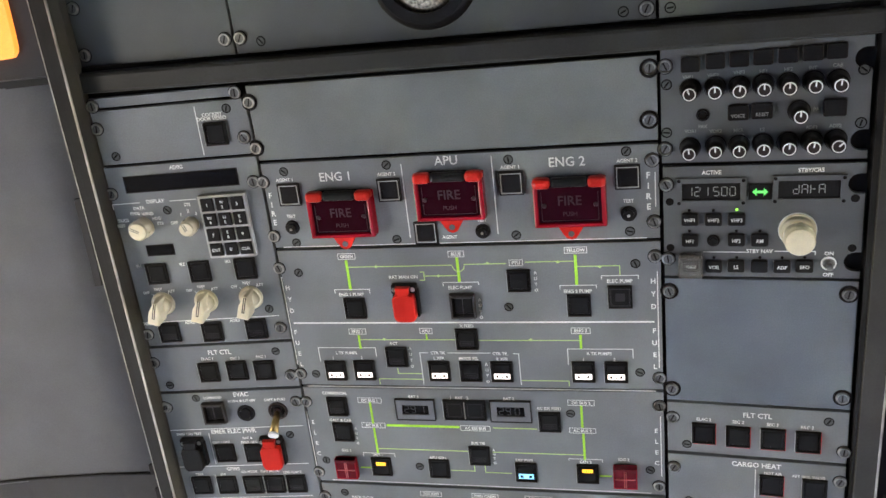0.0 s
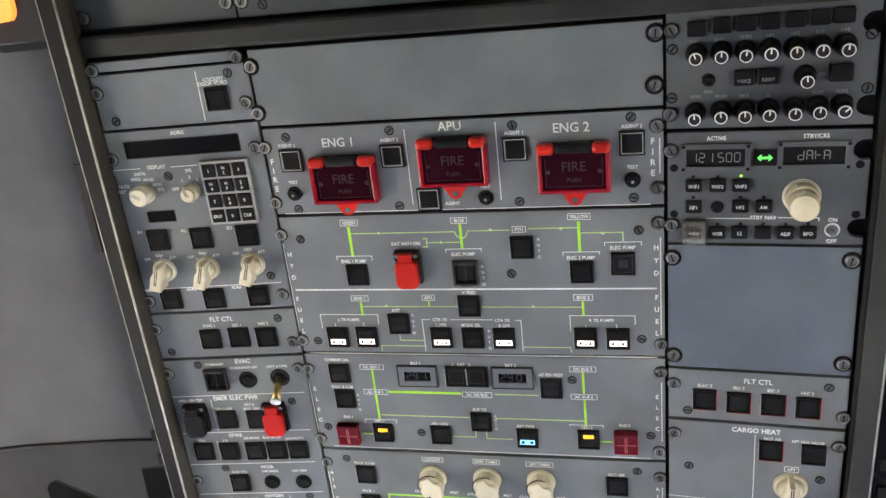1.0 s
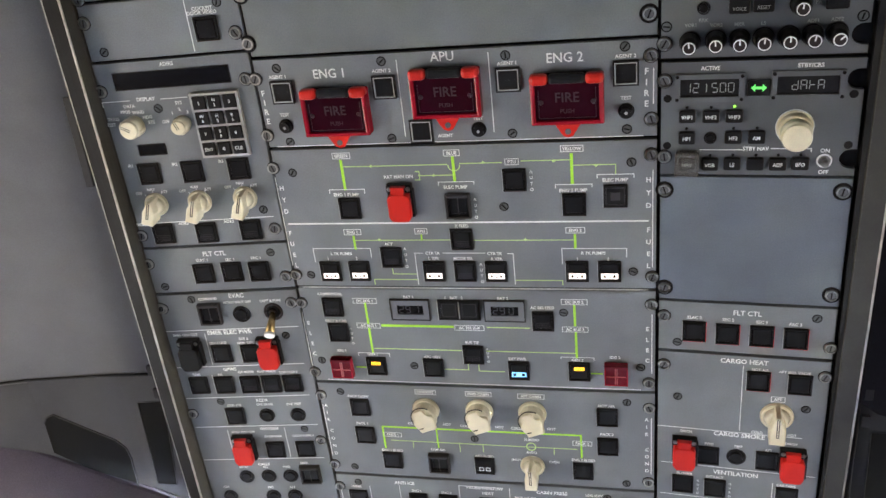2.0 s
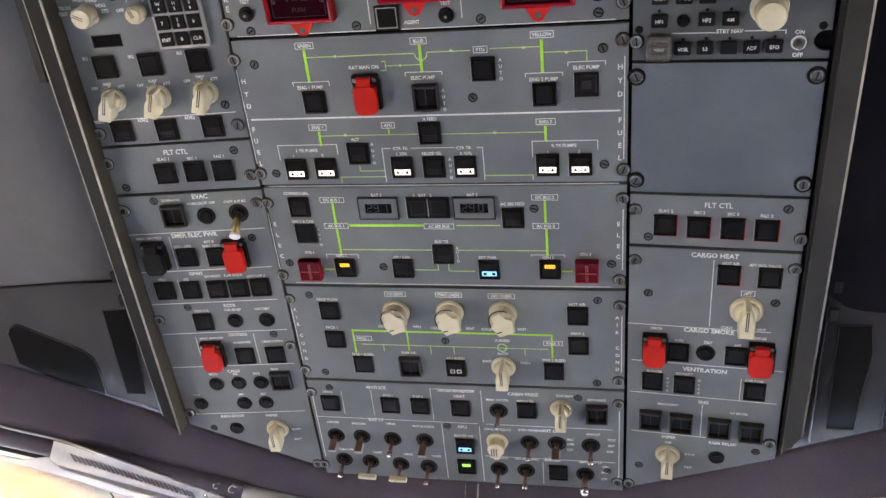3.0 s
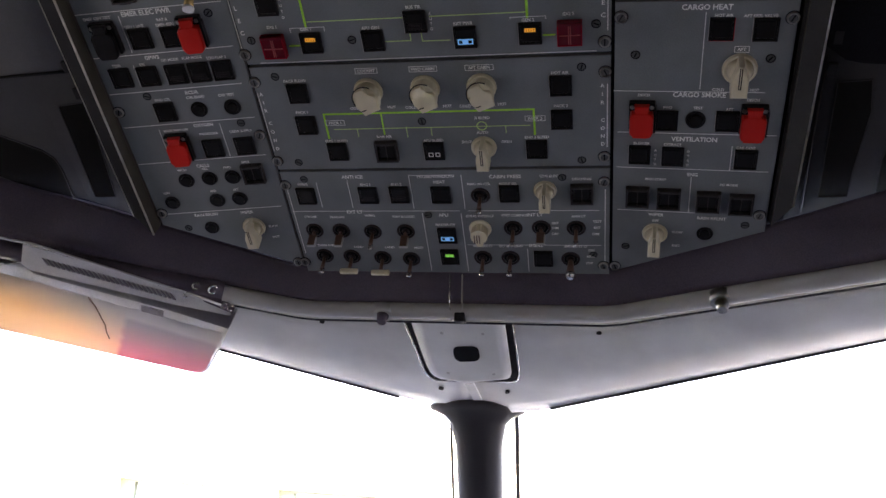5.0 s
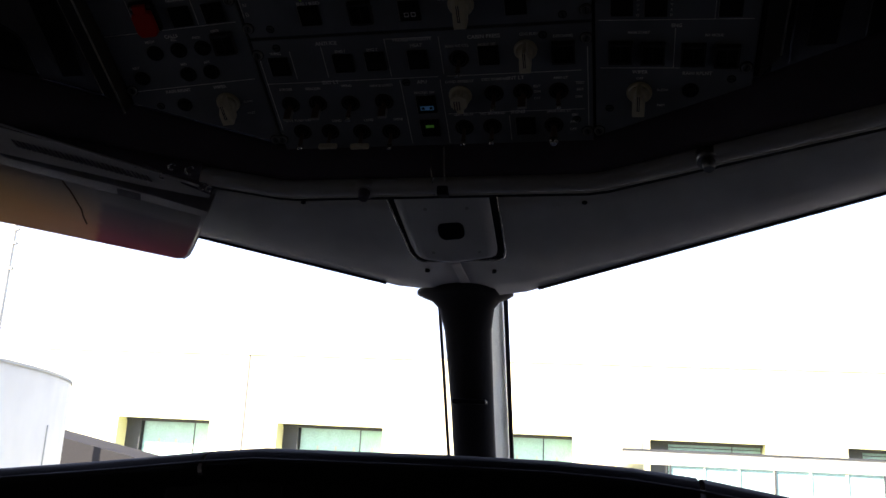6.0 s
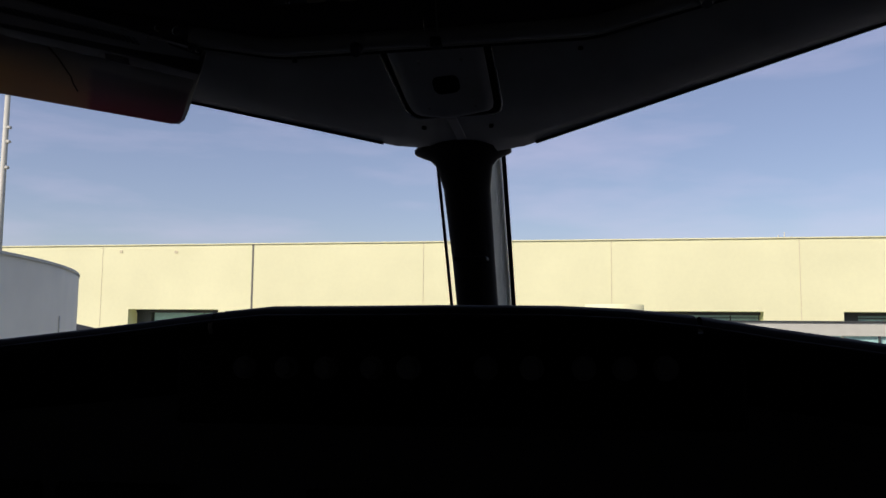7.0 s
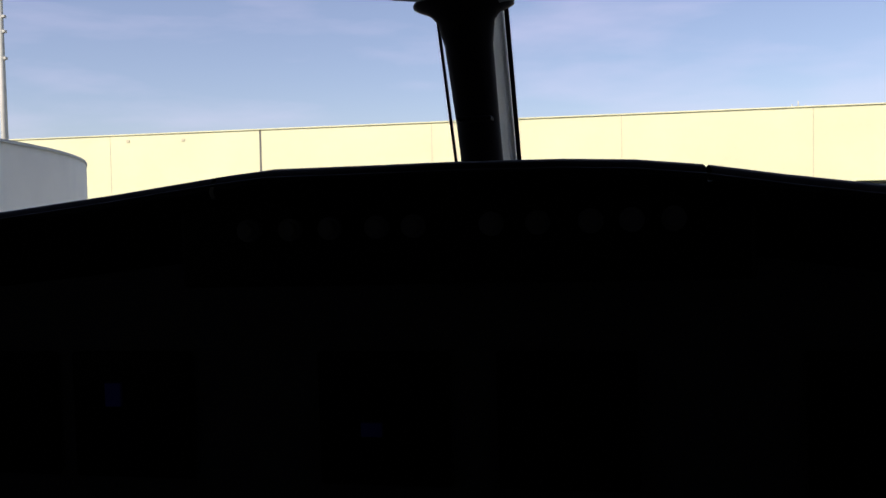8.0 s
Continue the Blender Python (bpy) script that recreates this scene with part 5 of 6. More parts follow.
# side rails: profile points (x across at the foot, drift per metre up the rail, z)
def rail(name, side):
    prof = ((-0.1475, 0.004, -0.010), (-0.1462, 0.004, 0.004), (-0.1490, 0.0056, 0.0193), (-0.1668, 0.002, 0.0125), (-0.172, 0.002, -0.025)) if side < 0 else \
        ((0.1535, 0.0, -0.010), (0.1545, 0.002, 0.001), (0.1572, 0.0074, 0.0068), (0.1748, 0.0117, 0.0032), (0.180, 0.0117, -0.025))
    foot = -0.192

    def at(k, y, dx=0.0, dz=0.0):
        x, drift, z = prof[k]
        return (x + drift * y + dx, y, z + dz)

    def build(bm):
        ends = [[bm.verts.new(at(k, y + (rise * (k > 2)))) for k in range(5)] for y, rise in ((foot, 0.022), (0.80, 0.0))]
        for k in range(5):
            j = (k + 1) % 5
            f = bm.faces.new((ends[0][k], ends[0][j], ends[1][j], ends[1][k]))
            f.material_index = (0 if k < 2 else 2) if side < 0 else (1 if k == 2 else 2)
        bm.faces.new(ends[0]).material_index = 2
        bm.faces.new(ends[1][::-1]).material_index = 2
    ob = solid(name, build, (OLIVE, GREYRAIL, RAIL), LEFT if side < 0 else RIGHT, "dark olive side rail with a worn bright edge", "rail", "structure")
    for k, r, mat in ((2, 0.0011, WORN), (3, 0.0006, WORN)) if side < 0 else ((2, 0.0006, OLIVE), (3, 0.0010, WORN)):
        solid("worn_edge", lambda bm: tube(bm, [at(k, y) for y in (foot + 0.022 * (k > 2), 0.1, 0.4, 0.80)], r, 8), (mat,), label="bright worn metal edge", parent=ob)


rail("rail_west", -1)
rail("rail_east", 1)


# cross bar above the main panel
def bar(bm):
    box(bm, -0.325, 0.335, 0.3985, 0.4165, -0.01, 0.016, 0.003)
solid("cross_bar", bar, (BAR_PAINT,), CENTRE, "dark grey cross bar between the overhead panels", "bar", "structure")


def upper(name, x0, x1):
    ob = thing(name, "grey blank upper panel above the cross bar", "control panel", CENTRE, "overhead panel modules")
    me = shape((name, x0), (UPPER_PAINT,), lambda bm: box(bm, x0, x1, 420, 760, -5, 0, 0.6))
    part("faceplate", me, ob)
    return ob


u1, u2, u3 = upper("upper_panel", -324, -172), upper("upper_panel", -170, 171.5), upper("upper_panel", 174, 326)
for m, x, y in ((u1, -314, 430), (u1, -179, 433), (u2, -165, 433), (u2, 165, 428), (u1, -314, 470)):
    fastener(m, x, y)
for m, x, y in ((u2, -147, 429), (u2, 148, 427), (u3, 182, 427)):
    screw(m, x, y)


# round dome lamp in the upper panel
def lamp_ring(bm):
    cyl(bm, 0.044, 0.038, 0.0, 0.010, 48, inner=0.030)
    cyl(bm, 0.030, 0.030, 0.0, 0.002, 40)


def lamp_lens(bm):
    cyl(bm, 0.0300, 0.026, 0.0, 0.004, 40)


dome = thing("dome_lamp", "round dome lamp with black ring and perforated lens, unlit", "lamp", CENTRE @ pose(-0.002, 0.470, 0))
solid("ring", lamp_ring, (BLACK,), parent=dome)
solid("lens", lamp_lens, (material("perforated_lens", (0.42, 0.40, 0.36), 0.35, 0.5, grain=0.7, grain_scale=420, bump=0.8),), parent=dome, label="perforated metallic lens").location.z = 0.003

# ceiling liners beside the rails
LINER_CURVE = ((0.325, -0.004), (0.40, 0.004), (0.50, 0.022), (0.62, 0.055), (0.76, 0.11), (0.98, 0.24))


def liner_point(x, v, lift=0.0):
    """A point on the liner, x metres across and v up the panel."""
    a = abs(x)
    w = float(np.interp(a, [p[0] for p in LINER_CURVE], [p[1] for p in LINER_CURVE]))
    return on_panel(x, v, w + lift)


def liner(name, s):
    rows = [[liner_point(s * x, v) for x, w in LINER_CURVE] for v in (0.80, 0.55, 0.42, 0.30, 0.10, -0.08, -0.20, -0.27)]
    # east side's shade is put into its darker colour
    return sheet(name, "smooth grey cockpit ceiling liner", "liner", rows, LINER if s < 0 else SHADED_LINER, 0.006)


def patch(name, mat, outline, lift, parent):
    """A thin plate that follows the liner, given by its outline."""
    def build(bm):
        top = [bm.verts.new(liner_point(x, v, lift)) for x, v in outline]
        low = [bm.verts.new(liner_point(x, v, -0.002)) for x, v in outline]
        bm.faces.new(top)
        for k in range(len(top)):
            j = (k + 1) % len(top)
            bm.faces.new((low[k], low[j], top[j], top[k]))
    return solid(name, build, (mat,), parent=parent)


def rim_rod(name, mat, outline, r, parent, closed=True):
    pts = [liner_point(x, v, 0.001) for x, v in outline]
    return solid(name, lambda bm: tube(bm, pts + pts[:1] if closed else pts, r, 8), (mat,), parent=parent)


UPPER_LINER = material("charcoal_liner_plastic", (0.038, 0.038, 0.040), 0.6, grain=0.08, spec=0.2)
LOWER_LINER = material("darker_lower_liner", (0.060, 0.060, 0.063), 0.8, grain=0.08, spec=0.1)
# east skirt's colour, darkened because less light falls on that side
SHADED_SKIRT = material("skirt_plastic_in_shade", (0.040, 0.037, 0.042), 0.6, spec=0.15)
RECESS_SHADE = material("painted_recess_shade", (0.007, 0.007, 0.007), 0.9, spec=0.1)
EAST_SHADE = material("upper_east_liner_shade", (0.006, 0.006, 0.009), 0.9, grain=0.3, spec=0.15)
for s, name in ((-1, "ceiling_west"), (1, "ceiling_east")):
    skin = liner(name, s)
    slot = [(-0.385, -0.047), (-0.358, -0.046), (-0.358, -0.080), (-0.368, -0.165), (-0.391, -0.163)] if s < 0 else [(0.364, -0.047), (0.391, -0.044), (0.396, -0.075), (0.392, -0.139), (0.392, -0.169), (0.367, -0.171)]
    if s < 0:
        for x0, x1 in ((0.345, 0.40), (0.40, 0.50), (0.50, 0.62), (0.62, 0.76)):
            # thin patches, darker than the liner above the joint
            patch("lower_liner", LOWER_LINER, [(s * x0, -0.012), (s * x1, -0.010), (s * x1, -0.25), (s * x0, -0.25)], 0.0004, skin)
    # flat near-black plates paint the shaded depth of slot and pocket
    patch("slot", RECESS_SHADE, slot, 0.0008, skin)
    rim_rod("slot_rim", LOWER_LINER if s < 0 else SHADED_LINER, slot, 0.0007, skin)
    pocket = [(s * x, v) for x, v in ((0.497, -0.066), (0.493, -0.060), (0.484, -0.056), (0.452, -0.078), (0.424, -0.097), (0.415, -0.109), (0.413, -0.124), (0.415, -0.165), (0.456, -0.142), (0.499, -0.109))]
    patch("pocket", RECESS_SHADE, pocket, 0.0008, skin)
    rim_rod("pocket_rim", LOWER_LINER if s < 0 else SHADED_LINER, pocket[:8], 0.0009, skin, False)
    for x0, x1 in ((0.330, 0.40), (0.40, 0.50), (0.50, 0.62), (0.62, 0.76)):
        v0, v1 = [float(np.interp(x, (0.33, 0.36, 0.39, 0.415, 0.505, 0.62, 0.76), (-0.205, -0.190, -0.168, -0.169, -0.116, -0.070, -0.02) if s < 0 else (-0.215, -0.195, -0.183, -0.174, -0.140, -0.10, -0.06))) for x in (x0, x1)]
        patch("lower_skirt", LIP if s < 0 else SHADED_SKIRT, [(s * x0, v0), (s * x1, v1), (s * x1, -0.27), (s * x0, -0.27)], 0.0012, skin)
    rim_rod("joint", SEAL, [(s * x, -0.010 + 0.012 * (x - 0.36)) for x in (0.352, 0.42, 0.50, 0.62, 0.76)], 0.0016, skin, False)
    if s > 0:
        rim_rod("bead", SEAL, [(0.352, -0.022), (0.352, -0.10), (0.354, -0.19)], 0.0012, skin, False)
    for v in (-0.004, -0.034):
        patch("peg", SEAL, [(s * x, v + dv) for x, dv in ((0.354, -0.006), (0.361, -0.006), (0.361, 0.006), (0.354, 0.006))], 0.004, skin)
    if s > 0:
        # near-black sheet laid on to paint the shade of the upper east liner
        patch("shade_sheet", EAST_SHADE, [(x, v) for x, v in ((0.350, -0.012), (0.366, -0.024), (0.380, -0.027), (0.50, -0.027), (0.70, -0.027), (0.70, 0.60), (0.50, 0.60), (0.350, 0.60))], 0.004, skin)
    else:
        for x0, x1 in ((-0.336, -0.40), (-0.40, -0.50), (-0.50, -0.62)):
            patch("upper_liner_step", UPPER_LINER, [(x0, 0.4165), (x0, 0.75), (x1, 0.75), (x1, 0.4155)], 0.012, skin)
            # black strip paints the shadow that falls under the step
            patch("painted_step_shadow", SEAL, [(x0, 0.4080), (x0, 0.4160), (x1, 0.4150), (x1, 0.4070)], 0.0012, skin)
        # paler rod paints the light caught along the step's edge
        solid("step_edge", lambda bm: tube(bm, [liner_point(x, 0.4160, 0.0115) for x in (-0.338, -0.40, -0.50, -0.62)], 0.0008, 8), (LINER,), parent=skin, label="pale rod painting the lit edge of the liner step")
        patch("clip", UPPER_LINER, [(-0.355, 0.300), (-0.362, 0.300), (-0.365, 0.211), (-0.358, 0.211)], 0.004, skin)

# orange lamp beside the panel
amber = thing("side_lamp", "glowing orange lamp with rounded lens on the liner", "lamp", AIR)
patch("lens", ORANGE_LAMP, [(-0.366, 0.490), (-0.367, 0.463), (-0.368, 0.444), (-0.3695, 0.439), (-0.373, 0.4352), (-0.383, 0.4345), (-0.44, 0.434), (-0.44, 0.53), (-0.366, 0.53)], 0.018, amber)

# dark lip below the panel and its edge moulding
def strip_at(x, dy=0.0, dz=0.0):
    a = max(abs(x) - 0.175, 0)
    return (x, 0.264 - 0.452 * a + dy, -0.1785 + 0.077 * a + dz)


LIP_X = (-0.80, -0.5, -0.32, -0.25, -0.185, -0.165, -0.1, 0.0, 0.1, 0.165, 0.185, 0.26, 0.32, 0.5, 0.80)


def panel_foot(x):
    a = abs(x)
    v = -0.277 if a < 0.175 else -0.277 + (a - 0.175) * 0.50
    return on_panel(x, v, -0.006 + max(a - 0.17, 0) * 0.1)


sheet("lip", "dark plum lip below the overhead panel", "trim", [[panel_foot(x) for x in LIP_X], [Vector(panel_foot(x)).lerp(Vector(strip_at(x)), 0.6) + Vector((0, -0.006, -0.006)) for x in LIP_X], [Vector(strip_at(x, -0.008, 0.004)) for x in LIP_X]], LIP, 0.004)


solid("edge_moulding", lambda bm: tube(bm, [strip_at(x, -0.004, -0.0012) for x in (-0.262,) + LIP_X[3:]], 0.0098, 14), (MOULD,), label="grey rubber edge moulding under the lip", category="trim", kind="structure")
solid("moulding_bead", lambda bm: tube(bm, [strip_at(x, 0.000, -0.0105) for x in (-0.262,) + LIP_X[3:]], 0.0018, 8), (VISOR_PALE,), label="pale bead along the moulding's lower edge", category="trim", kind="structure")
solid("moulding_end", lambda bm: tube(bm, [strip_at(x, -0.003, 0.002) for x in (-0.80, -0.5, -0.32, -0.262)], 0.0120, 12), (LIP,), label="dark thin end of the edge moulding behind the visor", category="trim", kind="structure")
solid("moulding_seam", lambda bm: tube(bm, [strip_at(x, 0.0055, -0.0105) for x in LIP_X], 0.0030, 8), (SEAL,), label="dark seam between the moulding and the trim", category="seam", kind="structure")


# pale trim between the moulding and the windscreens
def screen_top(x):
    a = abs(x)
    return (x, 0.500 - 0.53 * a, -0.275 + 0.165 * a + (0.0075 if x < -0.05 else 0.0))


def trim_point(x, f, lift=0.0):
    """A point of the trim: f is 0 at the moulding and 1 at the windscreen; lift is towards the cockpit."""
    p = Vector(strip_at(x, 0.004, -0.004)).lerp(Vector(screen_top(x)), f)
    hollow = 0.013 * min(max((f - 0.5) / 0.3, 0), 1) * max(1 - abs(x) / 0.085, 0)
    return p + Vector((0, 0, hollow - 0.010 * math.sin(math.pi * min(max(f, 0), 1)))) + Vector((0, -0.43, -0.90)) * lift


TRIM_X = (0.0, 0.02, 0.04, 0.06, 0.085, 0.12, 0.2, 0.3, 0.42, 0.6, 0.8)
for side, name in ((-1, "trim_west"), (1, "trim_east")):
    rows = [[trim_point(side * x, f) for x in TRIM_X] for f in (0, 0.17, 0.33, 0.5, 0.66, 0.83, 1.0)]
    skin = sheet(name, "pale grey plastic trim above the windscreen", "trim", rows, TRIM, 0.004)
    solid("window_seal", lambda bm: tube(bm, [Vector(screen_top(side * x)) + Vector((0, -0.001, 0.0005)) for x in (0.10, 0.2, 0.4, 0.6, 0.8)], 0.0028, 8), (SEAL,), parent=skin, label="black seal along the windscreen's top edge")


def trim_plate(bm, outline, lift, thick):
    top = [bm.verts.new(trim_point(x, f, lift)) for x, f in outline]
    low = [bm.verts.new(trim_point(x, f, lift - thick)) for x, f in outline]
    bm.faces.new(top)
    bm.faces.new(low[::-1])
    for k in range(len(top)):
        j = (k + 1) % len(top)
        bm.faces.new((low[k], low[j], top[j], top[k]))


# compass hatch with its dark gap
hatch = thing("compass_hatch", "pale grey hatch plate with a dark oval hole", "hatch", AIR)
OUT = [(-0.062, 0.0), (-0.0535, 0.30), (-0.0495, 0.45), (-0.044, 0.505), (-0.036, 0.52), (0.056, 0.53), (0.064, 0.515), (0.067, 0.46), (0.0655, 0.0)]
solid("gap", lambda bm: trim_plate(bm, OUT, 0.0015, 0.004), (SEAL,), parent=hatch, label="dark gap round the plate")


def hatch_plate(bm):
    rows = []
    for f, a, b in ((0.0, -0.0525, 0.0560), (0.12, -0.0500, 0.0566), (0.24, -0.0475, 0.0571), (0.36, -0.0450, 0.0575), (0.43, -0.0425, 0.0575), (0.465, -0.0385, 0.0555), (0.482, -0.0320, 0.0500)):
        rows.append([trim_point(a + (b - a) * k / 8, f, 0.004) for k in range(9)])
    grid = [[bm.verts.new(p) for p in r] for r in rows]
    under = [[bm.verts.new(p + Vector((0, 0.002, 0.004))) for p in r] for r in rows]
    for r0, r1 in zip(grid, grid[1:]):
        for k in range(8):
            bm.faces.new((r0[k], r0[k + 1], r1[k + 1], r1[k])).smooth = True
    edge = lambda g: [r[0] for r in g] + g[-1][1:] + [r[-1] for r in g[-2::-1]]
    for (a, b), (c, d) in zip(zip(edge(grid), edge(under)), list(zip(edge(grid), edge(under)))[1:]):
        bm.faces.new((a, c, d, b))


solid("plate", hatch_plate, (TRIM,), parent=hatch)
solid("edge_bead", lambda bm: tube(bm, [trim_point(x, f, 0.002) for x, f in OUT], 0.0012, 8), (CHROME,), parent=hatch, label="bright edge bead")
solid("hole", lambda bm: trim_plate(bm, [(0.007 + x, 0.245 + 5.2 * y) for x, y in rounded(0.0155, 0.0105, 0.0075)], 0.0052, 0.0030), (DARK,), parent=hatch, label="dark oval hole")
for x, f in ((-0.018, 0.10), (0.030, 0.10), (-0.020, 0.41), (0.036, 0.42)):
    solid("rivet", lambda bm: trim_plate(bm, [(x + 0.0022 * math.cos(radians(a)), f + 0.009 * math.sin(radians(a))) for a in range(0, 360, 45)], 0.0050, 0.0008), (MOULD,), parent=hatch)
tab = solid("trim_tab", lambda bm: trim_plate(bm, [(-0.003, 0.50), (0.008, 0.50), (0.011, 0.78), (-0.001, 0.78)], 0.003, 0.004), (TRIM,), label="small pale tab below the hatch plate", category="tab")
for x, f in ((-0.160, 0.07), (0.161, 0.11), (-0.036, 0.63), (0.048, 0.66)):
    solid("trim_screw", lambda bm: trim_plate(bm, [(x + 0.0030 * math.cos(radians(a)), f + 0.013 * math.sin(radians(a))) for a in range(0, 360, 30)], 0.0036, 0.006), (SEAL,), label="small dark screw in the pale trim", category="screw", group="trim screws")

# rib across the lip at the middle
rib = thing("lip_rib", "narrow dark rib with bright edges across the lip", "rib", AIR)
for x, mat, r in ((-0.003, CHROME, 0.0010), (0.0110, MOULD, 0.0009)):
    solid("strand", lambda bm: tube(bm, [Vector(panel_foot(x)) + Vector((0, -0.004, -0.006)), Vector(panel_foot(x)).lerp(Vector(strip_at(x)), 0.6) + Vector((0, -0.010, -0.010)), Vector(strip_at(x, -0.010, -0.006)), Vector(strip_at(x, -0.002, -0.011))], r, 8), (mat,), parent=rib)

solid("end_plug", lambda bm: box(bm, -0.0020, 0.0100, -0.007, 0.007, -0.006, 0.006, 0.001), (SEAL,), parent=rib).location = strip_at(0.004, -0.006, -0.009)


# two map light knobs on the moulding
def peg(x, bright):
    ob = thing("moulding_knob", "dark round knob on the edge moulding" if not bright else "bright chromed knob on the edge moulding", "knob", AIR @ Matrix.Translation(Vector(strip_at(x, -0.007, -0.0055))) @ pose(0, 0, 0, 155, 0, 0), "moulding knobs")
    solid("base", lambda bm: cyl(bm, 0.0130, 0.0110, -0.006, 0.004, 24), (STEEL if bright else MOULD,), parent=ob)
    solid("grip", lambda bm: cyl(bm, 0.0074, 0.0052, 0.003, 0.014, 20), (STEEL if bright else LIP,), parent=ob)


peg(-0.081, False)
peg(0.283, True)

# centre post between the windscreens
def post(bm):
    secs = []
    for y, z, w, deep, tilt in ((0.464, -0.251, 0.058, 0.034, 0.004), (0.466, -0.2560, 0.0655, 0.040, 0.004), (0.467, -0.2590, 0.0655, 0.040, 0.003), (0.470, -0.262, 0.059, 0.032, 0.002),
                                (0.475, -0.267, 0.046, 0.022, 0.000), (0.482, -0.275, 0.0380, 0.018, -0.004), (0.500, -0.302, 0.0325, 0.016, -0.006),
                                (0.560, -0.40, 0.0305, 0.016, -0.006), (0.68, -0.62, 0.0305, 0.016, -0.006), (0.76, -0.76, 0.031, 0.016, -0.006)):
        secs.append([bm.verts.new((w * math.cos(radians(a)) - 0.0015, y - deep * math.sin(radians(a)) + 0.022, z + tilt * math.sin(radians(a)))) for a in range(0, 360, 12)])
    for r0, r1 in zip(secs, secs[1:]):
        n = len(r0)
        for i in range(n):
            bm.faces.new((r0[i], r0[(i + 1) % n], r1[(i + 1) % n], r1[i])).smooth = True
    bm.faces.new(secs[0])
    bm.faces.new(secs[-1])


column = solid("centre_post", post, (POST,), label="dark padded centre post between the windscreens", category="post", kind="structure")


def post_strip(name, x0, x1, dy, mat, slant=0.0):
    def build(bm):
        v = []
        for y, z in ((0.482, -0.236), (0.545, -0.345), (0.80, -0.80)):
            v.append([bm.verts.new((x, y + dy + d, z)) for x, d in ((x0, 0), (x1, slant), (x1, slant + 0.006), (x0, slant + 0.006))])
        for a, b in zip(v, v[1:]):
            for i in range(4):
                bm.faces.new((a[i], a[(i + 1) % 4], b[(i + 1) % 4], b[i]))
        bm.faces.new(v[0])
        bm.faces.new(v[-1])
    solid(name, build, (mat,), parent=column)


post_strip("reveal", 0.0225, 0.0410, 0.010, WHITE_PAINT, 0.060)
post_strip("frame_strip", 0.0425, 0.0485, 0.062, SEAL)
post_strip("frame_strip", -0.0470, -0.0432, 0.035, SEAL)
solid("band", lambda bm: box(bm, -0.0245, 0.0225, 0.540, 0.585, -0.399, -0.393, 0.002), (SEAL,), parent=column)

# cockpit shell
def shell_box(name, label, x0, x1, y0, y1, z0, z1, mat=SHELL):
    solid(name, lambda bm: box(bm, x0, x1, y0, y1, z0, z1), (mat,), label=label, category=name.split("_")[0], kind="structure")


shell_box("floor", "dark cockpit floor", -1.0, 1.0, -1.7, 1.0, -1.85, -1.80)


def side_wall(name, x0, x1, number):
    """An unseen side wall; an added opaque grey blind closes its window opening behind the lamp."""
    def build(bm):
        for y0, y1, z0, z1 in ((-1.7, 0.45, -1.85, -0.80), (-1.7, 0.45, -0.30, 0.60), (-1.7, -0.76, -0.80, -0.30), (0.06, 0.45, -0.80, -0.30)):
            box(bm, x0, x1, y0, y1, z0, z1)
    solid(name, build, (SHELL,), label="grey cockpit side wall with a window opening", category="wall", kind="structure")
    win = solid(number, lambda bm: box(bm, x0 + 0.040, x1 - 0.024, -0.76, 0.06, -0.80, -0.30), (SHELL,), label="unseen side window closed by an added grey blind", category="window", kind="structure")
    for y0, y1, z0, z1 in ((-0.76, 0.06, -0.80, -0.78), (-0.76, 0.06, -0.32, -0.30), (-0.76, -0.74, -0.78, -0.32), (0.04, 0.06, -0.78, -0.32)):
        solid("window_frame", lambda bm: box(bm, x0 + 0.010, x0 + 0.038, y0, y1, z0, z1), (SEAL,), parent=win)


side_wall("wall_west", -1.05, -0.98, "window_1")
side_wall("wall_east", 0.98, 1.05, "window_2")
shell_box("wall_south", "grey cockpit rear wall", -1.05, 1.05, -1.76, -1.70, -1.85, 0.6)
shell_box("ceiling", "grey cockpit ceiling", -1.05, 1.05, -1.76, 0.45, 0.42, 0.48)
shell_box("bulkhead", "dark cockpit front bulkhead", -1.05, 1.05, 0.80, 0.86, -1.85, -0.62, SHIELD)


# glareshield
GLARE = [(-1.0, -0.545), (-0.53, -0.504), (-0.383, -0.489), (-0.254, -0.474), (-0.192, -0.4685), (-0.08, -0.469), (0.024, -0.469), (0.131, -0.471), (0.205, -0.475), (0.274, -0.483), (0.35, -0.496), (0.436, -0.509), (1.0, -0.60)]
shield = thing("glareshield", "black padded glareshield with dark control unit", "glareshield", AIR)


def hood(bm, x0, x1):
    xs = [x0] + [x for x, z in GLARE if x0 + 0.01 < x < x1 - 0.01] + [x1]
    top = [(x, float(np.interp(x, [g[0] for g in GLARE], [g[1] for g in GLARE]))) for x in xs]
    rows = [[bm.verts.new((x, y, z + dz)) for x, z in top] for y, dz in ((0.86, -0.05), (0.50, -0.010), (0.31, 0.0), (0.285, -0.004), (0.274, -0.018), (0.29, -0.045), (0.44, -0.09))]
    for a, b in zip(rows, rows[1:]):
        for k in range(len(a) - 1):
            bm.faces.new((a[k], a[k + 1], b[k + 1], b[k])).smooth = True


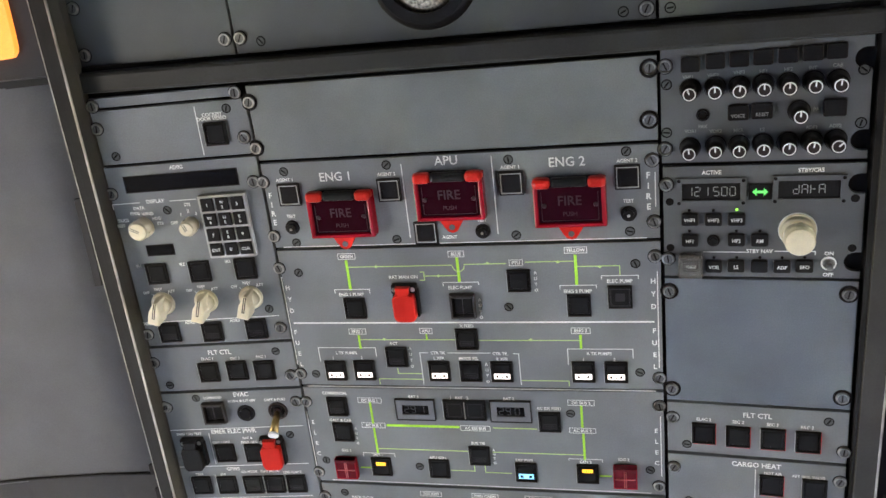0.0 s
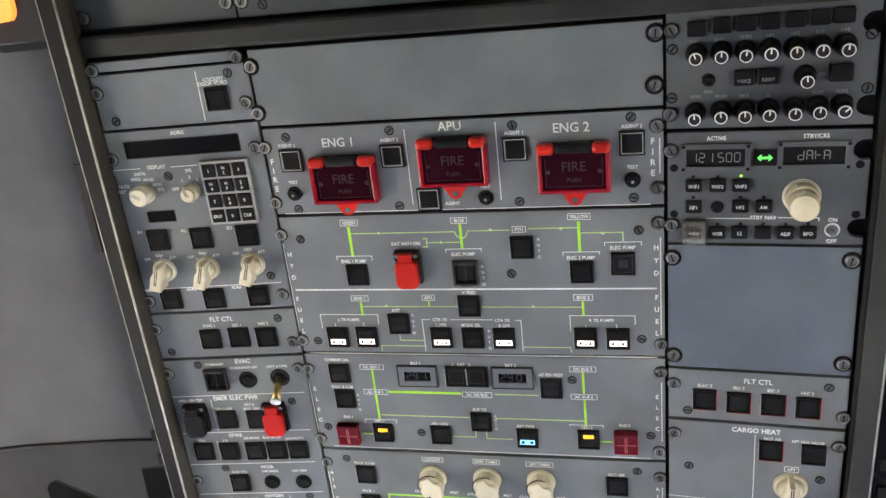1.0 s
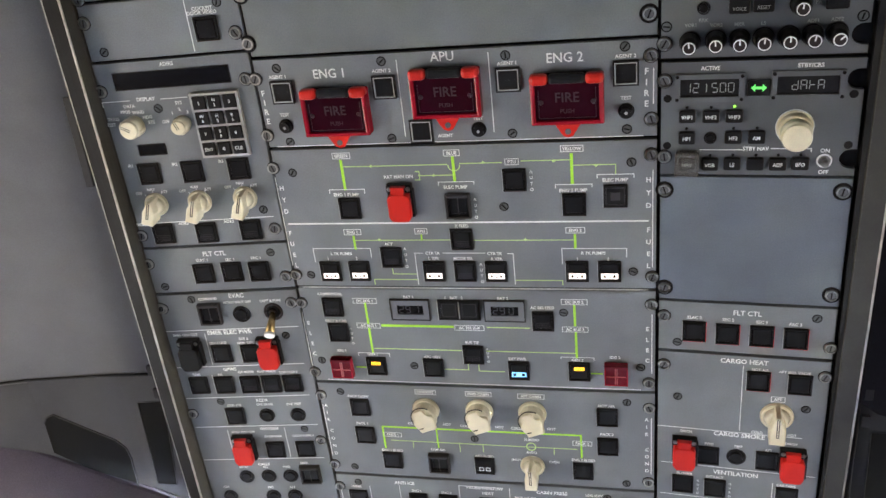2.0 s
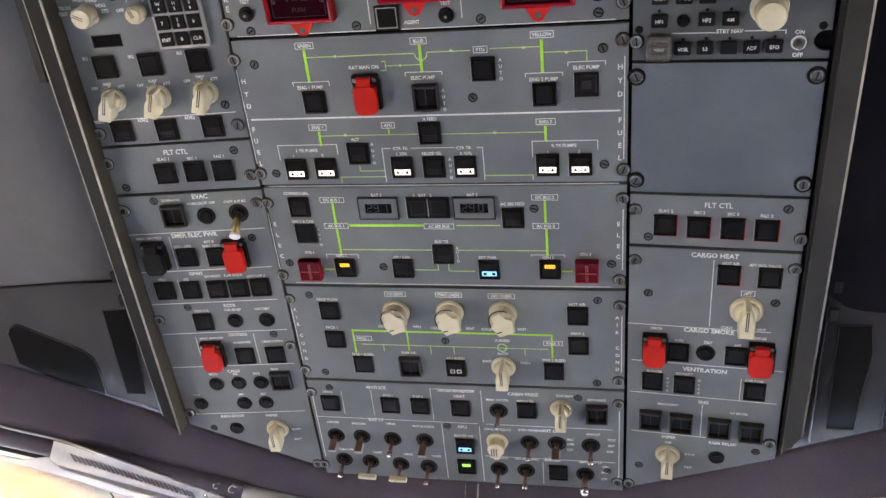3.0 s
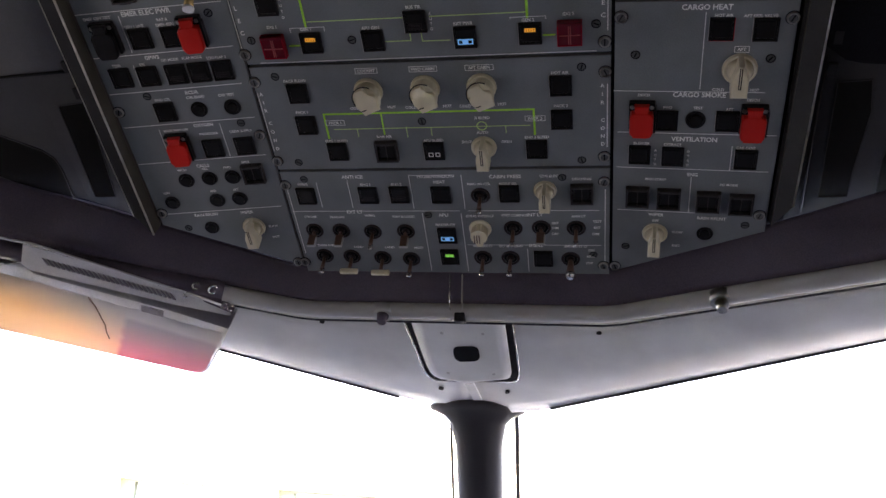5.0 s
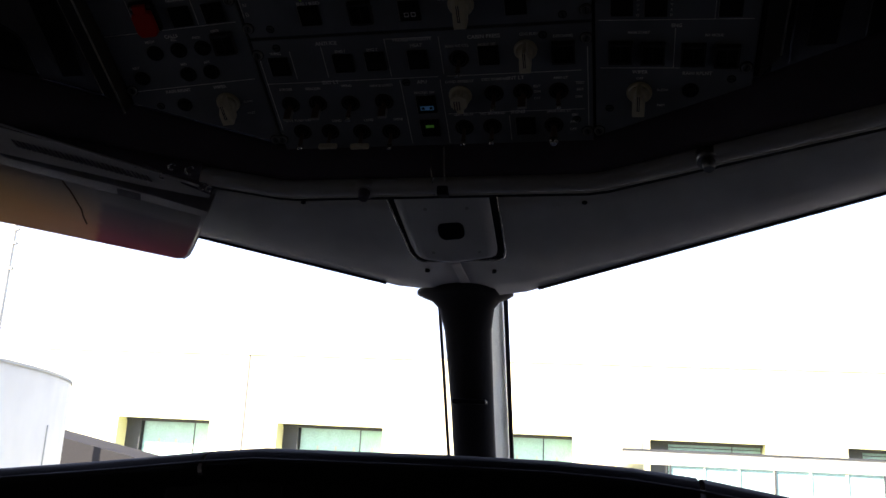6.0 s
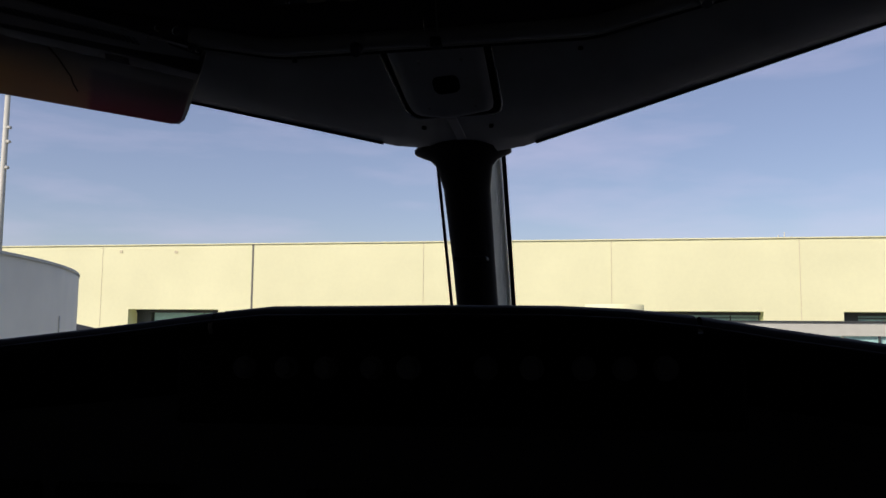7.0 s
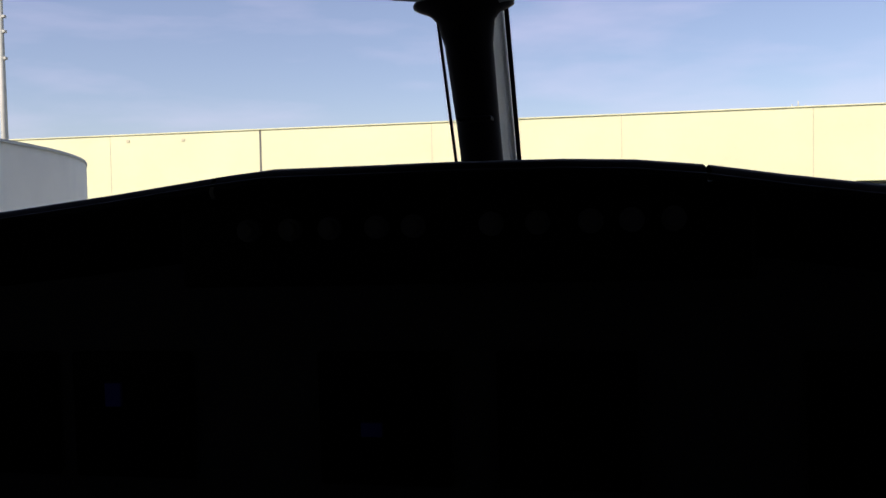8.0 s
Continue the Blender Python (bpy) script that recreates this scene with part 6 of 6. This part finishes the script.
for x0, x1 in ((-1.0, -0.2568), (-0.2516, 0.2722), (0.2774, 1.0)):
    solid("hood", lambda bm: hood(bm, x0, x1), (SHIELD,), parent=shield)
solid("piping", lambda bm: tube(bm, [(x, 0.2755, z - 0.012) for x, z in GLARE], 0.0016, 8), (UPPER_LINER,), parent=shield, label="grey piping along the padded edge")
solid("control_unit", lambda bm: box(bm, -0.30, 0.32, 0.285, 0.50, -0.60, -0.500, 0.006), (BLACK,), parent=shield)
for x in (-0.235, -0.14, 0.09, 0.18):
    solid("dark_window", lambda bm: box(bm, x - 0.022, x + 0.022, 0.283, 0.290, -0.520, -0.508, 0.001), (SMOKE,), parent=shield)


KNOB_GREY = material("grey_knob_plastic", (0.30, 0.30, 0.30), 0.4)


def fcu_knob(bm):
    cyl(bm, 0.013, 0.012, 0.0, 0.014, 24)
    cyl(bm, 0.009, 0.008, 0.014, 0.022, 24)


for x in (-0.212, -0.164, -0.119, -0.067, -0.027, 0.056, 0.104, 0.158, 0.199, 0.240):
    kn = solid("selector_knob", fcu_knob, (KNOB_GREY,), parent=shield)
    kn.matrix_local = pose(x, 0.285, -0.537, 90)

# main instrument panel with dark screens
dash = thing("instrument_panel", "dark main instrument panel with unlit screens", "instrument panel", AIR)
solid("board", lambda bm: box(bm, -1.0, 1.0, 0.44, 0.48, -1.15, -0.56, 0.004), (SHELL,), parent=dash)
for x in (-0.66, -0.46, -0.11, 0.12, 0.48, 0.68):
    scr = solid("screen", lambda bm: box(bm, -0.085, 0.085, -0.012, 0.0, -0.085, 0.085, 0.003), (SMOKE,), parent=dash)
    scr.location = (x, 0.44, -0.78)

GLOW_BLUE = material("faint_blue_display", (0.10, 0.12, 0.9), 0.4, emit=0.0003)
for x, z, w, h in ((-0.124, -0.793, 0.014, 0.009), (-0.482, -0.752, 0.012, 0.016)):
    solid("small_display", lambda bm: box(bm, x - w, x + w, 0.422, 0.428, z - h, z + h, 0.001), (GLOW_BLUE,), parent=dash, label="faint blue lit display")

# sun visor
VISOR_RAIL = material("grey_visor_rail", (0.54, 0.54, 0.55), 0.4)
VISOR = material("smoked_visor", (0.57, 0.57, 0.60), 0.25)
BAND = material("smoked_visor_band", (0.36, 0.36, 0.39), 0.35)
DARK_BAND = material("dark_visor_band", (0.37, 0.35, 0.39), 0.35)
FILM = material("graded_film", (0.9, 0.6, 0.2), 0.3, grain=0.05, stain=0.25, stain_scale=9)
fn = FILM.node_tree
place = fn.nodes.new("ShaderNodeUVMap")
split = fn.nodes.new("ShaderNodeSeparateXYZ")
blur = fn.nodes.new("ShaderNodeTexNoise")
blur.inputs["Scale"].default_value = 5.0
shift = fn.nodes.new("ShaderNodeMath")
shift.operation, shift.inputs[1].default_value = "MULTIPLY_ADD", 0.05
tones = fn.nodes.new("ShaderNodeValToRGB")
tones.color_ramp.elements[0].color, tones.color_ramp.elements[1].color = (0.84, 0.61, 0.43, 1), (0.62, 0.28, 0.29, 1)
for at, tone in ((0.50, (0.84, 0.62, 0.43, 1)), (0.735, (0.82, 0.58, 0.43, 1)), (0.75, (0.64, 0.28, 0.29, 1))):
    tones.color_ramp.elements.new(at).color = tone
fade = fn.nodes.new("ShaderNodeMapRange")
fade.inputs["From Min"].default_value, fade.inputs["From Max"].default_value = 0.44, 0.92
mixed = fn.nodes.new("ShaderNodeMix")
mixed.data_type = "RGBA"
wedge = fn.nodes.new("ShaderNodeMath")
wedge.operation, wedge.inputs[1].default_value = "MULTIPLY_ADD", -0.40
wedge_edge = fn.nodes.new("ShaderNodeMapRange")
wedge_edge.inputs["From Min"].default_value, wedge_edge.inputs["From Max"].default_value = 0.155, 0.205
wedge_part = fn.nodes.new("ShaderNodeMath")
wedge_part.operation = "MULTIPLY"
greys = fn.nodes.new("ShaderNodeMix")
greys.data_type = "RGBA"
greys.inputs[6].default_value, greys.inputs[7].default_value = (0.66, 0.66, 0.69, 1), (0.47, 0.47, 0.53, 1)
lower = fn.nodes.new("ShaderNodeMath")
lower.operation, lower.inputs[1].default_value = "MULTIPLY_ADD", 0.10
fn.links.new(place.outputs[0], split.inputs[0])
fn.links.new(place.outputs[0], blur.inputs["Vector"])
fn.links.new(blur.outputs[0], shift.inputs[0])
fn.links.new(split.outputs[0], shift.inputs[2])
fn.links.new(shift.outputs[0], tones.inputs[0])
fn.links.new(blur.outputs[0], lower.inputs[0])
fn.links.new(split.outputs[1], lower.inputs[2])
outboard = fn.nodes.new("ShaderNodeMapRange")
outboard.inputs["From Min"].default_value, outboard.inputs["From Max"].default_value = 0.70, 0.33
outboard.inputs["To Min"].default_value, outboard.inputs["To Max"].default_value = 0.0, 0.34
inboard = fn.nodes.new("ShaderNodeMapRange")
inboard.inputs["From Min"].default_value, inboard.inputs["From Max"].default_value = 0.705, 0.725
inboard.inputs["To Min"].default_value, inboard.inputs["To Max"].default_value = 0.0, -0.14
both = fn.nodes.new("ShaderNodeMath")
fn.links.new(split.outputs[0], inboard.inputs["Value"])
fn.links.new(split.outputs[0], wedge.inputs[0])
fn.links.new(split.outputs[1], wedge.inputs[2])
fn.links.new(wedge.outputs[0], wedge_edge.inputs["Value"])
side_on = fn.nodes.new("ShaderNodeMapRange")
side_on.inputs["From Min"].default_value, side_on.inputs["From Max"].default_value = 0.705, 0.725
fn.links.new(split.outputs[0], side_on.inputs["Value"])
fn.links.new(wedge_edge.outputs[0], wedge_part.inputs[0])
fn.links.new(side_on.outputs[0], wedge_part.inputs[1])
fn.links.new(wedge_part.outputs[0], greys.inputs[0])
fn.links.new(greys.outputs[2], mixed.inputs[6])
fn.links.new(outboard.outputs[0], both.inputs[0])
fn.links.new(inboard.outputs[0], both.inputs[1])
raised = fn.nodes.new("ShaderNodeMath")
fn.links.new(split.outputs[0], outboard.inputs["Value"])
fn.links.new(lower.outputs[0], raised.inputs[0])
fn.links.new(both.outputs[0], raised.inputs[1])
fn.links.new(raised.outputs[0], fade.inputs["Value"])
fn.links.new(fade.outputs[0], mixed.inputs[0])
fn.links.new(tones.outputs[0], mixed.inputs[7])
fn.links.new(mixed.outputs[2], fn.nodes["Principled BSDF"].inputs["Base Color"])
for mat, share in ((VISOR, 0.85), (FILM, 0.88), (BAND, 0.65), (DARK_BAND, 0.8)):
    nt = mat.node_tree
    glow = nt.nodes.new("ShaderNodeBsdfTranslucent")
    blend = nt.nodes.new("ShaderNodeMixShader")
    blend.inputs[0].default_value = share
    nt.links.new(nt.nodes["Principled BSDF"].inputs["Base Color"].links[0].from_socket, glow.inputs["Color"])
    nt.links.new(nt.nodes["Principled BSDF"].outputs[0], blend.inputs[1])
    nt.links.new(glow.outputs[0], blend.inputs[2])
    nt.links.new(blend.outputs[0], nt.nodes["Material Output"].inputs["Surface"])
visor = thing("sun_visor", "folded translucent sun visor with orange and red film", "sun visor", AIR)
V_TL, V_TR, V_BR, V_BL = Vector((-0.60, 0.050, -0.150)), Vector((-0.252, 0.247, -0.180)), Vector((-0.300, 0.285, -0.257)), Vector((-0.6072, 0.1023, -0.2196))


def on_visor(a, b, lift=0.0):
    """a: 0 to 1 from outboard to inboard; b: 0 to 1 from the hinge down."""
    p = V_TL.lerp(V_TR, a).lerp(V_BL.lerp(V_BR, a), b)
    n = (V_TR - V_TL).cross(V_BL - V_TL).normalized()
    return p + (n if n.y < 0 else -n) * lift


def visor_plate(bm, outline, z0, z1):
    uv = bm.loops.layers.uv.new("UVMap")
    low = [bm.verts.new(on_visor(a, b, z0)) for a, b in outline]
    top = [bm.verts.new(on_visor(a, b, z1)) for a, b in outline]
    spot = {v: p for ring in (low, top) for v, p in zip(ring, outline)}
    made = [bm.faces.new(low[::-1]), bm.faces.new(top)]
    for i in range(len(low)):
        j = (i + 1) % len(low)
        made.append(bm.faces.new((low[i], low[j], top[j], top[i])))
    for f in made:
        for corner in f.loops:
            corner[uv].uv = spot[corner.vert]


solid("board", lambda bm: visor_plate(bm, [(0, 0.25), (0.34, 0.17), (0.40, 0.06), (0.44, 0.02), (1, 0), (1, 0.80), (0.997, 0.92), (0.985, 0.98), (0.965, 1.0), (0, 1)], 0, 0.0025), (VISOR,), parent=visor)
solid("film", lambda bm: visor_plate(bm, [(0.0, 0.30), (0.34, 0.24), (0.46, 0.26), (0.99, 0.40), (0.992, 0.80), (0.99, 0.92), (0.978, 0.975), (0.96, 0.99), (0.0, 0.99)], 0.0026, 0.0030), (FILM,), parent=visor, label="yellow to red graded film")
solid("smoky_band", lambda bm: visor_plate(bm, [(0.421, 0.095), (0.80, 0.155), (0.80, 0.245), (0.62, 0.205), (0.441, 0.155)], 0.0032, 0.0038), (BAND,), parent=visor, label="smoky grey band")
solid("dark_band", lambda bm: visor_plate(bm, [(0.80, 0.155), (0.90, 0.14), (0.998, 0.09), (0.998, 0.325), (0.90, 0.285), (0.80, 0.245)], 0.0032, 0.0038), (DARK_BAND,), parent=visor, label="dark plum grey band")
solid("edge_bead", lambda bm: tube(bm, [on_visor(a, b, 0.002) for a, b in ((0.999, 0.05), (1.001, 0.30), (1.001, 0.80), (0.998, 0.92), (0.985, 0.985))], 0.0009, 6), (TRIM,), parent=visor, label="pale edge bead")
solid("clip", lambda bm: visor_plate(bm, [(0.738, 0.255), (0.803, 0.270), (0.808, 0.345), (0.744, 0.330)], 0.0040, 0.006), (DARK_BAND,), parent=visor)
solid("cord", lambda bm: tube(bm, [on_visor(a, b, 0.004) for a, b in ((0.593, 0.305), (0.618, 0.41), (0.643, 0.55), (0.657, 0.62), (0.664, 0.70), (0.679, 0.79))], 0.0008, 6), (BROWN,), parent=visor)
def slanted_rail(bm):
    outline = [(0.415, -0.27), (0.455, -0.262), (0.858, -0.06), (0.93, -0.02), (0.985, 0.02), (0.985, 0.14), (0.82, 0.150), (0.43, 0.095), (0.41, 0.02)]
    near = [bm.verts.new(on_visor(a, b, 0.004 + 0.035 * (0.22 - b))) for a, b in outline]
    back = [bm.verts.new(on_visor(a, b, 0.001 + 0.035 * (0.22 - b))) for a, b in outline]
    bm.faces.new(near)
    bm.faces.new(back[::-1])
    for i in range(len(near)):
        j = (i + 1) % len(near)
        bm.faces.new((back[i], back[j], near[j], near[i]))


solid("rail", slanted_rail, (VISOR_RAIL,), parent=visor, label="pale ticked hinge rail")
for k in range(27):
    f = k / 26
    a, b0, b1 = 0.462 + 0.340 * f, -0.131 + 0.12 * f, -0.050 + 0.115 * f
    solid("louvre", lambda bm: visor_plate(bm, [(a, b0), (a + 0.003, b0), (a + 0.022, b1), (a + 0.015, b1)], 0.0041 + 0.035 * (0.22 - b1), 0.0048 + 0.035 * (0.22 - b0)), (DARK_BAND,), parent=visor)
solid("hinge_rod", lambda bm: tube(bm, [on_visor(a, b, 0.020) for a, b in ((0.10, -0.30), (0.30, -0.285), (0.440, -0.295), (0.858, -0.082), (0.945, -0.03))], 0.0014, 10), (VISOR_RAIL,), parent=visor)
for a, b, r in ((0.860, -0.20, 0.008), (0.906, -0.20, 0.010), (0.845, -0.065, 0.006), (0.953, -0.03, 0.007), (0.972, -0.02, 0.006)):
    solid("bracket", lambda bm: tube(bm, [on_visor(a + r * math.cos(radians(k)), b + 5 * r * math.sin(radians(k)), 0.020) for k in range(40, 321, 20)], 0.0012, 8), (CHROME,), parent=visor, label="bright hinge clip")
solid("hinge_block", lambda bm: visor_plate(bm, [(0.860, -0.14), (0.92, -0.16), (0.985, -0.02), (0.985, 0.06), (0.90, -0.01)], 0.004, 0.017), (LIP,), parent=visor)


# ---- outside ----
CREAM_WALL = material("cream_facade_render", (0.81, 0.79, 0.47), 0.85, grain=0.012, grain_scale=5, stain=0.05, stain_scale=0.25, bump=0.02)
APRON = material("asphalt_apron", (0.085, 0.083, 0.080), 0.9, grain=0.1, grain_scale=3, stain=0.2, stain_scale=0.1)
PALE = material("pale_grey_cladding", (0.50, 0.495, 0.41), 0.6, grain=0.03, grain_scale=4, stain=0.05, stain_scale=0.5)
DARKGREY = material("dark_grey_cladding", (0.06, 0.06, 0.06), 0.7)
PANE = material("green_tinted_glass", (0.40, 0.66, 0.58), 0.25, grain=0.05, grain_scale=2)
FRAME = material("dark_window_frame", (0.05, 0.055, 0.055), 0.5)
solid("ground", lambda bm: bm.faces.new([bm.verts.new(p) for p in ((-3000, -3000, 0), (3000, -3000, 0), (3000, 3000, 0), (-3000, 3000, 0))]), (APRON,), Matrix(), "grey asphalt airport apron", "ground", "structure")
WALL_Y, ROOF = 45.0, 9.78
OPENINGS = [(-37.2, -31.6), (-27.1, -21.5), (-17.5, -11.5), (-7.4, -1.4), (2.5, 8.1), (11.9, 17.6), (21.6, 27.2)]
WIN_LOW, WIN_TOP = 3.2, 6.06
terminal = thing("terminal_building", "long cream terminal building with recessed green windows", "building", pose(0, WALL_Y, 0))


XS = [-80.0] + [x for o in OPENINGS for x in o] + [60.0]
solid("upper_wall", lambda bm: box(bm, -80, 60, 0, 14, WIN_TOP, ROOF), (CREAM_WALL,), parent=terminal)
solid("lower_wall", lambda bm: box(bm, -80, 60, 0, 14, -0.2, WIN_LOW), (CREAM_WALL,), parent=terminal)
for x0, x1 in zip(XS[::2], XS[1::2]):
    solid("pier", lambda bm: box(bm, x0, x1, 0, 14, WIN_LOW, WIN_TOP), (CREAM_WALL,), parent=terminal)
solid("coping", lambda bm: box(bm, -80, 60, -0.06, 14.05, ROOF, ROOF + 0.06), (CREAM_WALL,), parent=terminal)
DARK_JOINT = material("grey_joint_sealant", (0.15, 0.145, 0.12), 0.9)
SOFT_JOINT = material("cream_joint_sealant", (0.66, 0.59, 0.38), 0.9)
for x, z in ((-27.72, 9.43), (-24.22, 9.38)):
    vent = solid("wall_vent", lambda bm: box(bm, -0.10, 0.10, -0.03, 0.0, -0.08, 0.08, 0.01), (SOFT_JOINT,), parent=terminal, label="small weathered wall vent")
    vent.location = (x, 0, z)
aerial = solid("roof_aerial", lambda bm: [tube(bm, [(dx, 0, 0), (dx, 0, h)], 0.03, 8) for dx, h in ((-0.3, 0.35), (0.0, 0.5), (0.35, 0.3))], (PALE,), parent=terminal, label="thin roof aerials")
aerial.location = (9.6, 2.0, ROOF + 0.05)
for x, w in ((-28.9, 0.03), (-19.48, 0.11), (-9.55, 0.03), (0.55, 0.03), (9.9, 0.03), (19.8, 0.03)):
    jt = solid("joint", lambda bm: box(bm, -w / 2, w / 2, -0.012, 0.0, 3.0, ROOF - 0.02), (DARK_JOINT if w > 0.1 else SOFT_JOINT,), parent=terminal)
    jt.location.x = x
for x0, x1 in OPENINGS:
    # lintel and left jamb take the dark frame colour to paint the recess's shade
    win = solid("window", lambda bm: box(bm, x0, x1, 0.9, 1.38, WIN_TOP - 0.16, WIN_TOP - 0.01), (FRAME,), parent=terminal, label="window with green panes and a lintel darkened for shade")
    solid("shaded_jamb", lambda bm: box(bm, x0, x0 + 0.9, 1.0, 1.34, WIN_LOW, WIN_TOP - 0.16), (FRAME,), parent=win)
    bars = (x0 + 0.95, x0 + (x1 - x0) * 0.74, x1 - 0.03)
    for x in bars:
        solid("mullion", lambda bm: box(bm, x - 0.025, x + 0.025, 1.24, 1.34, WIN_LOW, WIN_TOP - 0.16), (FRAME,), parent=win)
    for xa, xb in zip(bars, bars[1:]):
        solid("pane", lambda bm: box(bm, xa + 0.025, xb - 0.025, 1.27, 1.31, WIN_LOW, WIN_TOP - 0.16), (PANE,), parent=win)
    for k in range(3 if x0 > 1 else 0):
        zl = WIN_TOP - 0.30 - 0.16 * k
        solid("louvre", lambda bm: box(bm, x0 + 0.9, x1 - 0.03, 1.18, 1.235, zl - 0.02, zl + 0.02), (FRAME,), parent=win)
    for k in range(4):
        xb = x0 + 2.0 + k * 1.05
        solid("blind_gap", lambda bm: box(bm, xb - 0.05, xb + 0.05, 1.24, 1.268, WIN_LOW, WIN_TOP - 1.1), (PALE,), parent=win)
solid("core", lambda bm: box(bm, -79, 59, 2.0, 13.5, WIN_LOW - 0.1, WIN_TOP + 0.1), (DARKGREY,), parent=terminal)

# round jet bridge rotunda
WHITE_CLAD = material("white_painted_cladding", (0.84, 0.79, 0.60), 0.6, grain=0.03, grain_scale=4, stain=0.05, stain_scale=0.5)
rotunda = thing("rotunda", "round pale grey jet bridge rotunda", "jet bridge", pose(-7.94, 2.47, 0))
solid("drum", lambda bm: cyl(bm, 5.03, 5.03, 2.6, 5.125, 128), (WHITE_CLAD,), parent=rotunda)
solid("roof_rim", lambda bm: cyl(bm, 5.036, 5.036, 5.112, 5.130, 128, inner=4.9), (PALE,), parent=rotunda)
solid("column", lambda bm: cyl(bm, 0.9, 0.9, 0, 2.7, 32), (DARKGREY,), parent=rotunda)
solid("seam", lambda bm: box(bm, 4.99, 5.036, -0.006, 0.006, 2.6, 4.80), (PALE,), parent=rotunda).rotation_euler.z = radians(22)

# low dark grey gangway beyond the rotunda
GANGWAY = material("dark_gangway_cladding", (0.012, 0.012, 0.011), 0.8)
gangway = thing("gangway", "dark grey sloping gangway roof", "gangway", pose(0, 28.0, 0))
solid("side", lambda bm: [bm.faces.new(f) for f in [[bm.verts.new(p) for p in q] for q in ([(-24, 0, 5.67), (-15.4, 0, 4.02), (-15.4, 0, 0), (-24, 0, 0)], [(-24, 0, 5.67), (-24, 2.5, 5.67), (-15.4, 2.5, 4.02), (-15.4, 0, 4.02)])]], (GANGWAY,), parent=gangway)

# lamp pole
pole = thing("lamp_pole", "tall slim pale metal lamp pole", "lamp post", pose(-20.08, 25.0, 0))
solid("mast", lambda bm: cyl(bm, 0.15, 0.08, 0, 14.5, 20), (PALE,), parent=pole)

for z in (10.25, 11.15, 11.65):
    solid("fitting", lambda bm: box(bm, 0.04, 0.20, -0.06, 0.06, z, z + 0.10, 0.02), (PALE,), parent=pole)

# jet bridge tunnel before the terminal
tunnel = thing("jet_bridge", "jet bridge tunnel with pale roof band and green glass side", "jet bridge", pose(0, 28.0, 0))
solid("roof_band", lambda bm: box(bm, 0.84, 30, 0, 3.0, 4.80, 5.22), (PALE,), parent=tunnel)
solid("roof_edge", lambda bm: box(bm, 0.80, 30, -0.05, 3.05, 5.225, 5.265), (FRAME,), parent=tunnel)
solid("floor_beam", lambda bm: box(bm, 0.84, 30, 0, 3.0, 3.4, 4.0), (PALE,), parent=tunnel)
for k in range(18):
    solid("mullion", lambda bm: box(bm, 2.23 + 1.05 * k, (2.26 if k % 3 else 2.28) + 1.05 * k, 0.02, 0.12, 4.0, 4.80), (PALE if k % 3 else FRAME,), parent=tunnel)
    solid("pane", lambda bm: box(bm, 2.28 + 1.05 * k, 3.25 + 1.05 * k, 0.10, 0.14, 4.0, 4.80), (PANE,), parent=tunnel)
    if k % 2:
        solid("brace", lambda bm: tube(bm, [(2.25 + 1.05 * k, 0.2, 4.8), (3.25 + 1.05 * k, 0.2, 4.0)], 0.035, 6), (PALE,), parent=tunnel)
for x in (3.0, 12.0, 24.0):
    solid("leg", lambda bm: box(bm, x - 0.25, x + 0.25, 1.2, 1.7, 0, 3.45), (DARKGREY,), parent=tunnel)

# round plant housing behind the tunnel
drum = thing("round_housing", "white round housing on a plinth behind the bridge", "housing", pose(0.55, 33.0, 0))
solid("shell", lambda bm: cyl(bm, 1.12, 1.12, 4.0, 5.93, 48), (CREAM_WALL,), parent=drum)
solid("plinth", lambda bm: cyl(bm, 1.0, 1.0, 0, 4.0, 32), (DARKGREY,), parent=drum)
